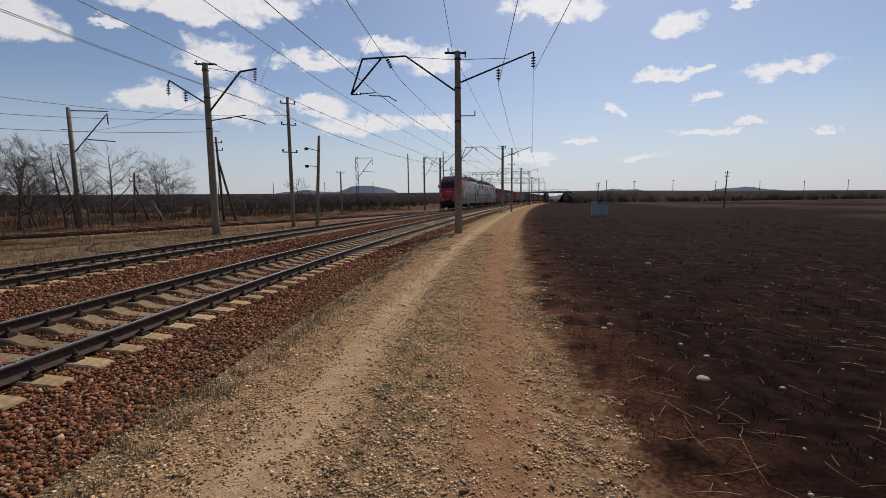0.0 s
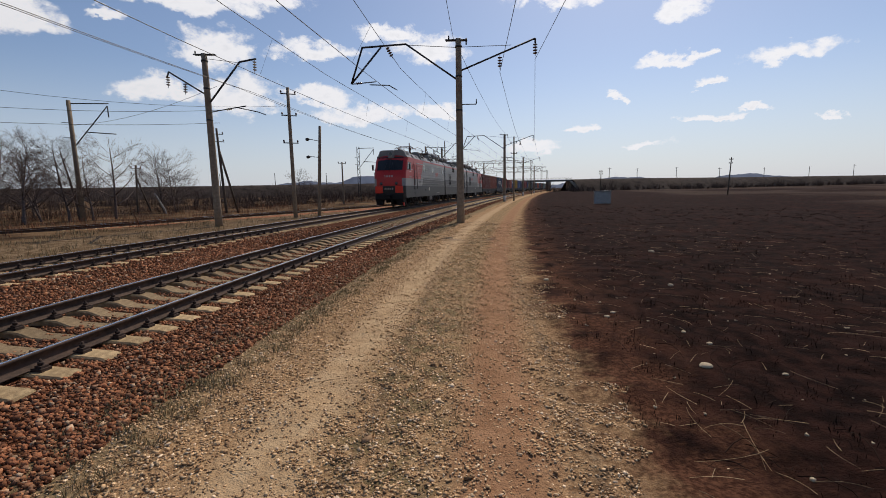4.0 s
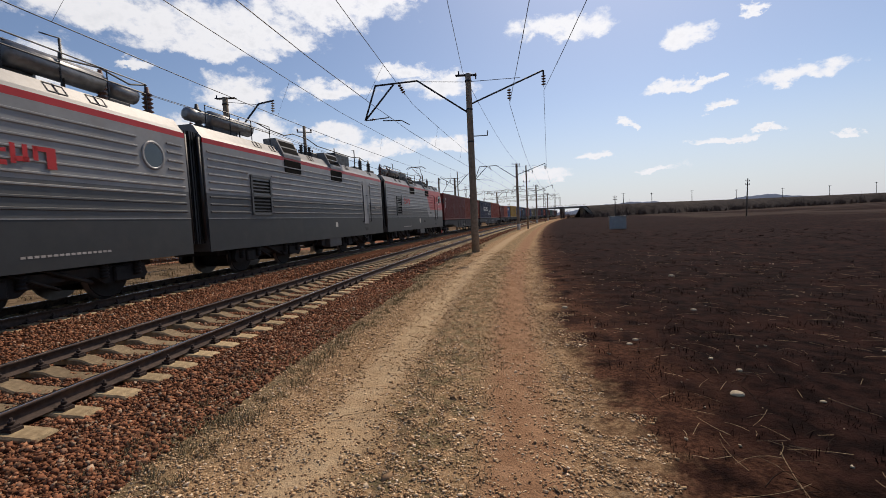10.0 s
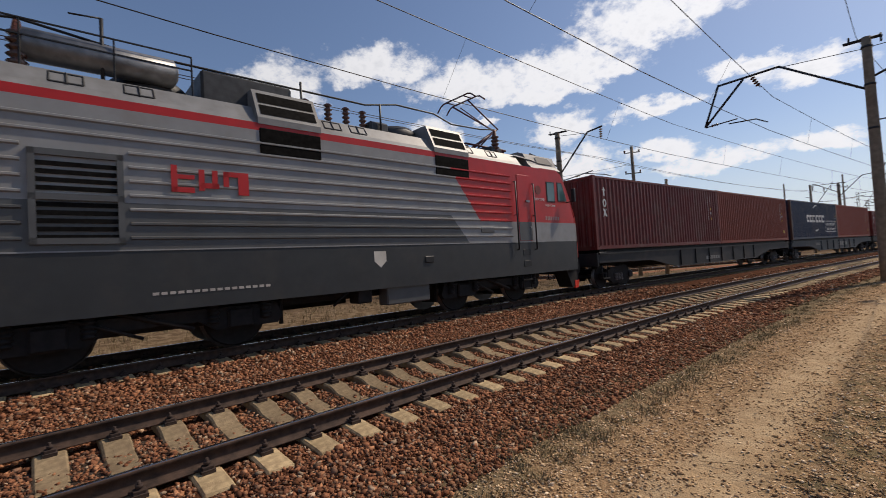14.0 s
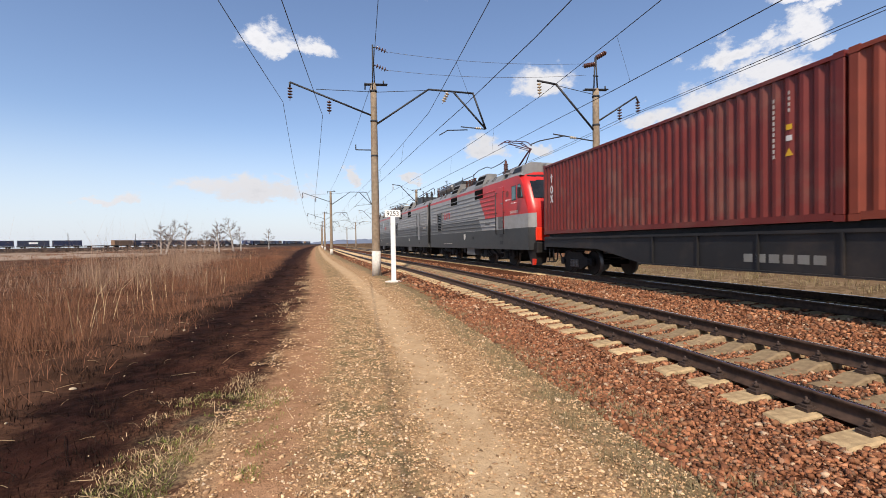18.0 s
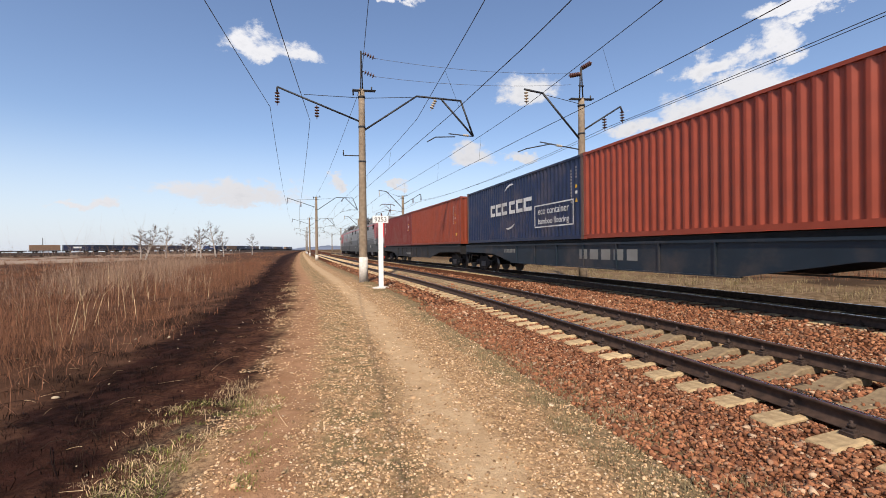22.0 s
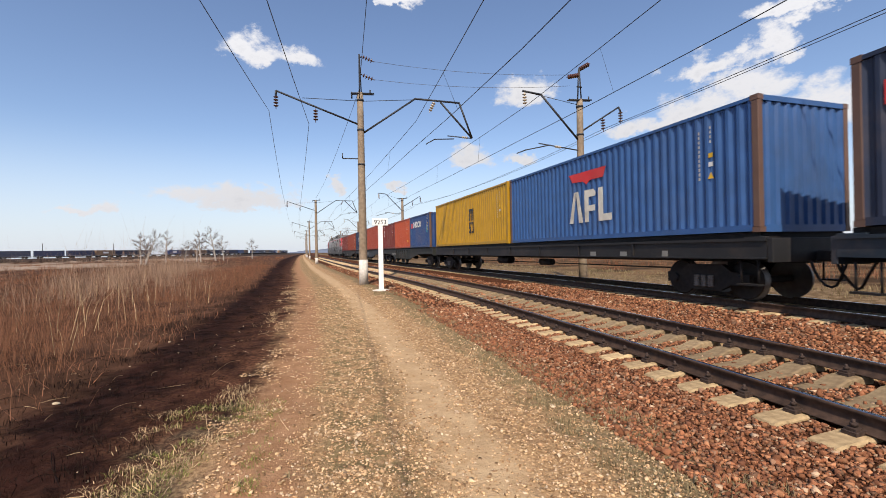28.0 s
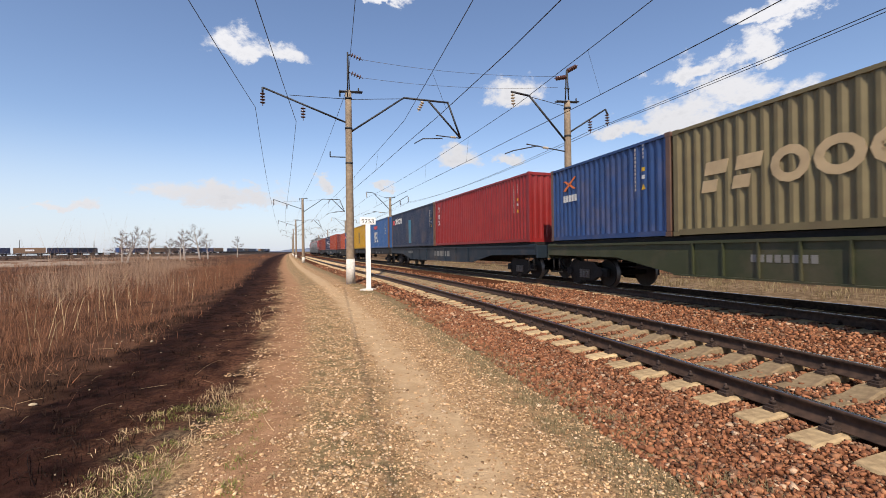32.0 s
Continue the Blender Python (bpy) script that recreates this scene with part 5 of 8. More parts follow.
# ------------------------------------------------------------ the locomotive: three sections
def loco_section(u_mid, cab, label, portholes=False, raised=False):
    """One section, 17.7 m long with its cab. cab: +1 cab ahead, -1 cab behind, 0 none. d runs from the cab end, or from the leading end."""
    top = thing("locomotive_section", ride(0, u_mid, 4.6), label, "locomotive", "sections of the locomotive")
    RIDERS.append((top, u_mid, 4.6))
    H = 8.42
    k = cab or 1
    over = 0.85 if cab else 0.0        # the cab reaches past the frame
    X = lambda d: k * (H + over - d)   # distance from the cab end to local x
    c0 = 2.3 if cab else 0.0           # where the plain body begins
    E = 2 * H + over
    W = 1.5

    def skin(name, pts, m, y=W, thick=0.03, lab=""):
        obs = []
        for side in (1, -1):
            bm = bmesh.new()
            plate(bm, [(X(d), z) for d, z in pts], side * (y - thick), side * y)
            obs.append(part(name, bm, m, top, lab))
        return obs
    # body core, floor and roof
    bm = bmesh.new()
    box(bm, min(X(c0), X(E)), max(X(c0), X(E)), -W + 0.035, W - 0.035, 0.93, 4.6)
    part("body_core", bm, M["grey_mid"], top)
    # coloured skins
    rd0, rd1 = (6.7, 5.5) if cab else (0, 0)
    skin("lower_panel", ((c0, 0.92), (E, 0.92), (E, 2.0), (c0, 2.0)), M["grey_dark"])
    if cab:
        skin("band_panel", ((6.0, 2.0), (E, 2.0), (E, 2.82), (6.7, 2.82)), M["grey_mid"])
        skin("cab_band_panel", ((c0, 2.0), (6.0, 2.0), (6.7, 2.82), (5.6, 2.82), (5.5, 2.68), (c0, 2.68)), M["grey_light"])
        skin("red_panel", ((c0, 2.68), (5.5, 2.68), (6.84, 4.44), (c0, 4.44)), M["red"])
        skin("grey_panel", ((5.6, 2.82), (E, 2.82), (E, 4.44), (6.84, 4.44)), M["grey_light"])
    else:
        skin("band_panel", ((0, 2.0), (E, 2.0), (E, 2.82), (0, 2.82)), M["grey_mid"])
        skin("grey_panel", ((0, 2.82), (E, 2.82), (E, 4.44), (0, 4.44)), M["grey_light"])
    skin("red_stripe", ((c0, 4.44), (E, 4.44), (E, 4.6), (c0, 4.6)), M["red"])
    skin("belt_line", ((c0, 1.99), (E, 1.99), (E, 2.015), (c0, 2.015)), M["grey_light"], W + 0.012, 0.02)
    # pressed ribs along the side
    stops = [(4.0 if cab else 0.15, E - 0.15)]
    if cab:
        gaps = [(14.3, 15.5, 2.0, 3.65)] if not portholes else [(6.55, 7.45, 3.3, 4.2), (10.65, 11.55, 3.3, 4.2), (15.95, 16.85, 3.3, 4.2)]
    else:
        gaps = [(2.3, 3.6, 2.0, 3.65), (13.2, 14.6, 2.0, 4.3)]
    for i in range(9):
        z = 2.22 + i * 0.245
        segs = [(stops[0][0], stops[0][1])]
        for g0, g1, gz0, gz1 in gaps:
            if gz0 - 0.05 < z < gz1 + 0.05:
                segs = [q for a, b in segs for q in ((a, min(b, g0 - 0.08)), (max(a, g1 + 0.08), b)) if q[1] - q[0] > 0.2]
        for a, b in segs:
            zone = []
            if cab:
                edge = 5.5 + (z - 2.68) / 1.64 * 1.25 if z > 2.68 else 0
                if z > 2.68 and a < edge < b:
                    zone = [(a, edge, "red"), (edge, b, "grey_light")]
                elif z < 2.82:
                    e2 = 6.0 + (z - 2.0) * 0.85
                    zone = [(a, min(e2, b), "grey_light"), (max(e2, a), b, "grey_mid")] if a < e2 < b else [(a, b, "grey_mid")]
                else:
                    zone = [(a, b, "grey_light")]
            else:
                zone = [(a, b, "grey_mid" if z < 2.8 else "grey_light")]
            for p, q, mk in zone:
                if q - p < 0.1:
                    continue
                for side in (1, -1):
                    bm = bmesh.new()
                    x0, x1 = sorted((X(p), X(q)))
                    vs = [[bm.verts.new((x, side * y, zz)) for y, zz in ((W - 0.005, z - 0.045), (W + 0.035, z - 0.02), (W + 0.035, z + 0.012), (W - 0.005, z + 0.03))] for x in (x0, x1)]
                    for j in range(3):
                        bm.faces.new((vs[0][j], vs[1][j], vs[1][j + 1], vs[0][j + 1]))
                    bm.faces.new(vs[0])
                    bm.faces.new(vs[1][::-1])
                    bmesh.ops.recalc_face_normals(bm, faces=bm.faces)
                    part("side_rib", bm, M[mk], top)
    # sloping roof sides
    r0 = 3.3 if cab else 0.0
    bm = bmesh.new()
    x0, x1 = sorted((X(r0), X(E)))
    prof = ((W, 4.6), (W - 0.1, 4.72), (W - 0.3, 5.02), (W - 0.42, 5.06), (-W + 0.42, 5.06), (-W + 0.3, 5.02), (-W + 0.1, 4.72), (-W, 4.6))
    rings = [[bm.verts.new((x, y, z)) for y, z in prof] for x in (x0, x1)]
    for j in range(7):
        bm.faces.new((rings[0][j], rings[0][j + 1], rings[1][j + 1], rings[1][j]))
    bm.faces.new(rings[0][::-1])
    bm.faces.new(rings[1])
    bmesh.ops.recalc_face_normals(bm, faces=bm.faces)
    part("roof", bm, M["grey_roof"], top, "light grey sloping roof")
    # filter housings on the roof edge; near-black sheets paint the shade in their openings
    hatch = ((10.6, 12.0), (5.85, 7.2)) if cab and not portholes else (((4.7, 6.1), (9.1, 10.5)) if not cab else ((5.8, 7.2), (10.1, 11.5)))
    for d0, d1 in hatch:
        bm = bmesh.new()
        x0, x1 = sorted((X(d0), X(d1)))
        for side in (1, -1):
            pr = ((W + 0.02, 4.58), (W + 0.02, 4.72), (W - 0.32, 5.42), (W - 0.9, 5.42), (W - 0.9, 4.9))
            rg = [[bm.verts.new((x, side * y, z)) for y, z in pr] for x in (x0, x1)]
            for j in range(5):
                bm.faces.new((rg[0][j], rg[0][(j + 1) % 5], rg[1][(j + 1) % 5], rg[1][j]))
            bm.faces.new(rg[0])
            bm.faces.new(rg[1])
        bmesh.ops.recalc_face_normals(bm, faces=bm.faces)
        hs = pieces("filter_housing", bm, M["grey_roof"], top)[0]
        bm = bmesh.new()
        for zz in range(2):
            a, b = 0.12 + 0.42 * zz, 0.12 + 0.42 * zz + 0.34
            y0, z0 = W + 0.03 - 0.34 * a, 4.72 + 0.7 * a
            y1, z1 = W + 0.03 - 0.34 * b, 4.72 + 0.7 * b
            q = [bm.verts.new(p) for p in ((x0 + 0.08, y0, z0), (x1 - 0.08, y0, z0), (x1 - 0.08, y1, z1), (x0 + 0.08, y1, z1))]
            bm.faces.new(q)
        bmesh.ops.recalc_face_normals(bm, faces=bm.faces)
        part("filter_mesh", bm, M["opening_shade"], hs)
        if not portholes:
            # the intake's inner shade is a near-black plate on the side
            bm = bmesh.new()
            box(bm, x0 + 0.02, x1 - 0.02, W - 0.01, W + 0.025, 3.95, 4.5, 0.02)
            part("side_intake", bm, M["opening_shade"], hs)
    # small roof hatches along the edge
    for d in ((4.6, 5.7, 9.5, 10.2, 14.0, 15.0) if cab else (3.2, 4.3, 7.4, 11.6, 15.2)):
        bm = bmesh.new()
        x = X(d)
        for a, b in (((x - 0.22, 1.36, 4.78), (x + 0.22, 1.36, 4.78)), ((x + 0.22, 1.36, 4.78), (x + 0.22, 1.22, 4.98)), ((x + 0.22, 1.22, 4.98), (x - 0.22, 1.22, 4.98)), ((x - 0.22, 1.22, 4.98), (x - 0.22, 1.36, 4.78)), ((x, 1.38, 4.76), (x, 1.22, 5.0))):
            rod(bm, a, b, 0.022, n=4)
        part("roof_step", bm, M["grey_dark"], top)
    # windows in the side
    if portholes:
        for d in (7.0, 11.1, 16.4):
            bm = bmesh.new()
            lathe(bm, (X(d), W - 0.02, 3.75), (0, 1, 0), ((0, 0.4), (0.045, 0.4), (0.045, 0.33), (0.03, 0.33)), 20)
            fr = part("porthole", bm, M["grey_light"], top)
            bm = bmesh.new()
            lathe(bm, (X(d), W - 0.01, 3.75), (0, 1, 0), ((0, 0.33), (0.03, 0.33)), 20)
            part("pane", bm, M["glass"], fr)
    for g0, g1, gz0, gz1 in ([] if portholes else gaps[:1]):
        x0, x1 = sorted((X(g0), X(g1)))
        bm = bmesh.new()
        for a, b, c, e in ((x0, x1, gz0 + 0.12, gz0 + 0.22), (x0, x1, gz1 - 0.12, gz1 - 0.02), (x0, x0 + 0.09, gz0 + 0.12, gz1 - 0.02), (x1 - 0.09, x1, gz0 + 0.12, gz1 - 0.02), (x0, x1, (gz0 + gz1) / 2, (gz0 + gz1) / 2 + 0.1)):
            box(bm, a, b, W - 0.01, W + 0.05, c, e)
        fr = part("louvre_frame", bm, M["grey_mid"], top)
        # slats coloured near-black, as the shaded opening behind them would look
        bm = bmesh.new()
        for i in range(10):
            z = gz0 + 0.2 + (gz1 - gz0 - 0.35) * i / 10
            box(bm, x0 + 0.08, x1 - 0.08, W + 0.005, W + 0.025, z, z + 0.07)
        part("louvre", bm, M["opening_shade"], fr)
    # doors with long handrails
    for d0, d1, rails, mk in (((2.95, 3.65, (2.85, 3.82), "red"),) if cab else ((13.4, 14.2, (13.25, 14.4), "grey_light"),)):
        x0, x1 = sorted((X(d0), X(d1)))
        bm = bmesh.new()
        box(bm, x0, x1, W - 0.01, W + 0.018, 2.05 if cab else 1.6, 4.28, 0.015)
        door = part("door", bm, M[mk], top)
        if cab:
            bm = bmesh.new()
            box(bm, x0 + 0.01, x1 - 0.01, W + 0.012, W + 0.022, 2.06, 2.68)
            part("door_kick_panel", bm, M["grey_mid"], door)
        bm = bmesh.new()
        box(bm, x0 + 0.1, x0 + 0.3, W + 0.02, W + 0.06, 3.35, 3.42)
        part("door_handle", bm, M["aluminium"], door)
        bm = bmesh.new()
        rod(bm, (x0 + 0.12, W + 0.015, 2.5), (x0 + 0.12, W + 0.07, 2.5), 0.04)
        part("door_lock", bm, M["aluminium"], door)
        for d in rails:
            bm = bmesh.new()
            x = X(d)
            rod(bm, (x, W + 0.09, 1.75), (x, W + 0.09, 4.0), 0.024)
            for z in (1.75, 2.9, 4.0):
                rod(bm, (x, W, z), (x, W + 0.09, z), 0.018)
            part("handrail", bm, M["black"], top)
        # flat black plates paint the shade of the step recesses
        bm = bmesh.new()
        for z in (1.18, 1.56):
            box(bm, (x0 + x1) / 2 - 0.2, (x0 + x1) / 2 + 0.2, W + 0.002, W + 0.012, z, z + 0.2, 0.004)
        part("step_recess", bm, M["black"], top)
        bm = bmesh.new()
        for dx in (-0.22, 0.22):
            rod(bm, ((x0 + x1) / 2 + dx, W - 0.08, 1.06), ((x0 + x1) / 2 + dx, W - 0.08, 0.4), 0.025)
        for z in (0.42, 0.72):
            box(bm, (x0 + x1) / 2 - 0.24, (x0 + x1) / 2 + 0.24, W - 0.16, W - 0.02, z, z + 0.04)
        part("boarding_step", bm, M["under"], top)
    # small plates and markings
    if cab:
        polys(top, [((X(9.0), 1.85), (X(9.35), 1.85), (X(9.35), 1.6), (X(9.17), 1.45), (X(9.0), 1.6))], paint("shield_cream", (0.6, 0.57, 0.5)), W, "shield_plate", "pale shield plate")
        rects(top, [(min(X(12.2), X(13.7)) + a, min(X(12.2), X(13.7)) + b, z0, z1) for a, b, z0, z1 in ((0.05, 0.25, 3.05, 3.5), (0.25, 0.5, 3.4, 3.5), (0.42, 0.52, 3.2, 3.5), (0.6, 0.9, 3.15, 3.25), (0.62, 0.72, 3.15, 3.5), (0.85, 0.95, 3.1, 3.5), (1.02, 1.4, 3.05, 3.15), (1.3, 1.4, 3.05, 3.55), (1.02, 1.3, 3.3, 3.38))], M["red"], W + 0.036, "badge", "red slanted badge shapes")
        rects(top, [(min(X(1.3), X(2.15)) + i * 0.11, min(X(1.3), X(2.15)) + i * 0.11 + 0.05, 2.77, 2.9) for i in range(8)], CW, W + 0.004, "number_bar", "small white number characters")
        rects(top, [(min(X(2.1), X(5.0)) - k * 9.8 + i * 0.13 * 1, min(X(2.1), X(5.0)) - k * 9.8 + i * 0.13 + 0.09, 1.2, 1.25) for i in range(16)], CW, W + 0.004, "note_bar", "row of tiny pale characters")
        bm = bmesh.new()
        box(bm, X(5.2) - 0.3, X(5.2) + 0.3, W, W + 0.03, 2.32, 2.5, 0.05)
        part("recess_handle", bm, M["grey_mid"], top)
        bm = bmesh.new()
        box(bm, X(7.6) - 0.15, X(7.6) + 0.15, W, W + 0.03, 1.5, 1.68, 0.02)
        part("filler_cap", bm, M["black"], top)
    else:
        rects(top, [(-H + 0.5 + i * 0.12, -H + 0.555 + i * 0.12, 2.58, 2.73) for i in range(8)], CW, W + 0.036, "number_bar", "small white number characters")
        rects(top, [(-1.2, -0.95, 1.5, 1.75)], paint("shield_cream", (0.6, 0.57, 0.5)), W, "plate", "small pale plate")
    # gangway bellows at the inner ends
    for d, on in ((E, True), (0.0, not cab)):
        if on:
            bm = bmesh.new()
            sgn = 1 if X(d) > 0 else -1
            for i in range(4):
                a = abs(X(d)) + 0.02 + i * 0.1
                for side in (1, -1):
                    box(bm, min(sgn * a, sgn * (a + 0.06)), max(sgn * a, sgn * (a + 0.06)), side * 0.62, side * 1.35, 1.2, 4.5) if side > 0 else box(bm, min(sgn * a, sgn * (a + 0.06)), max(sgn * a, sgn * (a + 0.06)), -1.35, -0.62, 1.2, 4.5)
                box(bm, min(sgn * a, sgn * (a + 0.06)), max(sgn * a, sgn * (a + 0.06)), -1.35, 1.35, 4.3, 4.75)
            pieces("bellows_fold", bm, M["black"], top, "black rubber gangway bellows")
            bm = bmesh.new()
            xx = sgn * (abs(X(d)) + 0.1)
            for side in (1.42,):
                rod(bm, (xx, side, 1.3), (xx, side, 4.6), 0.06, n=8)
            part("corner_pipe", bm, M["black"], top)
    # roof gear
    for d in ((9.0, 9.5, 10.0, 10.6) if cab else (7.6, 8.0, 8.4)):
        bm = bmesh.new()
        lathe(bm, (X(d), 0.75, 5.05), (0, 0, 1), [(0, 0.06)] + [(0.05 + j * 0.11 + u, r) for j in range(5) for u, r in ((0, 0.06), (0.04, 0.11), (0.08, 0.06))], 8)
        part("roof_insulator", bm, M["insulator"] if cab else M["roofgear"], top)
    for d in (E - 0.6, 3.9 if cab else 0.6, E - 2.1):
        bm = bmesh.new()
        lathe(bm, (X(d), 0.9, 5.05), (0, 0, 1), [(0, 0.09)] + [(0.05 + j * 0.12 + u, r) for j in range(5) for u, r in ((0, 0.09), (0.05, 0.15), (0.1, 0.08))] + [(0.8, 0.05)], 10)
        part("roof_insulator", bm, M["insulator"] if cab else M["roofgear"], top)
    bm = bmesh.new()
    for d0, d1, r, y, z in (((13.3, 15.6, 0.27, 0.86, 5.5), (15.8, 16.7, 0.22, 0.86, 5.45)) if cab else ((1.1, 3.4, 0.27, 0.86, 5.5), (0.1, 0.9, 0.22, 0.86, 5.45))):
        lathe(bm, (X(d0), y, z), (1 if X(d1) > X(d0) else -1, 0, 0), ((0, r * 0.5), (0.08, r), (d1 - d0 - 0.08, r), (d1 - d0, r * 0.5)), 12)
    pieces("air_reservoir", bm, M["aluminium"], top, "dull aluminium air reservoir")
    bm = bmesh.new()
    for d0, d1, z1 in ((11.0, 12.9, 5.72), (3.6 if cab else 1.2, 4.2 if cab else 2.6, 5.3), (8.3, 8.9, 5.35)):
        x0, x1 = sorted((X(d0), X(d1)))
        box(bm, x0, x1, -0.8, 0.95, 5.05, z1, 0.05)
    box(bm, min(X(E - 0.4), X(E - 1.2)), max(X(E - 0.4), X(E - 1.2)), -0.9, 0.2, 5.05, 5.5, 0.05)
    pieces("equipment_box", bm, M["roofgear"], top)
    # walkway rail along the roof and the dark fan cowls beside it
    bm = bmesh.new()
    r1 = E - 0.9 if cab else 4.4
    for z in (5.55, 5.82):
        rod(bm, (X(r1), 1.12, z), (X(r1 - 3.69), 1.12, z), 0.018, n=5)
    for j in range(4):
        rod(bm, (X(r1 - j * 1.23), 1.12, 5.03), (X(r1 - j * 1.23), 1.12, 5.82), 0.018, n=5)
    part("roof_rail", bm, M["black"], top)
    bm = bmesh.new()
    for d in ((7.6, 13.7) if cab else (6.9, 11.9)):
        lathe(bm, (X(d), 0.1, 5.03), (0, 0, 1), ((0, 0.72), (0.3, 0.72), (0.42, 0.6), (0.46, 0.2)), 16)
    pieces("fan_cowl", bm, M["roofgear"], top, "dark round fan cowl")
    pts = [(X(d), 0.9, z) for d, z in ((E - 0.6, 5.9), (E - 1.2, 5.75), (E - 2.1, 5.9), (E - 3.4, 5.75), (9.0, 5.75), (8.0, 5.95), (6.6, 5.95), (5.9, 5.75), (4.6, 5.8), (3.9, 5.9))]
    tube_path("roof_busbar", pts, 0.025, M["black"], top)
    bm = bmesh.new()
    for d, z in ((E - 3.2, 6.2), (10.8, 5.9), (2.6 if not cab else 8.6, 5.8)):
        rod(bm, (X(d), 1.0, 5.05), (X(d), 1.0, z), 0.03)
    rod(bm, (X(E - 3.2), 1.0, 6.2), (X(E - 3.2) + 0.45, 1.0, 6.15), 0.015)
    pieces("roof_antenna", bm, M["black"], top)
    if cab:
        cab_end(top, X, k, W, raised)
    # running gear: two bogies of two axles
    for bx in (-4.6, 4.6):
        bg = thing("bogie", pose(bx, 0, 0), "", "")
        bg.parent = top
        for y in (-1.12, 1.12):
            bm = bmesh.new()
            plate(bm, ((-2.3, 0.55), (-2.2, 0.42), (-1.0, 0.42), (-0.7, 0.62), (0.7, 0.62), (1.0, 0.42), (2.2, 0.42), (2.3, 0.55), (2.2, 0.85), (-2.2, 0.85)), y - 0.08, y + 0.08)
            for ax in (-1.45, 1.45):
                box(bm, ax - 0.24, ax + 0.24, y - 0.1, y + 0.16, 0.42, 0.82, 0.04)
            part("side_frame", bm, M["under"], bg)
            bm = bmesh.new()
            for ax in (-1.95, -0.95, 0.95, 1.95):
                spring(bm, ax, y + 0.1, 0.55, 0.95, 0.11)
            pieces("spring", bm, M["under"], bg)
            bm = bmesh.new()
            rod(bm, (-0.6, y + 0.12, 0.5), (0.6, y + 0.12, 0.95), 0.05)
            rod(bm, (0.2, y + 0.15, 0.45), (1.2, y + 0.15, 0.9), 0.035)
            pieces("damper", bm, M["under"], bg)
        bm = bmesh.new()
        box(bm, -1.0, 1.0, -0.8, 0.8, 0.5, 1.0)
        for ax in (-1.45, 1.45):
            rod(bm, (ax, -0.6, 0.62), (ax, 0.6, 0.62), 0.4, n=10)
        rod(bm, (-2.35, 1.0, 0.35), (-2.35, 1.0, 0.9), 0.05)
        rod(bm, (2.35, 1.0, 0.35), (2.35, 1.0, 0.9), 0.05)
        part("traction_motor", bm, M["under"], bg)
        for ax in (-1.45, 1.45):
            w = share("wheelset", WHEEL_LOCO, pose(ax, 0, 0.62), bg)
            ROLLERS.append((w, 0.62))
    bm = bmesh.new()
    box(bm, -1.7, -0.3, 1.0, 1.42, 0.48, 1.04, 0.03)
    part("battery_box", bm, M["grey_mid"], top)
    bm = bmesh.new()
    box(bm, -0.2, 2.1, -1.3, -0.5, 0.5, 1.05, 0.03)
    box(bm, 0.1, 0.5, 0.9, 1.35, 0.6, 1.05, 0.03)
    rod(bm, (0.6, 1.25, 1.0), (1.1, 1.25, 0.62), 0.03)
    rod(bm, (-6.9, 1.2, 0.95), (6.9, 1.2, 0.98), 0.03)
    box(bm, -7.4, 7.4, -0.9, 0.9, 0.72, 0.94, 0.02)
    part("underframe_box", bm, M["under"], top)
    coupler(top, H + 0.65, 1) if cab == 1 else None
    coupler(top, -(H + 0.65), -1) if cab == -1 else None
    return top


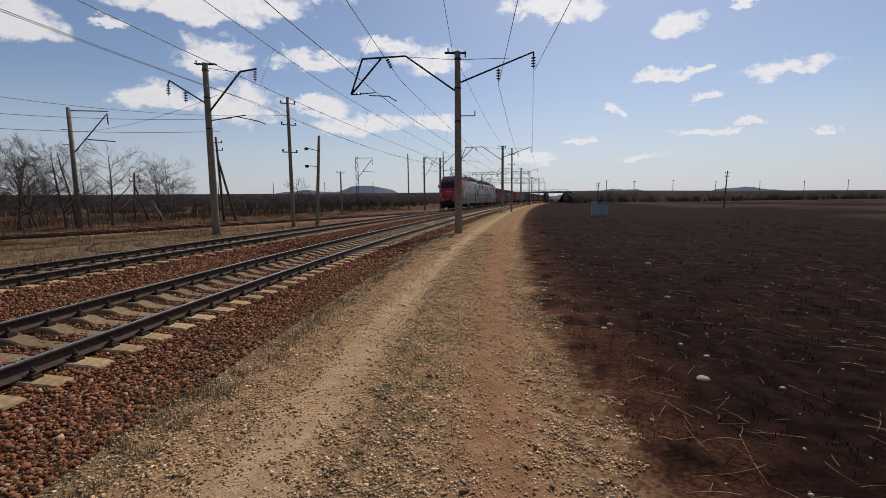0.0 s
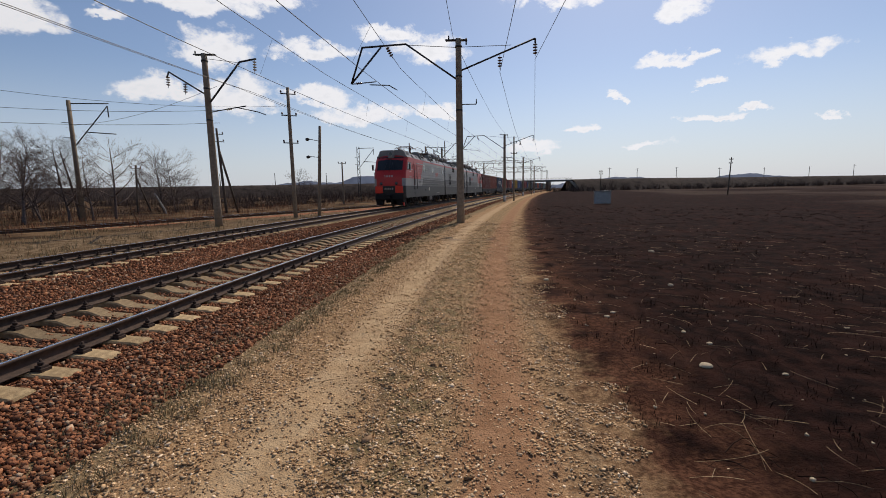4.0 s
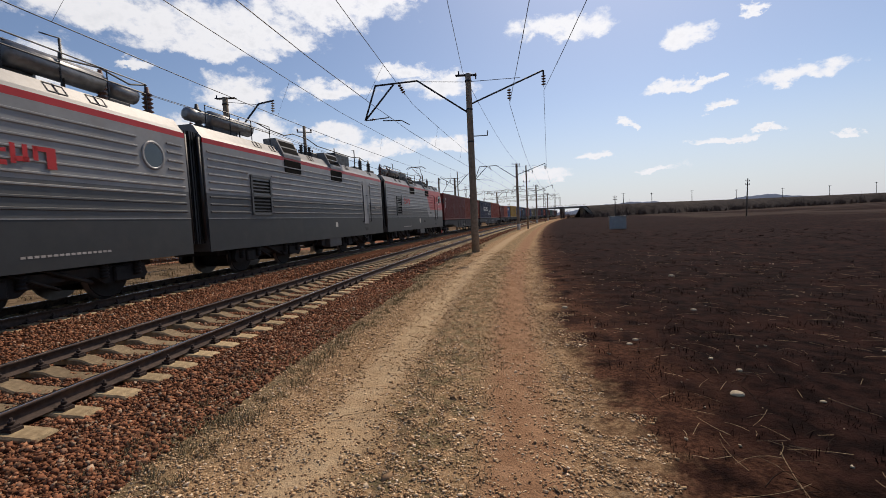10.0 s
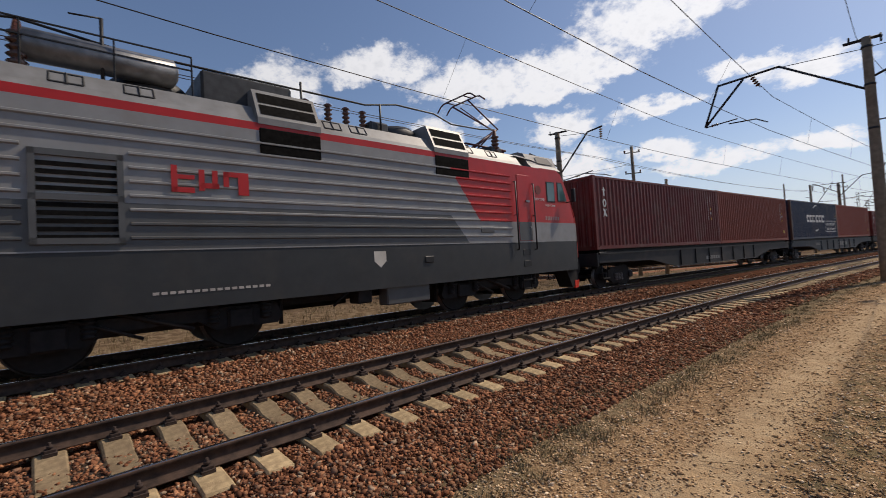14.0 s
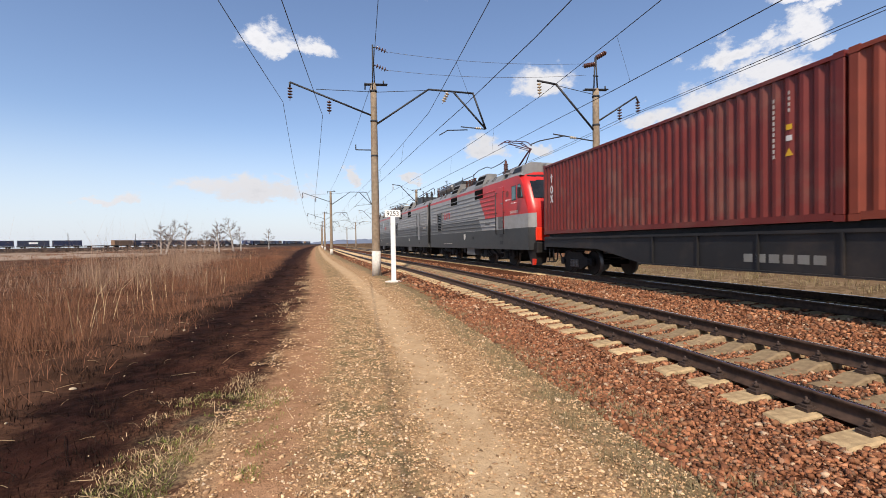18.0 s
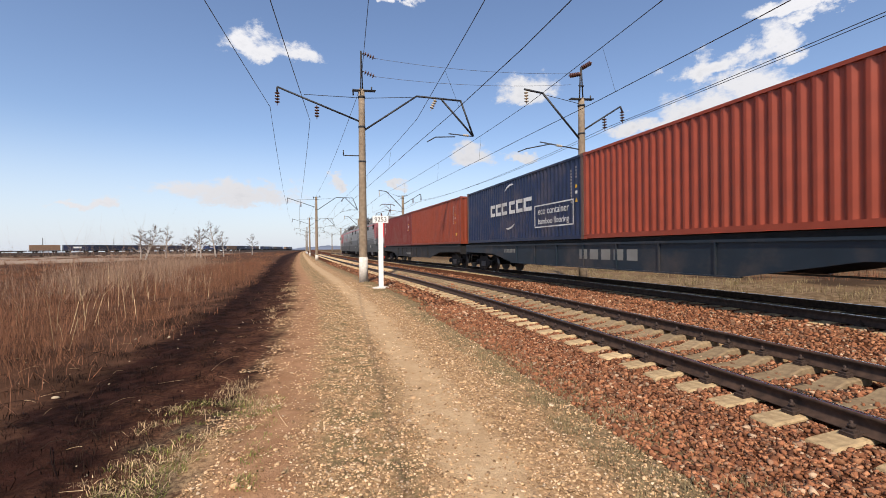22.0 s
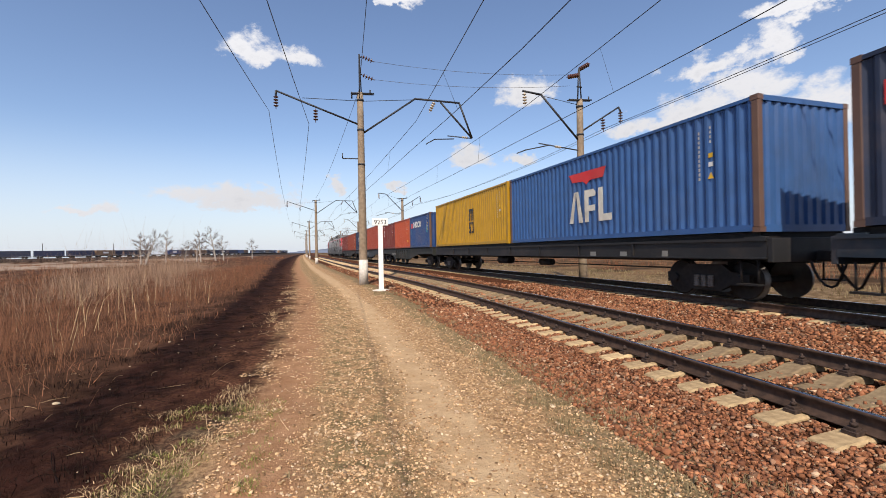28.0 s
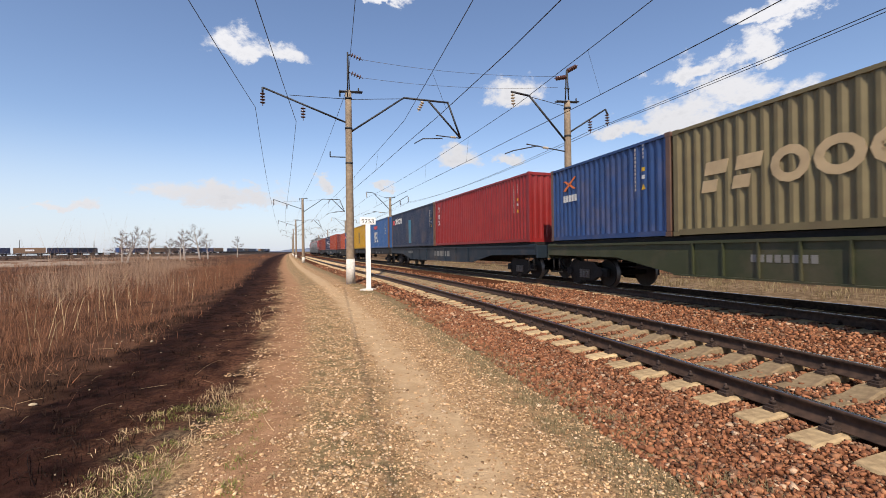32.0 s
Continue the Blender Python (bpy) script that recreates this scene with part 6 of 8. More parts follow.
def cab_end(top, X, k, W, raised):
    """The rounded cab: nose shell, windscreen, side windows, lamps, marker panels, pantograph behind it."""
    prof = ((0.12, 0.92), (0.02, 1.3), (0.0, 2.0), (0.02, 2.68), (0.06, 2.95), (0.22, 3.3), (0.52, 4.0), (0.8, 4.45), (1.12, 4.8), (1.6, 4.98), (2.2, 5.08), (3.3, 5.14))
    ys = ((-W, 1.0, 0.36), (-1.42, 0.85, 0.2), (-1.2, 0.6, 0.09), (-0.75, 0.3, 0.02), (0.0, 0.0, 0.0), (0.75, 0.3, 0.02), (1.2, 0.6, 0.09), (1.42, 0.85, 0.2), (W, 1.0, 0.36))

    def at(i, j, out=0.0):
        d, z = prof[i]
        y, w, back = ys[j]
        top_in = max(0.0, (z - 4.3)) * 0.42
        yy = y * (1 - 0.0 * top_in) if abs(y) < 1.3 else math.copysign(abs(y) - top_in * (abs(y) - 0.9), y)
        return Vector((X(d - 0.15 + back * (1.0 if z < 4.6 else 1.2)) + k * out, yy, z - (0.16 * w if z > 4.75 else 0)))
    bm = bmesh.new()
    grid = [[bm.verts.new(at(i, j)) for j in range(len(ys))] for i in range(len(prof))]
    for i in range(len(prof) - 1):
        for j in range(len(ys) - 1):
            f = bm.faces.new((grid[i][j], grid[i][j + 1], grid[i + 1][j + 1], grid[i + 1][j]))
            f.smooth = True
            front = 1 < j < 6
            f.material_index = (3 if front else 0) if prof[i][1] < 1.95 else ((2 if front else 1) if prof[i][1] < 2.6 else (2 if prof[i][1] < 4.78 else 1))
    bmesh.ops.recalc_face_normals(bm, faces=bm.faces)
    part("cab_nose", bm, [M["grey_dark"], M["grey_light"], M["red"], M["black"]], top, "rounded red nose with grey skirt")
    # cab sides in three bands
    for side in (1, -1):
        for name, z0, z1, m in (("cab_skirt", 0.92, 2.0, M["grey_dark"]), ("cab_waist", 2.0, 2.68, M["grey_light"])):
            bm = bmesh.new()
            plate(bm, ((X(0.24), z0), (X(2.32), z0), (X(2.32), z1), (X(0.24), z1)), side * (W - 0.03), side * W)
            part(name, bm, m, top)
        bm = bmesh.new()
        plate(bm, ((X(0.24), 2.68), (X(2.32), 2.68), (X(2.32), 4.62), (X(1.3), 4.62), (X(1.05), 4.5), (X(0.82), 4.2), (X(0.45), 3.3)), side * (W - 0.03), side * W)
        part("cab_side", bm, M["red"], top)
        for pts in (((X(1.48), 3.42), (X(1.98), 3.42), (X(1.98), 4.16), (X(1.48), 4.16)), ((X(0.72), 3.5), (X(1.3), 3.46), (X(1.3), 4.18), (X(1.0), 4.18))):
            bm = bmesh.new()
            plate(bm, pts, side * W, side * (W + 0.012))
            fr = part("side_window", bm, M["black"], top)
            cx, cz = sum(p[0] for p in pts) / 4, sum(p[1] for p in pts) / 4
            bm = bmesh.new()
            plate(bm, [(cx + (x - cx) * 0.84, cz + (z - cz) * 0.88) for x, z in pts], side * (W + 0.01), side * (W + 0.018))
            part("pane", bm, M["glass_teal"], fr)
        bm = bmesh.new()
        x = X(0.75)
        rod(bm, (x, side * W, 3.45), (x + k * 0.1, side * (W + 0.25), 3.5), 0.02)
        box(bm, x + k * 0.1 - 0.06, x + k * 0.1 + 0.06, min(side * (W + 0.18), side * (W + 0.34)), max(side * (W + 0.18), side * (W + 0.34)), 3.45, 3.95, 0.02)
        part("mirror", bm, M["black"], top)
    bm = bmesh.new()
    lathe(bm, (X(2.48), W, 3.82), (0, 1, 0), ((0, 0.16), (0.012, 0.16)), 18)
    part("round_badge", bm, paint("badge_maroon", (0.2, 0.03, 0.02)), top, "round dark red depot badge")
    lettering(top, "ХАБАРОВСК", 0.1, SIDE(X(1.78), W + 0.006, 3.26), M["white"])
    lettering(top, "Д.ВОСТ.ЖД", 0.11, SIDE(X(2.44), W + 0.006, 3.46), M["white"])
    # windscreen: two panes, frame and wipers
    for j0, j1 in ((2, 4), (4, 6)):
        bm = bmesh.new()
        n = 3
        g = []
        for a in range(n):
            fi = 5.15 + 2.35 * a / (n - 1)
            i0 = min(int(fi), len(prof) - 2)
            w = fi - i0
            g.append([bm.verts.new(at(i0, j).lerp(at(i0 + 1, j), w) + Vector((k * 0.02, 0, 0.01))) for j in range(j0, j1 + 1)])
        for a in range(n - 1):
            for b in range(j1 - j0):
                bm.faces.new((g[a][b], g[a][b + 1], g[a + 1][b + 1], g[a + 1][b])).smooth = True
        bmesh.ops.recalc_face_normals(bm, faces=bm.faces)
        part("windscreen_pane", bm, M["windscreen"], top, "tinted windscreen pane")
    bm = bmesh.new()
    for y in (-0.5, 0.5):
        rod(bm, at(5, 4) + Vector((k * 0.06, y, 0)), at(6, 4) + Vector((k * 0.08, y * 0.5, 0.1)), 0.015)
    rod(bm, at(5, 4) + Vector((k * 0.03, 0, 0)), at(7, 4) + Vector((k * 0.03, 0, 0)), 0.03)
    part("wiper", bm, M["black"], top)
    # headlamp box on the brow
    bm = bmesh.new()
    x0, x1 = sorted((X(0.62), X(1.35)))
    box(bm, x0, x1, -0.27, 0.27, 4.5, 5.2, 0.05)
    hb = part("headlamp_box", bm, M["grey_roof"], top)
    bm = bmesh.new()
    lathe(bm, (X(0.62), 0, 4.87), (k, 0, 0), ((0, 0.13), (0.02, 0.15), (0.02, 0.13), (0.01, 0.02)), 14)
    part("headlamp", bm, M["glass"], hb)
    # brow side windows of the roof
    for side in (1, -1):
        bm = bmesh.new()
        q = [bm.verts.new(p) for p in ((X(1.2), side * (W - 0.165), 4.84), (X(2.2), side * (W - 0.165), 4.84), (X(2.15), side * (W - 0.28), 5.1), (X(1.38), side * (W - 0.28), 5.1))]
        bm.faces.new(q)
        part("roof_grille", bm, M["black"], top)
    bm = bmesh.new()
    x0, x1 = sorted((X(1.0), X(2.75)))
    pr = ((W, 4.6), (W - 0.17, 4.78), (W - 0.34, 5.16), (W - 0.58, 5.26), (-W + 0.58, 5.26), (-W + 0.34, 5.16), (-W + 0.17, 4.78), (-W, 4.6))
    rg = [[bm.verts.new((x, y, z)) for y, z in pr] for x in (x0, x1)]
    for j in range(7):
        bm.faces.new((rg[0][j], rg[0][j + 1], rg[1][j + 1], rg[1][j]))
    bm.faces.new(rg[0][::-1])
    bm.faces.new(rg[1])
    bmesh.ops.recalc_face_normals(bm, faces=bm.faces)
    part("cab_roof", bm, M["grey_roof"], top)
    Y = lambda d: X(d - 0.15)
    # lower front: orange-red panels with lamps, number plate, snow plough
    for y in (-0.95, 0.95):
        bm = bmesh.new()
        box(bm, min(Y(0.06), Y(-0.04)), max(Y(0.06), Y(-0.04)), y - 0.36, y + 0.36, 1.35, 1.98, 0.03)
        pn = part("marker_panel", bm, M["orange"], top, "orange-red front marker panel")
        bm = bmesh.new()
        lathe(bm, (Y(-0.0), y * 0.75, 2.2), (k, 0, 0), ((0, 0.14), (0.05, 0.14), (0.05, 0.02)), 12)
        part("buffer_lamp", bm, M["glass"], pn)
    bm = bmesh.new()
    for i in range(5):
        box(bm, min(Y(-0.03), Y(-0.05)), max(Y(-0.03), Y(-0.05)), -0.4 + i * 0.18, -0.32 + i * 0.18, 1.65, 1.82)
    pieces("type_bar", bm, CW, top, "pale type characters on the front")
    bm = bmesh.new()
    for i, (a, b) in enumerate(((-0.4, -0.3), (-0.22, -0.08), (0.0, 0.16), (0.24, 0.4))):
        box(bm, min(Y(0.02), Y(-0.02)), max(Y(0.02), Y(-0.02)), a + 0.02, b - 0.02, 2.78, 2.95)
    pieces("nose_badge", bm, CW, top, "pale slanted badge on the nose")
    bm = bmesh.new()
    box(bm, min(Y(0.3), Y(-0.12)), max(Y(0.3), Y(-0.12)), -1.3, 1.3, 0.75, 1.3, 0.05)
    plate(bm, ((Y(0.9), 0.95), (Y(0.0), 0.95), (Y(0.15), 0.3), (Y(0.5), 0.25)), 0.7, 1.3)
    plate(bm, ((Y(0.9), 0.95), (Y(0.0), 0.95), (Y(0.15), 0.3), (Y(0.5), 0.25)), -1.3, -0.7)
    part("plough", bm, M["under"], top)
    bm = bmesh.new()
    plate(bm, ((Y(0.35), 0.5), (Y(0.05), 0.5), (Y(0.12), 0.22), (Y(0.35), 0.2)), 1.25, 1.32)
    part("plough_tip", bm, M["orange"], top, "red-painted plough corner")
    pantograph(top, X, k, raised)


def pantograph(top, X, k, raised):
    z0 = 5.35
    bm = bmesh.new()
    for y in (-0.6, 0.6):
        rod(bm, (X(3.0), y, z0), (X(5.0), y, z0), 0.035)
    for d in (3.0, 4.0, 5.0):
        rod(bm, (X(d), -0.6, z0), (X(d), 0.6, z0), 0.035)
    for d, y in ((3.1, -0.5), (3.1, 0.5), (4.9, -0.5), (4.9, 0.5)):
        for j in range(3):
            lathe(bm, (X(d), y, 5.04 + j * 0.1), (0, 0, 1), ((0, 0.06), (0.04, 0.1), (0.08, 0.06)), 8)
    base = part("pantograph_base", bm, M["panto"], top, "maroon pantograph base frame")
    knee = Vector((X(2.75), 0, 6.3)) if raised else Vector((X(2.9), 0, 5.6))
    foot = Vector((X(4.2), 0, z0 + 0.05))
    headp = Vector((X(4.55), 0, 6.95)) if raised else Vector((X(5.0), 0, 5.78))
    bm = bmesh.new()
    rod(bm, foot + Vector((0, 0.1, 0)), knee, 0.055, 0.045)
    rod(bm, foot + Vector((k * 0.4, -0.15, 0)), knee + Vector((0, -0.05, 0)), 0.03)
    part("pantograph_lower_arm", bm, M["panto"], top)
    bm = bmesh.new()
    for y in (-0.12, 0.12):
        rod(bm, knee + Vector((0, y * 0.8, 0)), headp + Vector((0, y * 3.2, 0)), 0.028)
    rod(bm, knee + Vector((0, 0, -0.12)), headp + Vector((0, 0, -0.15)), 0.018)
    part("pantograph_upper_arm", bm, M["panto"], top)
    bm = bmesh.new()
    for dx in (-0.22, 0.22):
        pts = [(-0.95, -0.22), (-0.75, -0.05), (-0.6, 0.0), (0.6, 0.0), (0.75, -0.05), (0.95, -0.22)]
        for (ya, za), (yb, zb) in zip(pts, pts[1:]):
            rod(bm, headp + Vector((dx, ya, 0.12 + za)), headp + Vector((dx, yb, 0.12 + zb)), 0.025)
    rod(bm, headp + Vector((-0.22, 0.4, 0.1)), headp + Vector((0.22, 0.4, 0.1)), 0.02)
    rod(bm, headp + Vector((-0.22, -0.4, 0.1)), headp + Vector((0.22, -0.4, 0.1)), 0.02)
    part("pantograph_head", bm, M["panto"], top)


loco_section(8.55, 1, "leading red-nosed grey electric locomotive section with round portholes", portholes=True)
loco_section(25.85, 0, "ribbed grey middle locomotive section without a cab")
loco_section(43.5, -1, "trailing red-nosed grey electric locomotive section with raised pantograph", raised=True)
# ------------------------------------------------------------ masts, wires
def insulator_string(bm, p, d, n=4, r=0.13, pitch=0.13):
    """Bells threaded on a rod from p along d."""
    p, d = Vector(p), Vector(d).normalized()
    rod(bm, p, p + d * (pitch * (n + 1)), 0.02, n=5)
    for i in range(n):
        lathe(bm, p + d * (pitch * (i + 0.6)), d, ((0, 0.04), (0.02, r), (0.05, r * 0.9), (0.08, 0.045)), 10)


def frame_at(s, lat, z=0.0):
    """A local frame at the line: +x to the west, across the tracks; +y along the line towards lower arcs."""
    x, y, th = on_line(s, lat)
    return Matrix.Translation((x, y, z)) @ Matrix.Rotation(math.pi - th, 4, "Z")


def pole(parent, h, r0, r1, white=0.0, name="pole", lean=(0, 0)):
    bm = bmesh.new()
    n = 8
    spine(bm, [(lean[0] * i / n, lean[1] * i / n, h * i / n - 0.4 * (i == 0)) for i in range(n + 1)], [r0 + (r1 - r0) * i / n for i in range(n + 1)], 12)
    part(name, bm, M["concrete"], parent)
    if white:
        bm = bmesh.new()
        rod(bm, (0, 0, -0.02), (0, 0, white), r0 + 0.012, r0 + 0.006, 12)
        part("limewash_band", bm, M["limewash"], parent, "faded limewash round the foot")
    for z in (h * 0.62, h * 0.8, h * 0.955):
        bm = bmesh.new()
        lathe(bm, (lean[0] * z / h, lean[1] * z / h, z), (0, 0, 1), ((0, r1 + 0.035), (0.09, r1 + 0.035)), 12)
        part("clamp_band", bm, M["steel"], parent)


def bars(parent, name, segs, r, m=None, n=6):
    bm = bmesh.new()
    for a, b in segs:
        rod(bm, a, b, r, n=n)
    return part(name, bm, m or M["steel"], parent)


def mast_near(s, lat, label, east=True, crown=False, h=10.3, lean=(0, 0), white=1.1, pale=False):
    """A mast of the first track: bent cantilever over the rails, feeder arm on the other side."""
    k = h / 10.3
    m = thing("catenary_mast", frame_at(s, lat), label, "catenary mast", "masts of the near line")
    pole(m, h, 0.235, 0.165, white, lean=lean)
    z = lambda v: v * k
    bars(m, "cantilever", (((0.15, 0, z(8.15)), (3.1, 0, z(10.25))), ((3.1, 0, z(10.25)), (5.75, 0, z(10.25))), ((5.75, 0, z(10.3)), (6.55, 0, z(8.25))), ((4.6, 0, z(10.2)), (6.55, 0, z(8.25)))), 0.055)
    bars(m, "steady_arm", (((6.5, 0, z(8.25)), (5.0, 0, z(8.3))), ((5.4, 0, z(8.15)), (4.2, 0, z(8.05))), ((4.2, 0, z(8.05)), (3.7, 0, z(7.75)))), 0.032)
    bm = bmesh.new()
    insulator_string(bm, (6.3, 0, z(8.27)), (-1, 0, 0.02), 3, 0.075, 0.12)
    part("post_insulator", bm, M["insulator_pale"] if pale else M["insulator"], m)
    bm = bmesh.new()
    insulator_string(bm, (4.25, 0, z(10.2)), (-0.45, 0, -0.9), 4, 0.12, 0.15)
    part("suspension_insulator", bm, M["insulator_pale"] if pale else M["insulator"], m)
    bars(m, "stay_wire", (((0.1, 0, z(9.85)), (3.1, 0, z(10.2))), ((-0.1, 0, z(9.85)), (-3.0, 0, z(9.75)))), 0.016)
    bars(m, "top_crossarm", (((-0.5, 0.05, z(10.2)), (0.75, 0.05, z(10.28))), ((-0.5, -0.12, z(10.2)), (0.75, -0.12, z(10.28))), ((-0.45, 0, z(10.3)), (-0.45, 0, z(9.95))), ((0.55, 0, z(10.3)), (0.55, 0, z(10.5)))), 0.04)
    bars(m, "step_bracket", (((0, 0, z(6.75)), (-1.0, 0, z(6.72))), ((-1.0, 0, z(6.72)), (-1.0, 0, z(7.0)))), 0.03)
    if east:
        bars(m, "feeder_arm", (((-0.15, 0, z(8.6)), (-4.3, 0, z(10.0))), ((-4.3, 0, z(10.0)), (-4.3, 0, z(9.75)))), 0.05)
        for x, zz in ((-2.35, 9.25), (-4.3, 9.8)):
            bm = bmesh.new()
            insulator_string(bm, (x, 0, z(zz)), (0, 0, -1), 4, 0.13, 0.15)
            part("feeder_insulator", bm, M["insulator"], m)
    if crown:
        bars(m, "crown_frame", (((-0.06, -0.15, h - 0.4), (-0.02, 0, h + 2.1)), ((0.1, 0.15, h - 0.4), (0.0, 0, h + 2.1)), ((-0.05, 0, h + 1.95), (0.12, 0, h + 1.95)), ((-0.05, 0, h + 1.0), (0.12, 0, h + 1.0))), 0.035)
        for zz in (2.0, 1.0):
            bm = bmesh.new()
            insulator_string(bm, (0.1, 0, h + zz), (0.93, 0, -0.3), 4, 0.12, 0.15)
            part("crown_insulator", bm, M["insulator"], m)
    return m


def mast_far(s, lat, label, h=10.0, crown=False, lean=(0, 0)):
    """A mast of the second track, on its west side: its cantilever reaches back east over the rails."""
    m = thing("catenary_mast", frame_at(s, lat), label, "catenary mast", "masts of the far line")
    pole(m, h, 0.235, 0.165, 0, lean=lean)
    bars(m, "cantilever", (((-0.15, 0, 7.7), (-2.4, 0, 9.95)), ((-2.4, 0, 9.95), (-3.5, 0, 10.05))), 0.055)
    bars(m, "steady_arm", (((-0.1, 0, 7.1), (-2.6, 0, 7.35)), ((-1.9, 0, 7.3), (-3.4, 0, 6.95)), ((-3.4, 0, 6.95), (-3.9, 0, 6.75))), 0.032)
    bm = bmesh.new()
    insulator_string(bm, (-1.2, 0, 7.2), (-1, 0, 0.1), 3, 0.075, 0.12)
    part("post_insulator", bm, M["insulator_pale"], m)
    bm = bmesh.new()
    insulator_string(bm, (-3.4, 0, 10.0), (0.05, 0, -1), 4, 0.12, 0.15)
    part("suspension_insulator", bm, M["insulator_pale"], m)
    bars(m, "feeder_arm", (((0.15, 0, 8.2), (2.6, 0, 9.7)), ((2.6, 0, 9.7), (2.75, 0, 9.4))), 0.05)
    for x, zz in ((1.5, 9.0), (2.7, 9.5)):
        bm = bmesh.new()
        insulator_string(bm, (x, 0, zz), (0.05, 0, -1), 4, 0.13, 0.15)
        part("feeder_insulator", bm, M["insulator"], m)
    bars(m, "top_crossarm", (((-0.75, 0.05, h - 0.1), (0.7, 0.05, h)), ((-0.75, -0.12, h - 0.1), (0.7, -0.12, h)), ((0.6, 0, h), (0.6, 0, h + 0.22))), 0.04)
    bars(m, "stay_wire", (((-0.1, 0, h - 0.3), (-2.4, 0, 9.9)),), 0.016)
    if crown:
        bars(m, "crown_frame", (((-0.2, -0.12, h), (-0.02, 0, h + 1.7)), ((0.2, 0.12, h), (0.02, 0, h + 1.7)), ((-0.15, 0, h + 0.7), (0.15, 0, h + 0.7))), 0.04)
        for dx, zz in ((-1, 1.35), (0.6, 1.65)):
            bm = bmesh.new()
            insulator_string(bm, (0, 0, h + zz), (dx, 0, -0.25 if dx < 0 else 0.35), 5, 0.13, 0.14)
            part("crown_insulator", bm, M["insulator"], m)
    return m


NEAR_S = [27.2, -24.2, 70.5, -73.0, 121.0, -122.0, 172.0, -172.0, -222.0]
mast_near(27.2, -3.2, "tall weathered concrete mast with a bent steel cantilever", h=10.5, white=0)
mast_near(-24.2, -2.85, "tall stained concrete mast with cantilever and double crown insulators", crown=True, h=10.45, white=1.35, pale=True)
for s in NEAR_S[2:]:
    mast_near(s, -3.0, "distant concrete mast with a bent steel cantilever", h=10.2, white=0.9)
mast_far(-20.6, 8.6, "stained concrete mast with a cantilever reaching over the far track", 9.9, True)
mast_far(26.4, 12.55, "dark concrete mast with a bent cantilever and side brackets", 10.6, False)
for s in (-62.0, -112.0, -162.0, -212.0, 78.0, 128.0):
    mast_far(s, 8.6, "distant concrete mast beside the far track", 9.4)


def sag(a, b, drop, n=14):
    a, b = Vector(a), Vector(b)
    return [a.lerp(b, i / n) - Vector((0, 0, drop * 4 * (i / n) * (1 - i / n))) for i in range(n + 1)]


def at_line(s, lat, z):
    x, y, _ = on_line(s, lat)
    return (x, y, z)


def wires():
    ns = sorted(NEAR_S)
    for off, zc, zm, stations in ((0.25, 7.5, 9.1, ns), (GAP + 0.1, 7.5, 9.25, [-212.0, -162.0, -112.0, -62.0, -20.6, 27.8, 78.0, 128.0])):
        w = thing("overhead_line", Matrix.Identity(4), "thin contact wire hung by droppers from a sagging messenger wire", "overhead wire", "overhead lines")
        con, mes = [], []
        for i, (a, b) in enumerate(zip(stations, stations[1:])):
            st = 0.25 if i % 2 else -0.25
            con += [at_line(a + (b - a) * j / 8, off + st * (1 - 2 * j / 8), zc) for j in range(8)]
            mp = sag(at_line(a, off, zm), at_line(b, off, zm), 0.3)
            mes += mp[:-1]
            for j in (2, 5, 9, 12):
                p = mp[j]
                q = at_line(a + (b - a) * j / 14, off + st * (1 - 2 * j / 14), zc)
                bars(w, "dropper", ((tuple(p), q),), 0.006, M["wire"], 4)
        tube_path("contact_wire", con, 0.014, M["wire"], w)
        tube_path("messenger_wire", mes, 0.014, M["wire"], w)
    for lat, z, stations in ((-5.55, 8.55, ns), (-7.5, 9.1, ns), (GAP + 5.0, 8.4, [-212.0, -162.0, -112.0, -62.0, -20.6, 27.8, 78.0, 128.0]), (GAP + 6.2, 8.8, [-212.0, -162.0, -112.0, -62.0, -20.6, 27.8, 78.0, 128.0]), (-2.9, 10.6, ns)):
        pts = []
        for a, b in zip(stations, stations[1:]):
            pts += sag(at_line(a, lat, z), at_line(b, lat, z), 0.6)[:-1]
        w = tube_path("feeder_wire", pts, 0.013, M["wire"])
        tagged(w, "thin dark feeder wire sagging from mast to mast", "overhead wire", "feeder wires")
    for z0, z1 in ((12.25, 11.2), (11.25, 10.6)):
        w = tube_path("cross_wire", sag(at_line(-24.2, -2.2, z0), at_line(-20.6, 8.0, z1), 0.25), 0.009, M["wire"])
        tagged(w, "thin wire strung between two mast crowns", "overhead wire", "cross wires")
    for a, b, d in (((-14.5, 29.4, 7.4), (-40, 20, 8.8), 0.9), ((-14.5, 29.4, 6.6), (-40, 17, 7.6), 0.9), ((-14.5, 29.4, 8.9), (-31.3, 38, 8.0), 0.5), ((-12.4, 36.8, 9.0), (-34, 22, 9.5), 1.0)):
        w = tube_path("line_wire", sag(a, b, d), 0.012, M["wire"])
        tagged(w, "thin dark wire slung across the sidings", "overhead wire", "line wires")


wires()


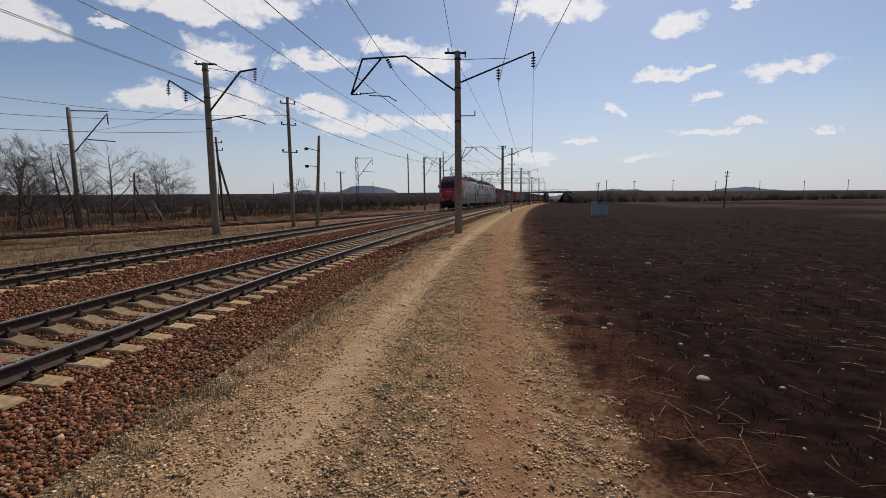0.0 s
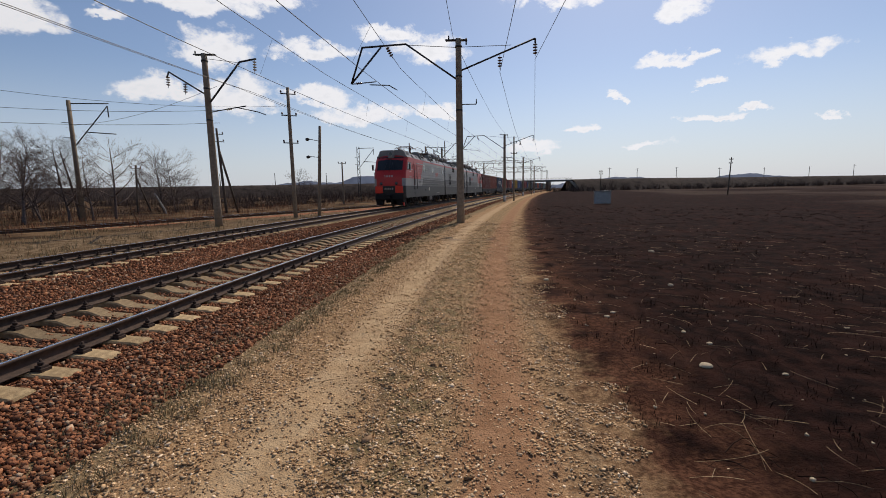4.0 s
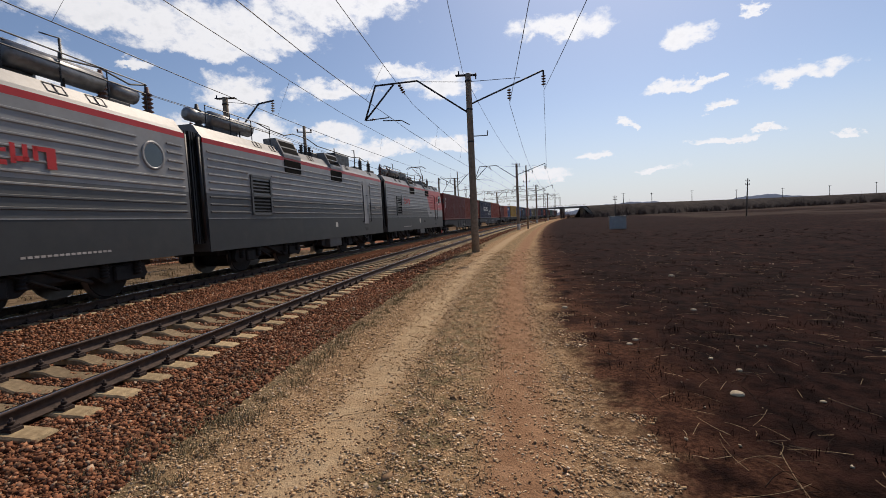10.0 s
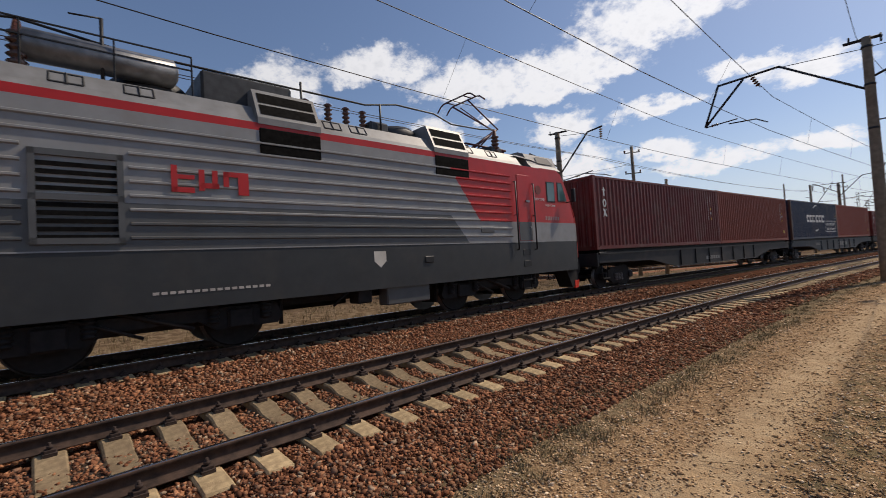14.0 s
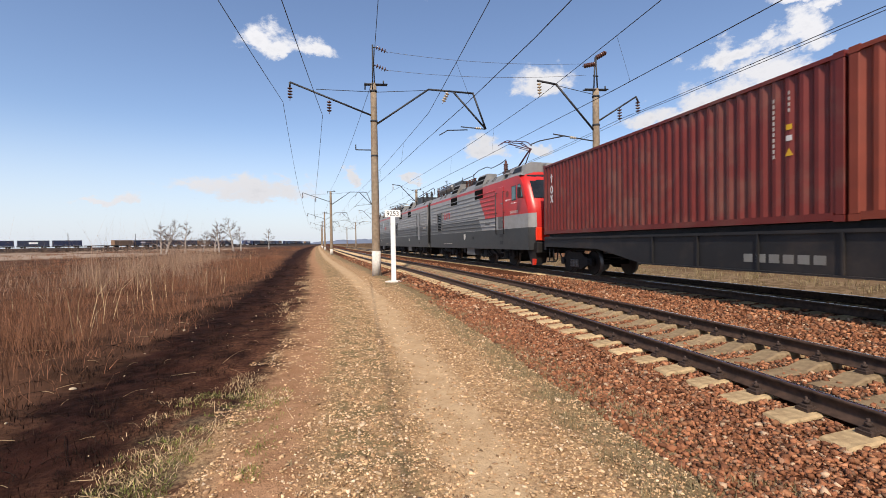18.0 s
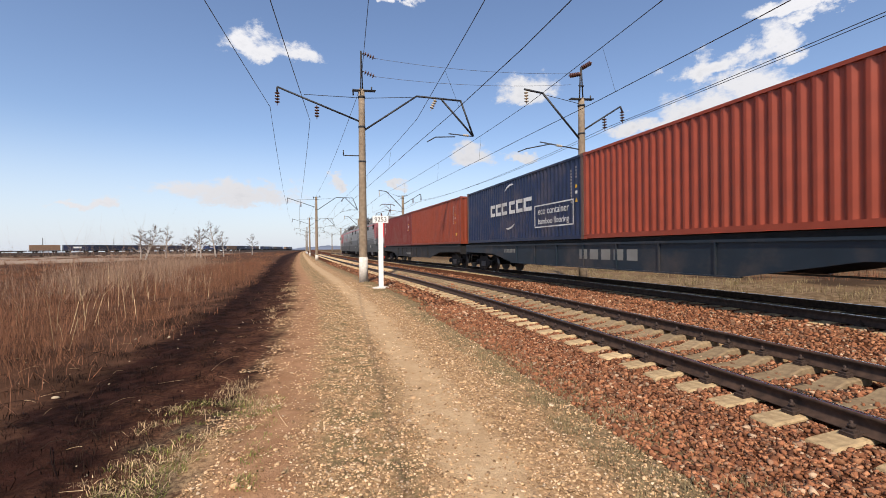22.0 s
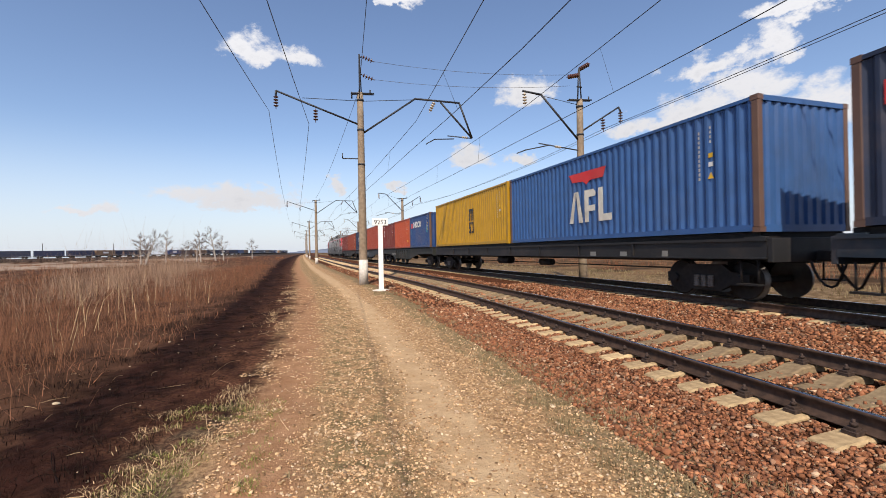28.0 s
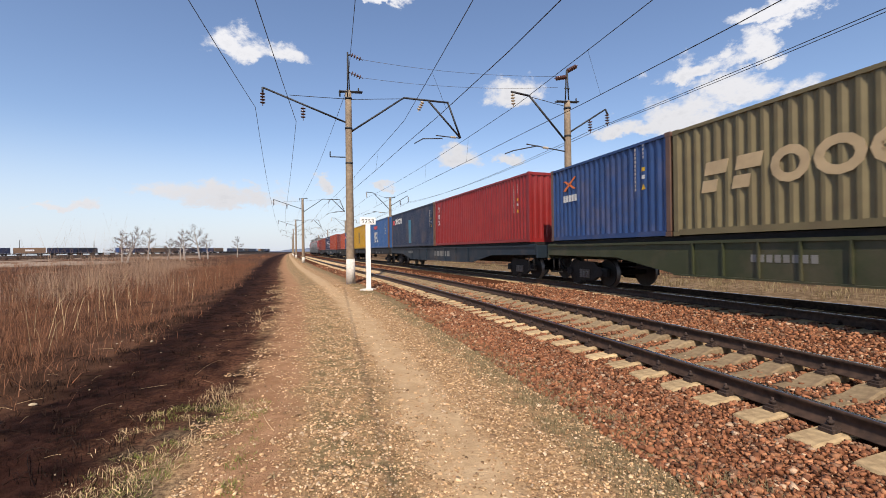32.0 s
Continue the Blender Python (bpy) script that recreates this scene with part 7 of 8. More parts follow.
def plain_pole(x, y, h, label, arms=(), r=0.16, lean=(0, 0), m="concrete", brace=None, wide=0.6):
    p = thing("line_pole", pose(x, y, -0.15, 0, 0, 25), label, "utility pole", "poles along the line")
    bm = bmesh.new()
    spine(bm, [(lean[0] * i / 4, lean[1] * i / 4, h * i / 4 - 0.3 * (i == 0)) for i in range(5)], [r * (1 - 0.3 * i / 4) for i in range(5)], 8)
    part("shaft", bm, M[m], p)
    for z in arms:
        bars(p, "crossarm", (((lean[0] * z / h - wide, 0, z), (lean[0] * z / h + wide, 0, z)),), 0.045)
        for dx in (-wide * 0.9, wide * 0.9):
            bm = bmesh.new()
            lathe(bm, (lean[0] * z / h + dx, 0, z + 0.05), (0, 0, 1), ((0, 0.03), (0.06, 0.07), (0.14, 0.07), (0.2, 0.03)), 8)
            part("pin_insulator", bm, M["insulator"], p)
    if brace:
        bars(p, "brace", ((brace, (lean[0] * 0.75, lean[1] * 0.75, h * 0.75)),), r * 0.8, M[m], 8)
    return p


plain_pole(-12.5, 36.9, 10.6, "tall concrete pole with small crossarms", (10.1, 8.4, 6.2), 0.17)
k_ = plain_pole(-11.2, 39.3, 7.9, "leaning concrete lamp pole", (), 0.17, (0.5, 0.1))
bars(k_, "lamp_bracket", (((0.4, 0.1, 6.6), (-0.5, 0, 6.75)), ((0.3, 0.1, 5.2), (-0.4, 0, 5.25))), 0.03)
for z in (6.75, 5.25):
    bm = bmesh.new()
    lathe(bm, (-0.45, 0, z), (-1, 0, -0.2), ((0, 0.05), (0.15, 0.14), (0.35, 0.1)), 8)
    part("lamp_head", bm, M["steel"], k_)
plain_pole(-15.3, 67.3, 6.6, "distant concrete pole with a short crossarm", (6.4,), 0.14)
plain_pole(-6.3, 84.0, 10.9, "distant slim pole beside the sidings", (), 0.15)
plain_pole(0.4, 97.0, 12.6, "distant tall mast beside the sidings", (10.5,), 0.16)
plain_pole(11.2, 70.6, 10.2, "tall dark pole behind the cart road", (9.2, 7.6), 0.15)
plain_pole(-24.2, 48.8, 9.2, "leaning braced pole behind the sidings", (8.6, 7.8), 0.15, (-0.3, 0.0), "wood", (1.2, 0.4, 0))
af = plain_pole(-35.2, 50.4, 5.6, "weathered A-frame timber pole among bushes", (5.2, 4.6), 0.12, (0.3, 0), "wood", (1.4, 0, 0), 0.5)
plain_pole(-31.4, 49.8, 2.4, "broken leaning pale stump", (), 0.12, (-1.1, 0.3), "birch")
plain_pole(56.5, 88.0, 7.4, "leaning pole on the burnt field's edge", (6.9, 6.2), 0.13, (0.5, 0), "wood")
plain_pole(39.0, 110.0, 6.2, "distant pole with crossarms by the bank", (5.8, 5.2), 0.12, (0, 0), "wood")


def siding_mast(x, y, h, label, turn, lattice=False):
    m = thing("siding_mast", pose(x, y, -0.15, 0, 0, turn), label, "catenary mast", "masts of the sidings")
    if lattice:
        segs = []
        for dx in (-0.2, 0.2):
            segs.append(((dx, 0, 0), (dx, 0, h)))
        n = 14
        for i in range(n):
            segs.append(((-0.2 if i % 2 else 0.2, 0, h * i / n), (0.2 if i % 2 else -0.2, 0, h * (i + 1) / n)))
        bars(m, "lattice_shaft", segs, 0.04)
    else:
        bm = bmesh.new()
        rod(bm, (0, 0, -0.3), (0, 0, h), 0.2, 0.15, 10)
        part("shaft", bm, M["concrete"], m)
    bars(m, "cantilever", (((0, 0, h * 0.62), (2.6, 0, h - 0.3)), ((0, 0, h - 0.25), (2.7, 0, h - 0.1)), ((2.6, 0, h - 0.3), (2.6, 0, h - 1.2)), ((0.9, 0, h * 0.75), (3.0, 0, h * 0.74))), 0.045)
    bars(m, "side_bracket", (((-0.6, 0, h * 0.7), (0, 0, h * 0.7)), ((-0.6, 0, h * 0.82), (0, 0, h * 0.82))), 0.03)
    return m


siding_mast(-30.6, 37.1, 10.0, "siding mast with a slanted cantilever among bare bushes", 25)
siding_mast(-13.8, 72.6, 9.3, "dark lattice mast with a slanted cantilever", 25, True)
siding_mast(-3.4, 87.5, 10.6, "distant mast with a slanted cantilever", 25)
siding_mast(2.5, 118.0, 11.0, "distant lattice mast beside the sidings", 25, True)


def gantry(s, w0, w1, h, label):
    """A lattice portal over the tracks."""
    g = thing("signal_gantry", frame_at(s, 0), label, "gantry", "lattice portals")
    for x in (w0, w1):
        segs = [((x - 0.25, 0, 0), (x - 0.25, 0, h)), ((x + 0.25, 0, 0), (x + 0.25, 0, h))]
        segs += [((x - 0.25, 0, h * i / 10), (x + 0.25, 0, h * (i + 1) / 10)) for i in range(10)]
        bars(g, "leg", segs, 0.05)
    n = 22
    segs = [((w0, 0, h), (w1, 0, h)), ((w0, 0, h - 0.7), (w1, 0, h - 0.7))]
    segs += [((w0 + (w1 - w0) * i / n, 0, h - 0.7 * (i % 2)), (w0 + (w1 - w0) * (i + 1) / n, 0, h - 0.7 * ((i + 1) % 2))) for i in range(n)]
    bars(g, "beam", segs, 0.05)
    for i in range(3):
        x = w0 + (w1 - w0) * (0.2 + 0.3 * i)
        bars(g, "drop_bracket", (((x, 0, h - 0.7), (x, 0, h - 2.2)), ((x, 0, h - 2.0), (x + 1.2, 0, h - 2.0))), 0.05)
    return g


gantry(140, -4, 19, 10.5, "distant steel lattice portal over the tracks")
gantry(185, -5, 24, 10.5, "far steel lattice portal over the tracks")
gantry(225, -5, 26, 10.5, "hazy steel lattice portal before the girder bridge")


# ------------------------------------------------------------ kilometre post, trackside bits
def km_post():
    p = thing("kilometre_post", frame_at(-20.0, -2.65), "white kilometre post with a numbered top board", "kilometre post")
    p.rotation_euler.z += radians(180)
    bm = bmesh.new()
    box(bm, -0.1, 0.1, -0.09, 0.09, 0.05, 3.0, 0.01)
    part("post", bm, M["white"], p)
    bm = bmesh.new()
    lathe(bm, (0, 0, -0.03), (0, 0, 1), ((0, 0.42), (0.06, 0.4), (0.1, 0.16)), 14)
    part("foot", bm, M["limewash"], p)
    b = thing("board", pose(0, 0, 3.12), "", "")
    b.parent = p
    bm = bmesh.new()
    box(bm, -0.36, 0.36, -0.03, 0.03, -0.16, 0.16, 0.01)
    part("plate", bm, M["white"], b)
    for m in (pose(0, -0.034, -0.1, 90, 0, 0), pose(0, 0.034, -0.1, 90, 0, 180)):
        lettering(b, "9253", 0.29, m, M["black"], "number")


km_post()


def cable_box():
    c = thing("relay_cabinet", pose(19.6, 54.6, -0.1, 0, 0, -10), "pale grey relay cabinet standing in the burnt grass", "cabinet")
    bm = bmesh.new()
    box(bm, -0.95, 0.95, -0.4, 0.4, 0, 1.5, 0.03)
    part("body", bm, paint("cabinet_grey", (0.33, 0.33, 0.32), 0.6), c)
    bm = bmesh.new()
    box(bm, -1.05, 1.05, -0.5, 0.5, 1.5, 1.58, 0.02)
    part("lid", bm, M["grey_light"], c)
    bm = bmesh.new()
    box(bm, -0.9, -0.02, -0.42, -0.4, 0.1, 1.4)
    part("door", bm, paint("cabinet_grey", (0.33, 0.33, 0.32), 0.6), c)
    bm = bmesh.new()
    box(bm, 0.02, 0.9, -0.42, -0.4, 0.1, 1.4)
    part("door", bm, paint("cabinet_grey", (0.33, 0.33, 0.32), 0.6), c)


cable_box()


# ------------------------------------------------------------ third track, bank, bridge, hills
def siding():
    top = thing("track_3", Matrix.Identity(4), "rusty siding on concrete sleepers across the grass", "railway track", kind="structure")
    pts = []
    for i in range(60):
        w = i / 59
        x = -52 + 58 * w
        y = -14 + 60 * w + 44 * w * w
        pts.append((x, y))
    pts = np.array(pts)
    d = np.gradient(pts, axis=0)
    th = np.arctan2(d[:, 0], d[:, 1])
    for side in (-1, 1):
        rail_mesh("rail", [(x - side * 0.76 * math.cos(t), y + side * 0.76 * math.sin(t), 0.22, t) for (x, y), t in zip(pts, th)], top)
    seg = np.concatenate([[0], np.cumsum(np.hypot(*np.diff(pts, axis=0).T))])
    bm = bmesh.new()
    fc = [tuple(p.vertices) for p in SLEEPER.polygons]
    for s in np.arange(0, seg[-1], 0.55):
        x, y, t = np.interp(s, seg, pts[:, 0]), np.interp(s, seg, pts[:, 1]), np.interp(s, seg, th)
        m = Matrix.Translation((x, y, 0.02)) @ Matrix.Rotation(-t, 4, "Z")
        vs = [bm.verts.new(m @ v.co) for v in SLEEPER.vertices]
        for f in fc:
            bm.faces.new([vs[i] for i in f])
    part("far_sleepers", bm, M["sleeper"], top)["kind"] = "stuff"
    # low gravel bed
    v, f = [], []
    for i, ((x, y), t) in enumerate(zip(pts, th)):
        for a, z in ((-3.2, -0.35), (-1.7, 0.02), (1.7, 0.02), (3.2, -0.35)):
            v.append((x - a * math.cos(t), y + a * math.sin(t), z))
        if i:
            for j in range(3):
                f.append((i * 4 - 4 + j, i * 4 - 3 + j, i * 4 + 1 + j, i * 4 + j))
    me = mesh_np("ballast_bed", np.array(v), np.array(f), M["ballast"])
    ob = new("ballast_bed", me)
    ob.parent = top


siding()


def bank(name, pts, h, crest, slope, label):
    """A railway bank along points, with uneven slopes."""
    v, f = [], []
    P = []
    for (x0, y0), (x1, y1) in zip(pts, pts[1:]):
        n = max(2, int(math.hypot(x1 - x0, y1 - y0) / 6))
        P += [(x0 + (x1 - x0) * i / n, y0 + (y1 - y0) * i / n) for i in range(n)]
    P.append(pts[-1])
    P = np.array(P)
    d = np.gradient(P, axis=0)
    d /= np.hypot(*d.T)[:, None]
    rng = np.random.RandomState(8)
    prof = ((-crest - slope, -0.6), (-crest - slope * 0.66, h * 0.32), (-crest - slope * 0.33, h * 0.68), (-crest, h), (crest, h), (crest + slope, -0.6))
    k = len(prof)
    for i, (p, t) in enumerate(zip(P, d)):
        for j, (a, z) in enumerate(prof):
            jit = rng.uniform(-0.5, 0.5) if j in (0, 1, 2) else 0
            v.append((p[0] - t[1] * a + t[0] * jit, p[1] + t[0] * a + t[1] * jit, z + (jit * 0.35 if j else 0)))
        if i:
            for j in range(k - 1):
                f.append((i * k - k + j, i * k - k + j + 1, i * k + j + 1, i * k + j))
    me = mesh_np(name, np.array(v), np.array(f), M["earth"], True)
    return tagged(new(name, me), label, "embankment", kind="structure")


# the crossing line: banks on both sides and a girder bridge over the tracks
bx, by, bth = on_line(262, 2.0)
bank("embankment_east", [(bx + 17, by - 3), (bx + 60, by + 2), (200, 300), (360, 345), (700, 430), (1500, 600)], 6.3, 4.0, 11.0, "dark scrubby railway embankment")
bank("embankment_west", [(-900, 90), (-420, 150), (-200, 205), (-70, 250), (bx - 24, by + 2)], 6.3, 4.0, 11.0, "dark scrubby railway embankment")
bank("embankment_north", [(520, -60), (330, -150), (200, -235), (120, -290), (60, -420), (30, -640), (10, -870)], 1.6, 4.0, 5.0, "low far railway embankment")


def bridge():
    b = thing("rail_bridge", Matrix.Translation((bx, by, 0)) @ Matrix.Rotation(math.atan2(-1, 20), 4, "Z"), "distant flat girder bridge over the railway", "bridge", kind="structure")
    bm = bmesh.new()
    box(bm, -25, 18, -4, 4, 5.35, 6.35, 0.05)
    part("girder", bm, paint("bridge_grey", (0.12, 0.115, 0.11)), b)
    for x in (-25, -9.5, 5.0, 16.5):
        bm = bmesh.new()
        box(bm, x, x + 1.3, -4, 4, -0.5, 5.4, 0.05)
        part("pier", bm, M["concrete"], b)
    bm = bmesh.new()
    plate(bm, ((16.5, 5.4), (18, 5.4), (27, -0.4), (22, -0.4)), -5.5, -4.2)
    part("wing_wall", bm, M["limewash"], b, "pale concrete wing wall")
    bm = bmesh.new()
    for i in range(22):
        rod(bm, (-25 + 2 * i, -4, 6.35), (-25 + 2 * i, -4, 7.3), 0.04, n=4)
    for z in (6.85, 7.3):
        rod(bm, (-25, -4, z), (18, -4, z), 0.04, n=4)
    part("railing", bm, M["steel"], b)


bridge()


def hills():
    """Low ranges far away, the blue of distance haze painted into their colour."""
    rng = np.random.RandomState(2)
    for name, a0, a1, far, peaks in (("hills_south", 30, -52, 4300, ((16.8, 1.2, 3.6), (10.4, 1.75, 2.9), (7.0, 0.9, 2.0), (21, 0.9, 3), (25, 0.7, 3), (-19, 0.75, 5), (-24, 0.6, 4), (-34, 0.95, 4), (-45, 0.6, 6), (2, 0.5, 4))), ("hills_north", 150, 186, 4400, ((160, 0.45, 6), (175, 0.4, 7)))):
        n = 260
        v, f = [], []
        for i in range(n):
            a = a0 + (a1 - a0) * i / (n - 1)
            e = 0.12 + sum(h * math.exp(-((a - c) / w) ** 2) for c, h, w in peaks) + 0.05 * math.sin(a * 2.3) + 0.025 * math.sin(a * 7.1 + 1) + rng.uniform(-0.012, 0.012)
            edge = min(1.0, 6.0 * i / n, 6.0 * (n - 1 - i) / n)
            x, y = -math.sin(radians(a)), math.cos(radians(a))
            for r, z in ((far, -20), (far + 150, far * math.tan(radians(max(e * edge, 0.02))) * 0.5), (far + 400, (far + 400) * math.tan(radians(max(e * edge, 0.02))))):
                v.append((x * r, y * r, z))
            if i:
                for j in range(2):
                    f.append((i * 3 - 3 + j, i * 3 + j, i * 3 + j + 1, i * 3 - 3 + j + 1))
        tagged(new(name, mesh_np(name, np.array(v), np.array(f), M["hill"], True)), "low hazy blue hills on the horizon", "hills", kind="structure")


hills()


def bank_poles():
    rng = random.Random(4)
    for i in range(11):
        w = i / 10
        x, y = 100 + 400 * w ** 1.3, 268 + 118 * w ** 1.2
        p = thing("bank_pole", pose(x, y, 6.2), "small far pole on the embankment", "utility pole", "poles on the bank")
        h = rng.uniform(6.5, 8.5)
        bm = bmesh.new()
        rod(bm, (0, 0, -0.5), (0, 0, h), 0.2, 0.15, 6)
        part("shaft", bm, M["steel"], p)
        bars(p, "crossarm", (((-1.0, 0, h - 0.6), (1.2, 0, h - 0.5)),), 0.1)
    for i in range(8):
        x, y = -40 - i * 26, 258 - i * 8
        p = thing("bank_pole", pose(x, y, 6.2), "small far pole on the embankment", "utility pole", "poles on the bank")
        bm = bmesh.new()
        rod(bm, (0, 0, -0.5), (0, 0, 6.5), 0.2, 0.15, 6)
        part("shaft", bm, M["steel"], p)
    for i in range(9):
        w = i / 8
        x, y = 110 + 200 * w, -300 + 150 * w
        p = thing("bank_pole", pose(x, y, 1.4), "small far pole on the low embankment", "utility pole", "poles on the bank")
        bm = bmesh.new()
        rod(bm, (0, 0, -0.5), (0, 0, 8.0), 0.18, 0.14, 6)
        part("shaft", bm, M["steel"], p)


bank_poles()


FAR_LINE = np.array([(10, -860), (30, -640), (60, -420), (120, -290), (200, -235), (330, -150), (520, -60)], float)
FAR_ARC = np.concatenate([[0], np.cumsum(np.hypot(*np.diff(FAR_LINE, axis=0).T))])
FAR_RIDERS = []


def far_pose(s):
    """On the low northern bank, s metres along it."""
    a, b = [(float(np.interp(s + d, FAR_ARC, FAR_LINE[:, 0])), float(np.interp(s + d, FAR_ARC, FAR_LINE[:, 1]))) for d in (-4.5, 4.5)]
    return pose((a[0] + b[0]) / 2, (a[1] + b[1]) / 2, 1.58, 0, 0, math.degrees(math.atan2(b[1] - a[1], b[0] - a[0])))


def far_train():
    """A second container train rolling along the low northern bank."""
    cols = [C_NAVY, C_BLUE, C_NAVY, C_SLATE, C_NAVY, C_BLUE, C_NAVY, C_NAVY, C_SLATE, C_NAVY]
    brown = paint("container_brown", (0.20, 0.12, 0.075), 0.6)
    frame_me = box_me = None
    for i in range(44):
        s = 60 + 13.4 * i
        c = thing("far_container_wagon", far_pose(s), "far flat wagon carrying a dark container", "flat wagon", "wagons of the far train")
        bm = bmesh.new()
        box(bm, -6.3, 6.3, -1.3, 1.3, 0.6, 1.1)
        part("frame", bm, M["under"], c)
        for x in (-4.5, -3.3, 3.3, 4.5):
            bm = bmesh.new()
            rod(bm, (x, -0.9, 0.45), (x, 0.9, 0.45), 0.46, n=8)
            part("wheelset", bm, M["under"], c)
        if i % 9 != 4:
            col = brown if i % 11 in (3, 8) else cols[i % 10]
            bm = bmesh.new()
            box(bm, -6.05, 6.05, -1.25, 1.25, 1.15, 4.0, 0.04)
            part("load_box", bm, col, c)
            if i % 4 == 1:
                bm = bmesh.new()
                box(bm, -1.6, 1.9, 1.26, 1.29, 2.2, 3.1)
                part("mark", bm, M["white"], c, "white mark on the side")
        FAR_RIDERS.append((c, s))


far_train()


# ------------------------------------------------------------ strewn stones
def strewn(seed, n, lat0, lat1, s0, s1, near=3.0, falloff=1.0):
    """Points on the ground in a strip along the line, thinning out with the distance from the road's middle."""
    rng = np.random.RandomState(seed)
    px, py, ls, ss = [], [], [], []
    got = 0
    while got < n:
        s, l = rng.uniform(s0, s1, 4 * n), rng.uniform(lat0, lat1, 4 * n)
        th = np.interp(s, LS, LT)
        x, y = np.interp(s, LS, LX) - l * np.cos(th), np.interp(s, LS, LY) + l * np.sin(th)
        keep = rng.uniform(0, 1, 4 * n) < (near / np.maximum(near, np.hypot(x, y))) ** falloff
        px.append(x[keep]); py.append(y[keep]); ls.append(l[keep]); ss.append(s[keep])
        got += int(keep.sum())
    px, py, l, s = (np.concatenate(v)[:n] for v in (px, py, ls, ss))
    return px, py, lie(px, py, s, l), l, s, rng


def stones(name, seed, n, lat0, lat1, s0, s1, size, m, label, near=3.0, falloff=1.2, flat=0.7, sink=0.15, grow=0.0, parent=None, keep=None, lift=0.0):
    """Crushed stones: six-sided lumps with pushed-about corners."""
    x, y, z, l, s, rng = strewn(seed, n, lat0, lat1, s0, s1, near, falloff)
    if keep is not None:
        ok = keep(x, y, l, s)
        x, y, z, l = x[ok], y[ok], z[ok], l[ok]
        n = len(x)
    cube = np.array([(-1, -1, -1), (1, -1, -1), (1, 1, -1), (-1, 1, -1), (-1, -1, 1), (1, -1, 1), (1, 1, 1), (-1, 1, 1)], float)
    r = size * np.exp(np.clip(rng.normal(0, 0.33, n), -0.8, 0.75)) * (1 + grow * np.hypot(x, y))
    v = cube[None] * 0.5 + rng.uniform(-0.3, 0.3, (n, 8, 3))
    v *= np.stack([rng.uniform(0.7, 1.3, n), rng.uniform(0.6, 1.1, n), rng.uniform(0.6, 1.2, n) * flat], 1)[:, None]
    a, b = rng.uniform(0, 2 * np.pi, n), rng.normal(0, 0.45, n)
    ca, sa, cb, sb = np.cos(a)[:, None], np.sin(a)[:, None], np.cos(b)[:, None], np.sin(b)[:, None]
    vx, vy, vz = v[..., 0], v[..., 1] * cb - v[..., 2] * sb, v[..., 1] * sb + v[..., 2] * cb
    v = np.stack([vx * ca - vy * sa, vx * sa + vy * ca, vz], -1) * r[:, None, None]
    v += np.stack([x, y, z + r * flat * (0.5 - sink) + lift], 1)[:, None]
    f = np.array([(0, 3, 2, 1), (4, 5, 6, 7), (0, 1, 5, 4), (1, 2, 6, 5), (2, 3, 7, 6), (3, 0, 4, 7)])
    f = (f[None] + 8 * np.arange(n)[:, None, None]).reshape(-1, 4)
    return tagged(new(name, mesh_np(name, v.reshape(-1, 3), f, m)), label, name.split("_")[-1], kind="stuff")


def off_sleepers(x, y, l, s):
    """Stones lie between the sleepers' heads and off the rails, not on top."""
    d = np.abs(np.abs(l) - 0.76)
    t = np.abs((((s + 150) / 0.53 + 0.5) % 1.0) - 0.5) * 0.53
    spill = np.sin(x * 371.3 + y * 913.1) > 0.86
    return (~((np.abs(l) < 1.27) & (t < 0.155)) | (spill & (np.abs(l) < 0.6))) & (d > 0.08)


def off_ruts(x, y, l, s):
    """The wheel ruts are worn nearly bare."""
    w = l + fast_noise(x, y, 35, ((2.2, 0.12), (0.7, 0.06)))
    bare = np.exp(-((w + 5.95) / 0.33) ** 2) + np.exp(-((w + 4.2) / 0.26) ** 2)
    edge = -6.35 - 0.5 * np.clip((s + 5) / 6, 0, 1) + fast_noise(x, y, 37, ((1.5, 0.25), (0.5, 0.15)))
    return (np.sin(x * 913.7 + y * 517.3) * 0.5 + 0.5 > bare * 0.95) & (l > edge)



stones("ballast_stones", 21, 125000, -2.75, 2.55, -13, 15, 0.0205, M["ballast"], "sharp red-brown crushed ballast stones", 4.5, 0.8, 0.95, 0.1, 0.012, keep=off_sleepers)
stones("ballast_stones", 22, 48000, 2.4, 8.4, -18, 22, 0.028, M["ballast"], "sharp red-brown crushed ballast stones between the tracks", 9.0, 1.0, 0.95, 0.1, 0.008, keep=lambda x, y, l, s: off_sleepers(x, y, l - GAP, s))
stones("ballast_stones", 23, 26000, -2.5, 2.6, -60, 60, 0.042, M["ballast"], "sharp red-brown crushed ballast stones", 16, 1.0, 0.8, 0.15, 0.004, keep=lambda x, y, l, s: off_sleepers(x, y, l, s) & (np.abs(s - 1) > 12))
stones("road_gravel", 24, 180000, -7.3, -2.75, -24, 28, 0.0118, M["gravel"], "pale crushed gravel strewn on the cart road", 2.3, 1.35, 0.5, 0.1, 0.03, keep=off_ruts)
stones("road_gravel", 25, 2600, -7.5, -2.9, -12, 13, 0.027, M["gravel"], "larger pale pebbles on the cart road", 2.4, 1.2, 0.45, 0.25, keep=off_ruts)
stones("field_pebbles", 26, 420, -16, -7.2, -12, 26, 0.014, M["stone"], "small pale pebbles on burnt ground", 3.0, 1.3, 0.6, 0.1, 0.03)


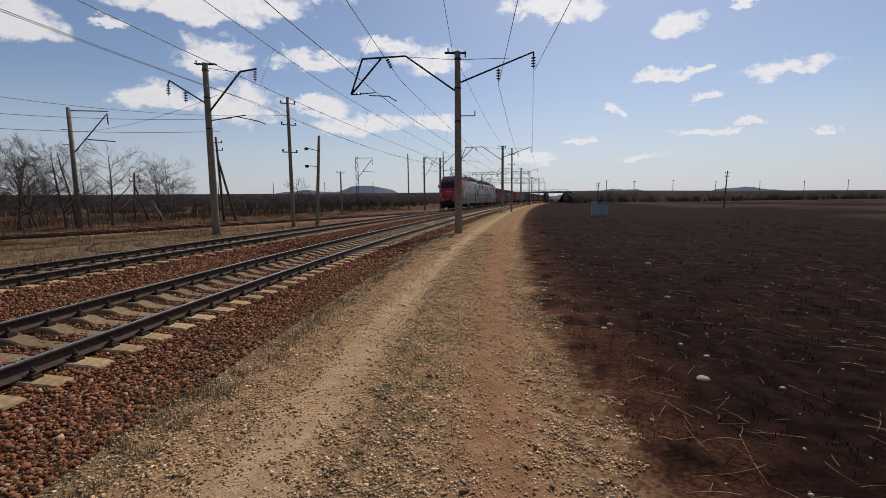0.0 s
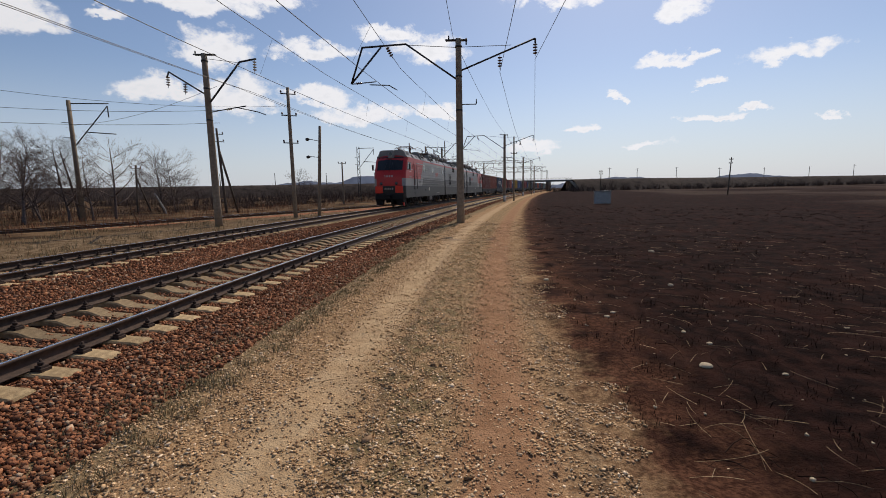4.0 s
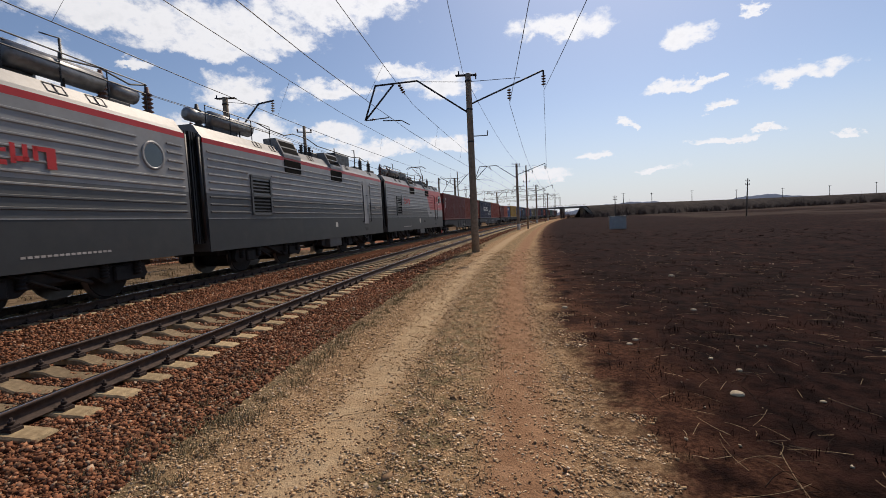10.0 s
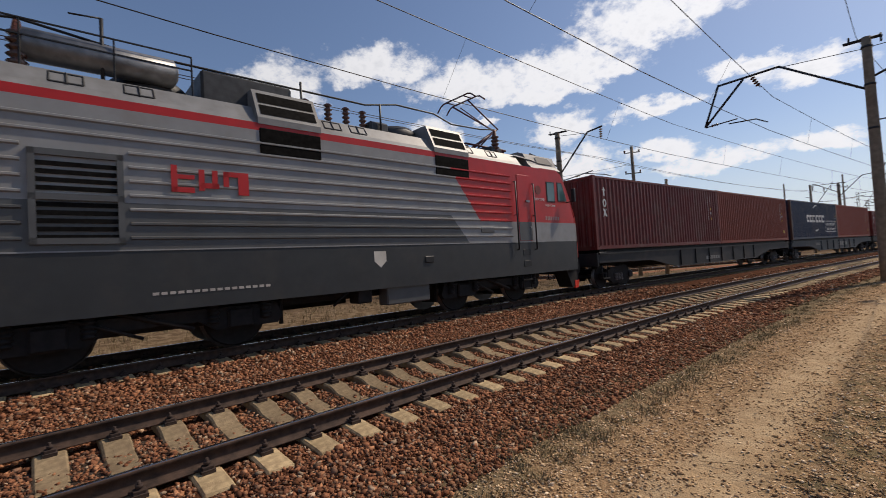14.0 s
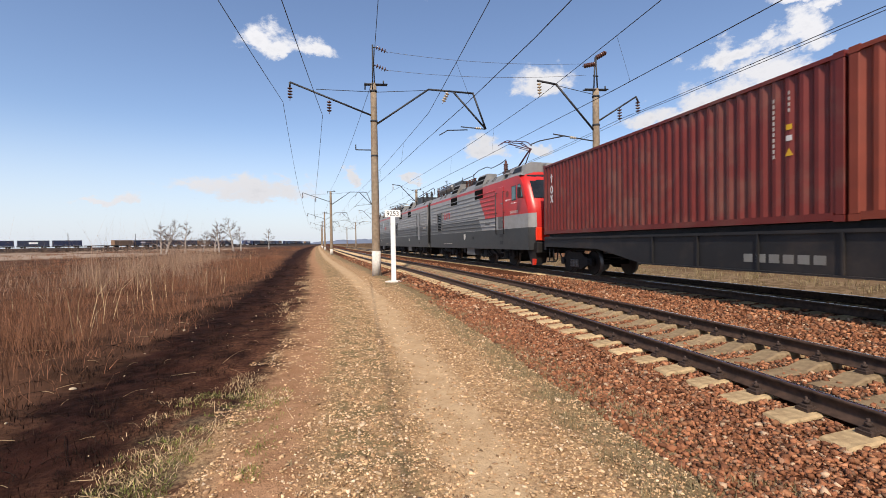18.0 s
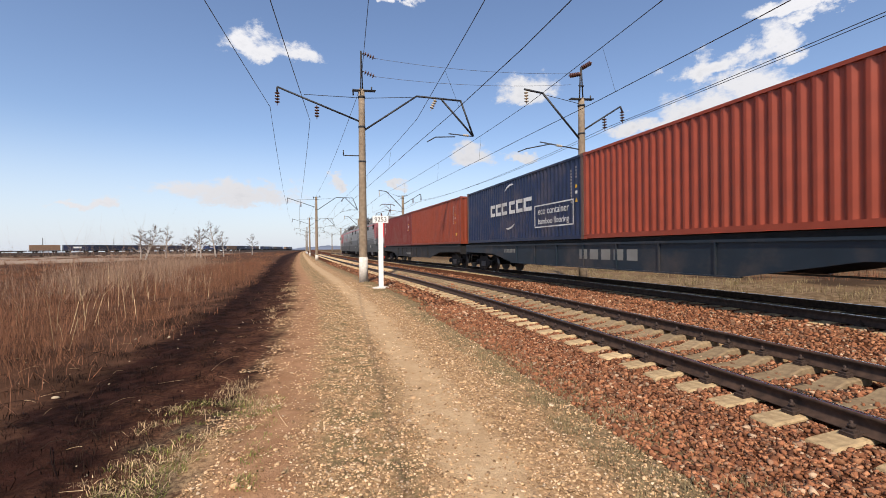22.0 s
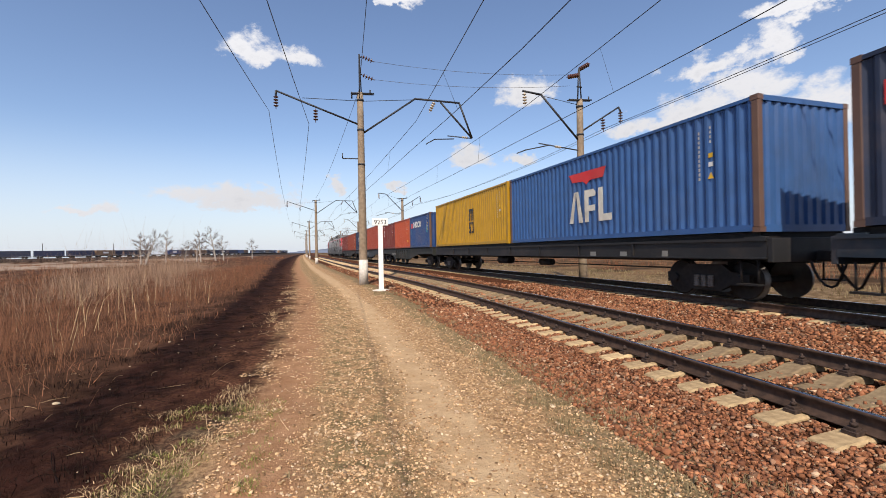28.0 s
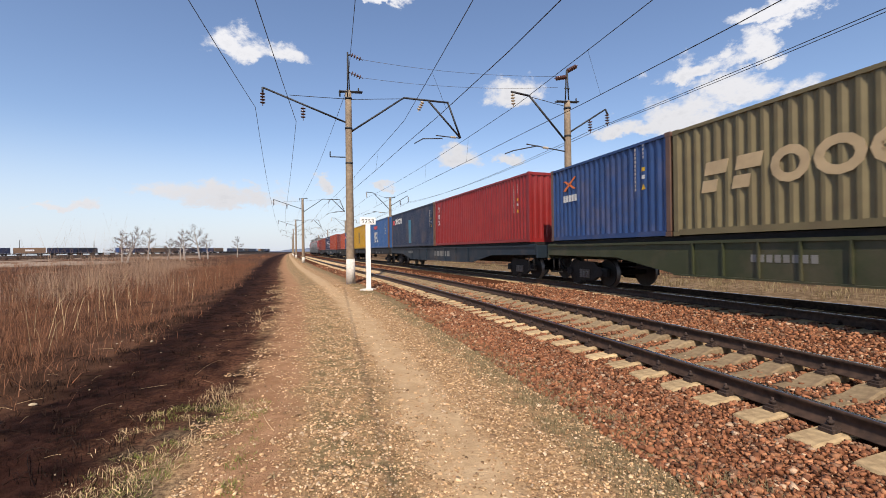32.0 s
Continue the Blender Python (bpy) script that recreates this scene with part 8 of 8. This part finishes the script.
def boulder(x, y, r, label):
    rng = np.random.RandomState(int(x * 100) % 997)
    bm = bmesh.new()
    bmesh.ops.create_icosphere(bm, subdivisions=2, radius=1.0)
    k = rng.uniform(-1, 1, (5, 3))
    for v in bm.verts:
        c = v.co.copy()
        d = 1 + 0.18 * sum(math.sin(2.4 * c.dot(Vector(q)) + i) for i, q in enumerate(k)) / 2
        v.co = Vector((c.x * d * r * 1.25, c.y * d * r, max(c.z, -0.5) * d * r * 0.62))
    s, l = line_coords(np.array([x]), np.array([y]))
    ob = part("stone", bm, M["stone"])
    ob.location = (x, y, float(lie(np.array([x]), np.array([y]), s, l)[0]) + r * 0.22)
    tagged(ob, label, "stone", "loose pale stones")


for x, y, r in ((2.81, 4.56, 0.05), (2.45, 6.49, 0.04), (2.62, 6.7, 0.035), (3.57, 4.41, 0.022), (3.3, 5.3, 0.03), (4.5, 8.6, 0.045), (2.2, 9.4, 0.05), (6.4, 13.5, 0.07), (2.55, -6.6, 0.03)):
    boulder(x, y, r, "pale loose stone on burnt ground")


# ------------------------------------------------------------ grass, reeds, straw
def blades(name, seed, n, lat0, lat1, s0, s1, height, width, m, label, near=3.0, falloff=1.0, lean=0.35, clump=0.0, thick=0.0, keep=None, category="grass", tall=None):
    """Thin bent blades, each of three triangles; they stand singly or in clumps."""
    if clump:
        k = max(1, int(n / 14))
        cx, cy, _, _, _, rng = strewn(seed, k, lat0, lat1, s0, s1, near, falloff)
        i = rng.randint(0, k, n)
        x, y = cx[i] + rng.normal(0, clump, n), cy[i] + rng.normal(0, clump, n)
        s, l = line_coords(x, y)
        z = lie(x, y, s, l)
        size = rng.uniform(0.45, 1.4, k)[i]
    else:
        x, y, z, l, s, rng = strewn(seed, n, lat0, lat1, s0, s1, near, falloff)
        size = np.ones(n)
    if keep is not None:
        ok = keep(x, y, l, s, rng)
        x, y, z, size, l = x[ok], y[ok], z[ok], size[ok], l[ok]
        n = len(x)
    if tall is not None:
        size = size * tall(x, y, l)
    h = height * rng.uniform(0.45, 1.25, n) * size
    w = width * rng.uniform(0.6, 1.3, n) * (1 + thick * np.hypot(x, y))
    a, b = rng.uniform(0, 2 * np.pi, n), rng.uniform(0, 2 * np.pi, n)
    ln = np.abs(rng.normal(0, lean, n))
    dx, dy = np.cos(b) * ln, np.sin(b) * ln
    wx, wy = np.cos(a) * w / 2, np.sin(a) * w / 2
    o = np.stack([x, y, z - 0.01], 1)
    mid = o + np.stack([dx * h * 0.4, dy * h * 0.4, h * 0.6], 1)
    tip = o + np.stack([dx * h * 1.1, dy * h * 1.1, h * np.clip(1.05 - ln * 0.35, 0.3, 1.1)], 1)
    q = np.stack([wx, wy, wx * 0], 1)
    v = np.stack([o - q, o + q, mid - q * 0.75, mid + q * 0.75, tip], 1).reshape(-1, 3)
    f = (np.array([(0, 1, 2), (1, 3, 2), (2, 3, 4)])[None] + 5 * np.arange(n)[:, None, None]).reshape(-1, 3)
    return tagged(new(name, mesh_np(name, v, f, m)), label, category, kind="stuff")


patchy = lambda c, wl: (lambda x, y, l, s, rng: fast_noise(x, y, 31, ((wl, 1.0), (wl / 3, 0.6))) > c)
blades("verge_grass", 40, 42000, -3.25, -2.25, -24, 34, 0.07, 0.006, M["verge"], "short withered grass along the ballast edge", 5.0, 1.2, 0.7, 0.05, 0.05, patchy(-0.5, 1.6))
blades("road_grass", 41, 15000, -5.75, -4.75, -22, 24, 0.045, 0.006, M["verge"], "trodden withered grass between the ruts", 4.0, 1.2, 0.9, 0.05, 0.05, patchy(0.15, 1.2))
blades("margin_grass", 42, 9000, -7.1, -5.95, -5.6, -2.0, 0.045, 0.005, M["green"], "thin yellow-green grass at the road's edge", 4.0, 1.2, 0.8, 0.05, 0.03, patchy(-0.1, 1.2))
blades("margin_straw", 43, 6000, -7.3, -6.1, -6.2, -1.5, 0.07, 0.005, M["straw"], "flattened dry grass at the road's edge", 4.0, 1.1, 1.5, 0.08, 0.03, patchy(0.0, 1.2))
blades("margin_straw", 52, 2500, -7.0, -6.4, -26, -7, 0.1, 0.007, M["straw"], "thin flattened straw along the burnt edge", 8.0, 1.1, 1.5, 0.1, 0.03, patchy(0.5, 2.5))
blades("charred_stubble", 44, 26000, -30, -7.1, 0.5, 50, 0.075, 0.006, M["burnt"], "charred stubble on the burnt field", 5.0, 1.1, 0.7, 0.09, 0.05)
blades("charred_stubble", 45, 9000, -9.3, -6.9, -40, 1, 0.08, 0.006, M["burnt"], "charred stubble beside the cart road", 5.0, 1.1, 0.7, 0.09, 0.05)
blades("dry_reeds", 46, 85000, -26, -8.6, -70, -2, 0.86, 0.003, M["reed"], "tall brown dry reeds beyond the burnt strip", 14.0, 1.0, 0.6, 0.42, 0.03, lambda x, y, l, s, rng: (l + fast_noise(x, y, 33, ((5, 0.7), (1.6, 0.35))) < -9.3) & (fast_noise(x, y, 34, ((9, 1.0), (3, 0.6))) > -0.3 - 1.2 * np.exp(-((l + 10.5) / 1.8) ** 2)), "reeds", lambda x, y, l: np.clip(0.6 + fast_noise(x, y, 38, ((4, 0.5), (1.3, 0.35))), 0.3, 1.5) * (0.45 + 0.65 * np.exp(-((l + 10.2) / 2.6) ** 2)))
blades("dry_reeds", 47, 14000, -75, -10.5, -210, -40, 0.5, 0.012, M["reed"], "tall brown dry reeds across the marshy field", 60.0, 1.0, 0.3, 0.4, 0.02, lambda x, y, l, s, rng: fast_noise(x, y, 36, ((25, 1.0), (8, 0.6))) > -0.2, "reeds")
blades("reed_stubble", 51, 22000, -30, -8.7, -60, -2, 0.3, 0.007, M["reed"], "low broken brown stems among the reeds", 12.0, 1.0, 0.9, 0.3, 0.04, None, "reeds")
blades("pale_stalks", 48, 150, -16, -9.3, -34, -3, 1.05, 0.008, M["straw"], "pale dead stalks standing in the reeds", 12.0, 1.0, 0.3, 0, 0.03, None, "stalks")
blades("dry_grass", 49, 16000, 9.3, 17, -60, 60, 0.22, 0.012, M["verge"], "yellow dry grass beyond the tracks", 20.0, 1.0, 0.5, 0.2, 0.02)
blades("dry_grass", 50, 20000, 17, 55, -70, 90, 0.5, 0.016, M["reed"], "brown dry grass behind the siding", 40.0, 1.0, 0.35, 0.4, 0.015)


def straws(name, seed, n, lat0, lat1, s0, s1, length, r, m, label, near=3.0, falloff=1.2, rise=0.05):
    """Fallen stalks: thin bent three-sided tubes lying on the ground."""
    x, y, z, l, s, rng = strewn(seed, n, lat0, lat1, s0, s1, near, falloff)
    L = length * np.exp(rng.normal(0, 0.5, n))
    a = rng.uniform(0, 2 * np.pi, n)
    bend = rng.normal(0, 0.5, n)
    up = np.abs(rng.normal(0, rise, n))
    rows = []
    px, py, k = x.copy(), y.copy(), 5
    for j in range(k):
        w = j / (k - 1)
        zz = z + 0.012 + L * up * math.sin(math.pi * (0.15 + 0.75 * w))
        rr = r * (1 - 0.5 * w)
        for q in range(3):
            c = 2 * np.pi * q / 3
            rows.append(np.stack([px - np.sin(a) * rr * math.cos(c), py + np.cos(a) * rr * math.cos(c), zz + rr * math.sin(c)], 1))
        aa = a + bend * w
        px, py = px + np.cos(aa) * L / (k - 1), py + np.sin(aa) * L / (k - 1)
    v = np.stack(rows, 1).reshape(-1, 3)
    f = [(3 * j + q, 3 * j + (q + 1) % 3, 3 * j + 3 + (q + 1) % 3, 3 * j + 3 + q) for j in range(k - 1) for q in range(3)]
    f = (np.array(f)[None] + 3 * k * np.arange(n)[:, None, None]).reshape(-1, 4)
    return tagged(new(name, mesh_np(name, v, f, m, True)), label, "straw", kind="stuff")


straws("fallen_straw", 60, 760, -17, -7.3, 0.8, 26, 0.24, 0.0024, M["straw"], "pale dry stalks fallen on the burnt field", 3.5, 1.1)
straws("fallen_straw", 61, 70, -11, -6.6, -20, -1.0, 0.24, 0.0024, M["straw"], "pale dry stalks fallen beside the road", 4.0, 1.1, 0.12)
straws("burnt_twigs", 62, 500, -13, -6.9, -20, 22, 0.3, 0.0045, M["burnt"], "charred twigs on the ground", 4.0, 1.1, 0.2)
straws("road_twigs", 63, 90, -7.2, -2.6, -10, 12, 0.22, 0.0035, M["straw"], "bits of dry twig on the cart road", 4.0, 1.0)


# ------------------------------------------------------------ bare trees and scrub
def segments(name, segs, m, parent, sides=3):
    """Twigs: tapering three-sided rods from arrays of ends."""
    a = np.array([q[0] for q in segs], float)
    b = np.array([q[1] for q in segs], float)
    r = np.array([q[2] for q in segs], float)
    d = b - a
    d /= np.linalg.norm(d, axis=1)[:, None] + 1e-9
    u = np.cross(d, (0.31, 0.77, 0.55))
    u /= np.linalg.norm(u, axis=1)[:, None] + 1e-9
    w = np.cross(d, u)
    v = []
    for p, k in ((a, 1.0), (b, 0.45)):
        for j in range(sides):
            c = 2 * math.pi * j / sides
            v.append(p + (u * math.cos(c) + w * math.sin(c)) * (r * k)[:, None])
    v = np.stack(v, 1).reshape(-1, 3)
    f = np.array([(j, (j + 1) % sides, sides + (j + 1) % sides, sides + j) for j in range(sides)])
    f = (f[None] + 2 * sides * np.arange(len(segs))[:, None, None]).reshape(-1, 4)
    ob = new(name, mesh_np(name, v, f, m))
    if parent is not None:
        ob.parent = parent
    return ob


def bare_tree(x, y, h, seed, bark, label, group, spread=0.32, z=-0.1, low=0.3, stems=1, twig_r=0.008, bole=1.0):
    """A leafless tree: bent tapering trunk, limbs, and a fan of fine twigs."""
    rng = random.Random(seed)
    t = thing("bare_tree", pose(x, y, z, 0, 0, rng.uniform(0, 360)), label, "tree", group)
    twigs = []

    def twiggy(p, d, length, r, depth):
        k = min(8, max(3, int(length / 0.18)))
        for i in range(k):
            q = p + d * (length * (0.3 + 0.7 * (i + rng.random()) / k))
            e = (d + Vector((rng.uniform(-1, 1), rng.uniform(-1, 1), rng.uniform(-0.6, 0.75))) * 0.95).normalized()
            ll = length * rng.uniform(0.28, 0.6)
            mid = q + e * ll * 0.5
            end = mid + (e + Vector((rng.uniform(-0.4, 0.4), rng.uniform(-0.4, 0.4), rng.uniform(-0.5, 0.2)))).normalized() * ll * 0.5
            twigs.append((q, mid, r))
            twigs.append((mid, end, r * 0.6))
            if depth:
                twiggy(q, e, ll, r * 0.75, depth - 1)
    for st in range(stems):
        base = Vector((rng.uniform(-0.3, 0.3) * (stems > 1), rng.uniform(-0.3, 0.3) * (stems > 1), 0))
        lean = Vector((rng.uniform(-0.14, 0.14), rng.uniform(-0.14, 0.14), 1)) if stems == 1 else Vector((rng.uniform(-0.35, 0.35), rng.uniform(-0.35, 0.35), 1))
        hh = h * (1 if st == 0 else rng.uniform(0.6, 0.95))
        pts = [base - Vector((0, 0, 0.2))]
        for i in range(1, 8):
            lean = lean + Vector((rng.uniform(-0.07, 0.07), rng.uniform(-0.07, 0.07), 0))
            pts.append(pts[-1] + lean.normalized() * hh * 0.88 / 7)
        r0 = (0.017 * hh if stems == 1 else 0.012 * hh) * bole
        bm = bmesh.new()
        spine(bm, pts, [r0 * (1 - 0.85 * i / 7) + 0.006 for i in range(8)], 7)
        part("trunk", bm, bark, t)
        for i in range(12):
            f = low + (0.97 - low) * (i + rng.random() * 0.6) / 12
            j = min(6, int(f * 7))
            p = pts[j].lerp(pts[j + 1], f * 7 - j)
            a = i * 2.4 + rng.uniform(-0.4, 0.4)
            d = Vector((math.cos(a), math.sin(a), rng.uniform(0.35, 1.0))).normalized()
            ll = hh * spread * (1.02 - 0.5 * f) * rng.uniform(0.75, 1.2)
            q = p + d * ll * 0.5
            e = q + (d + Vector((0, 0, 0.35))).normalized() * ll * 0.5
            bm = bmesh.new()
            spine(bm, (p, q, e), (r0 * (1.05 - f) * 0.55 + 0.006, r0 * (1.05 - f) * 0.35 + 0.005, 0.005), 5)
            part("limb", bm, bark, t)
            twiggy(p, d, ll, twig_r, 2 if h < 7.8 else 1)
        twiggy(pts[-2], Vector((0, 0, 1)), hh * 0.2, twig_r, 1)
    segments("twig_spray", twigs, M["twig"], t)["kind"] = "stuff"
    return t


G1, G2 = "bare trees behind the siding", "bare birches on the marsh"
for i, (x, y, h, st, sp) in enumerate(((-32.0, 33.2, 6.1, 2, 0.36), (-34.0, 36.9, 6.0, 2, 0.36), (-36.6, 35.6, 6.4, 2, 0.36), (-35.2, 32.2, 5.6, 2, 0.36), (-31.2, 36.5, 6.0, 1, 0.28), (-32.0, 38.5, 6.3, 1, 0.27), (-30.1, 37.5, 4.8, 1, 0.3), (-30.0, 40.0, 6.3, 1, 0.36), (-32.4, 50.5, 5.8, 2, 0.38), (-32.3, 53.0, 5.9, 2, 0.4), (-38.5, 41.0, 5.5, 2, 0.36), (-24.5, 76.0, 5.2, 2, 0.36))):
    bare_tree(x, y, h * 1.2, 100 + i, M["bark"], "leafless grey-brown tree with fine twigs" if st == 1 else "leafless many-stemmed grey-brown tree", G1, sp * 1.35, stems=st, twig_r=0.011, low=0.22)
for i, (x, y, h, st) in enumerate(((35.2, -112.5, 8.4, 2), (38.0, -119.0, 7.6, 1), (35.8, -130.0, 8.6, 1), (33.1, -135.9, 6.8, 2), (27.0, -127.1, 8.4, 1), (29.5, -133.5, 7.4, 1), (27.3, -147.4, 10.8, 1), (24.4, -142.9, 8.0, 1), (20.9, -178.7, 8.4, 1))):
    bare_tree(x, y, h, 200 + i, M["birch"], "slim pale-barked birch without leaves", G2, 0.3, stems=st, z=-0.3, twig_r=0.034, bole=1.6)


def scrub(name, seed, path, width, n, height, w, m, label):
    """A thicket of leafless stems along a line of points."""
    rng = np.random.RandomState(seed)
    path = np.array(path, float)
    seg = np.hypot(*np.diff(path, axis=0).T)
    cum = np.concatenate([[0], np.cumsum(seg)])
    k = n // 24
    u = rng.uniform(0, cum[-1], k)
    cx, cy = np.interp(u, cum, path[:, 0]) + rng.normal(0, width, k), np.interp(u, cum, path[:, 1]) + rng.normal(0, width, k)
    size = np.exp(rng.normal(0, 0.35, k))
    i = rng.randint(0, k, n)
    a, ln = rng.uniform(0, 2 * np.pi, n), np.abs(rng.normal(0, 0.4, n))
    h = height * size[i] * rng.uniform(0.5, 1.15, n)
    o = np.stack([cx[i] + rng.normal(0, 0.35, n) * size[i], cy[i] + rng.normal(0, 0.35, n) * size[i], np.full(n, -0.25)], 1)
    t = o + np.stack([np.cos(a) * ln * h, np.sin(a) * ln * h, h], 1)
    b = rng.uniform(0, np.pi, n)
    q = np.stack([np.cos(b), np.sin(b), b * 0], 1) * (w * rng.uniform(0.6, 1.4, n))[:, None]
    mid = o * 0.45 + t * 0.55 + np.stack([rng.normal(0, 0.05, n), rng.normal(0, 0.05, n), b * 0], 1) * h[:, None]
    v = np.stack([o - q, o + q, mid - q * 0.7, mid + q * 0.7, t], 1).reshape(-1, 3)
    f = (np.array([(0, 1, 2), (1, 3, 2), (2, 3, 4)])[None] + 5 * np.arange(n)[:, None, None]).reshape(-1, 3)
    return tagged(new(name, mesh_np(name, v, f, m)), label, "scrub", kind="stuff")


scrub("scrub_thicket", 71, ((-62, 6), (-44, 28), (-37, 40), (-36, 56), (-28, 80), (-14, 112)), 3.5, 15000, 1.45, 0.010, M["scrub"], "brown leafless thicket behind the siding")
scrub("scrub_thicket", 72, ((-90, 60), (-60, 90), (-40, 140), (-10, 190)), 9.0, 10000, 2.2, 0.035, M["scrub"], "dark leafless thicket below the embankment")
scrub("bank_scrub", 73, ((60, 232), (140, 255), (230, 290), (420, 345)), 10.0, 12000, 2.8, 0.07, M["scrub"], "dark leafless scrub along the embankment")
scrub("bank_scrub", 74, ((90, -255), (160, -225), (260, -170), (400, -110)), 9.0, 8000, 1.8, 0.06, M["scrub"], "brown scrub before the low embankment")
scrub("reed_bush", 75, ((7, -19), (10, -27), (12, -40), (16, -70)), 2.2, 6000, 1.75, 0.0045, M["reed_bush"], "thin leafless bushes among the reeds")


# ------------------------------------------------------------ what moves
def motions():
    steps = [i * 0.5 for i in range(65)]
    for r in RIDERS:
        ob, u, half = r[:3]
        off = r[3] if len(r) > 3 else 0.0
        lift = Matrix.Translation((off, 0, 1.62 if len(r) > 3 else 0.0))
        walk(ob, [(t, ride(t, u, half) @ lift) for t in steps])
    for ob, s in FAR_RIDERS:
        walk(ob, [(t * 2.0, far_pose(s + 6.4 * 2.0 * t)) for t in range(17)])
    fine = [i / 15.0 for i in range(481)]
    s0 = head(0)
    for ob, radius in ROLLERS[:ROLLING]:
        place = ob.matrix_basis.translation.copy()
        walk(ob, [(t, Matrix.Translation(place) @ Matrix.Rotation((s0 - head(t)) / radius, 4, "Y")) for t in fine])


ROLLING = 28
motions()
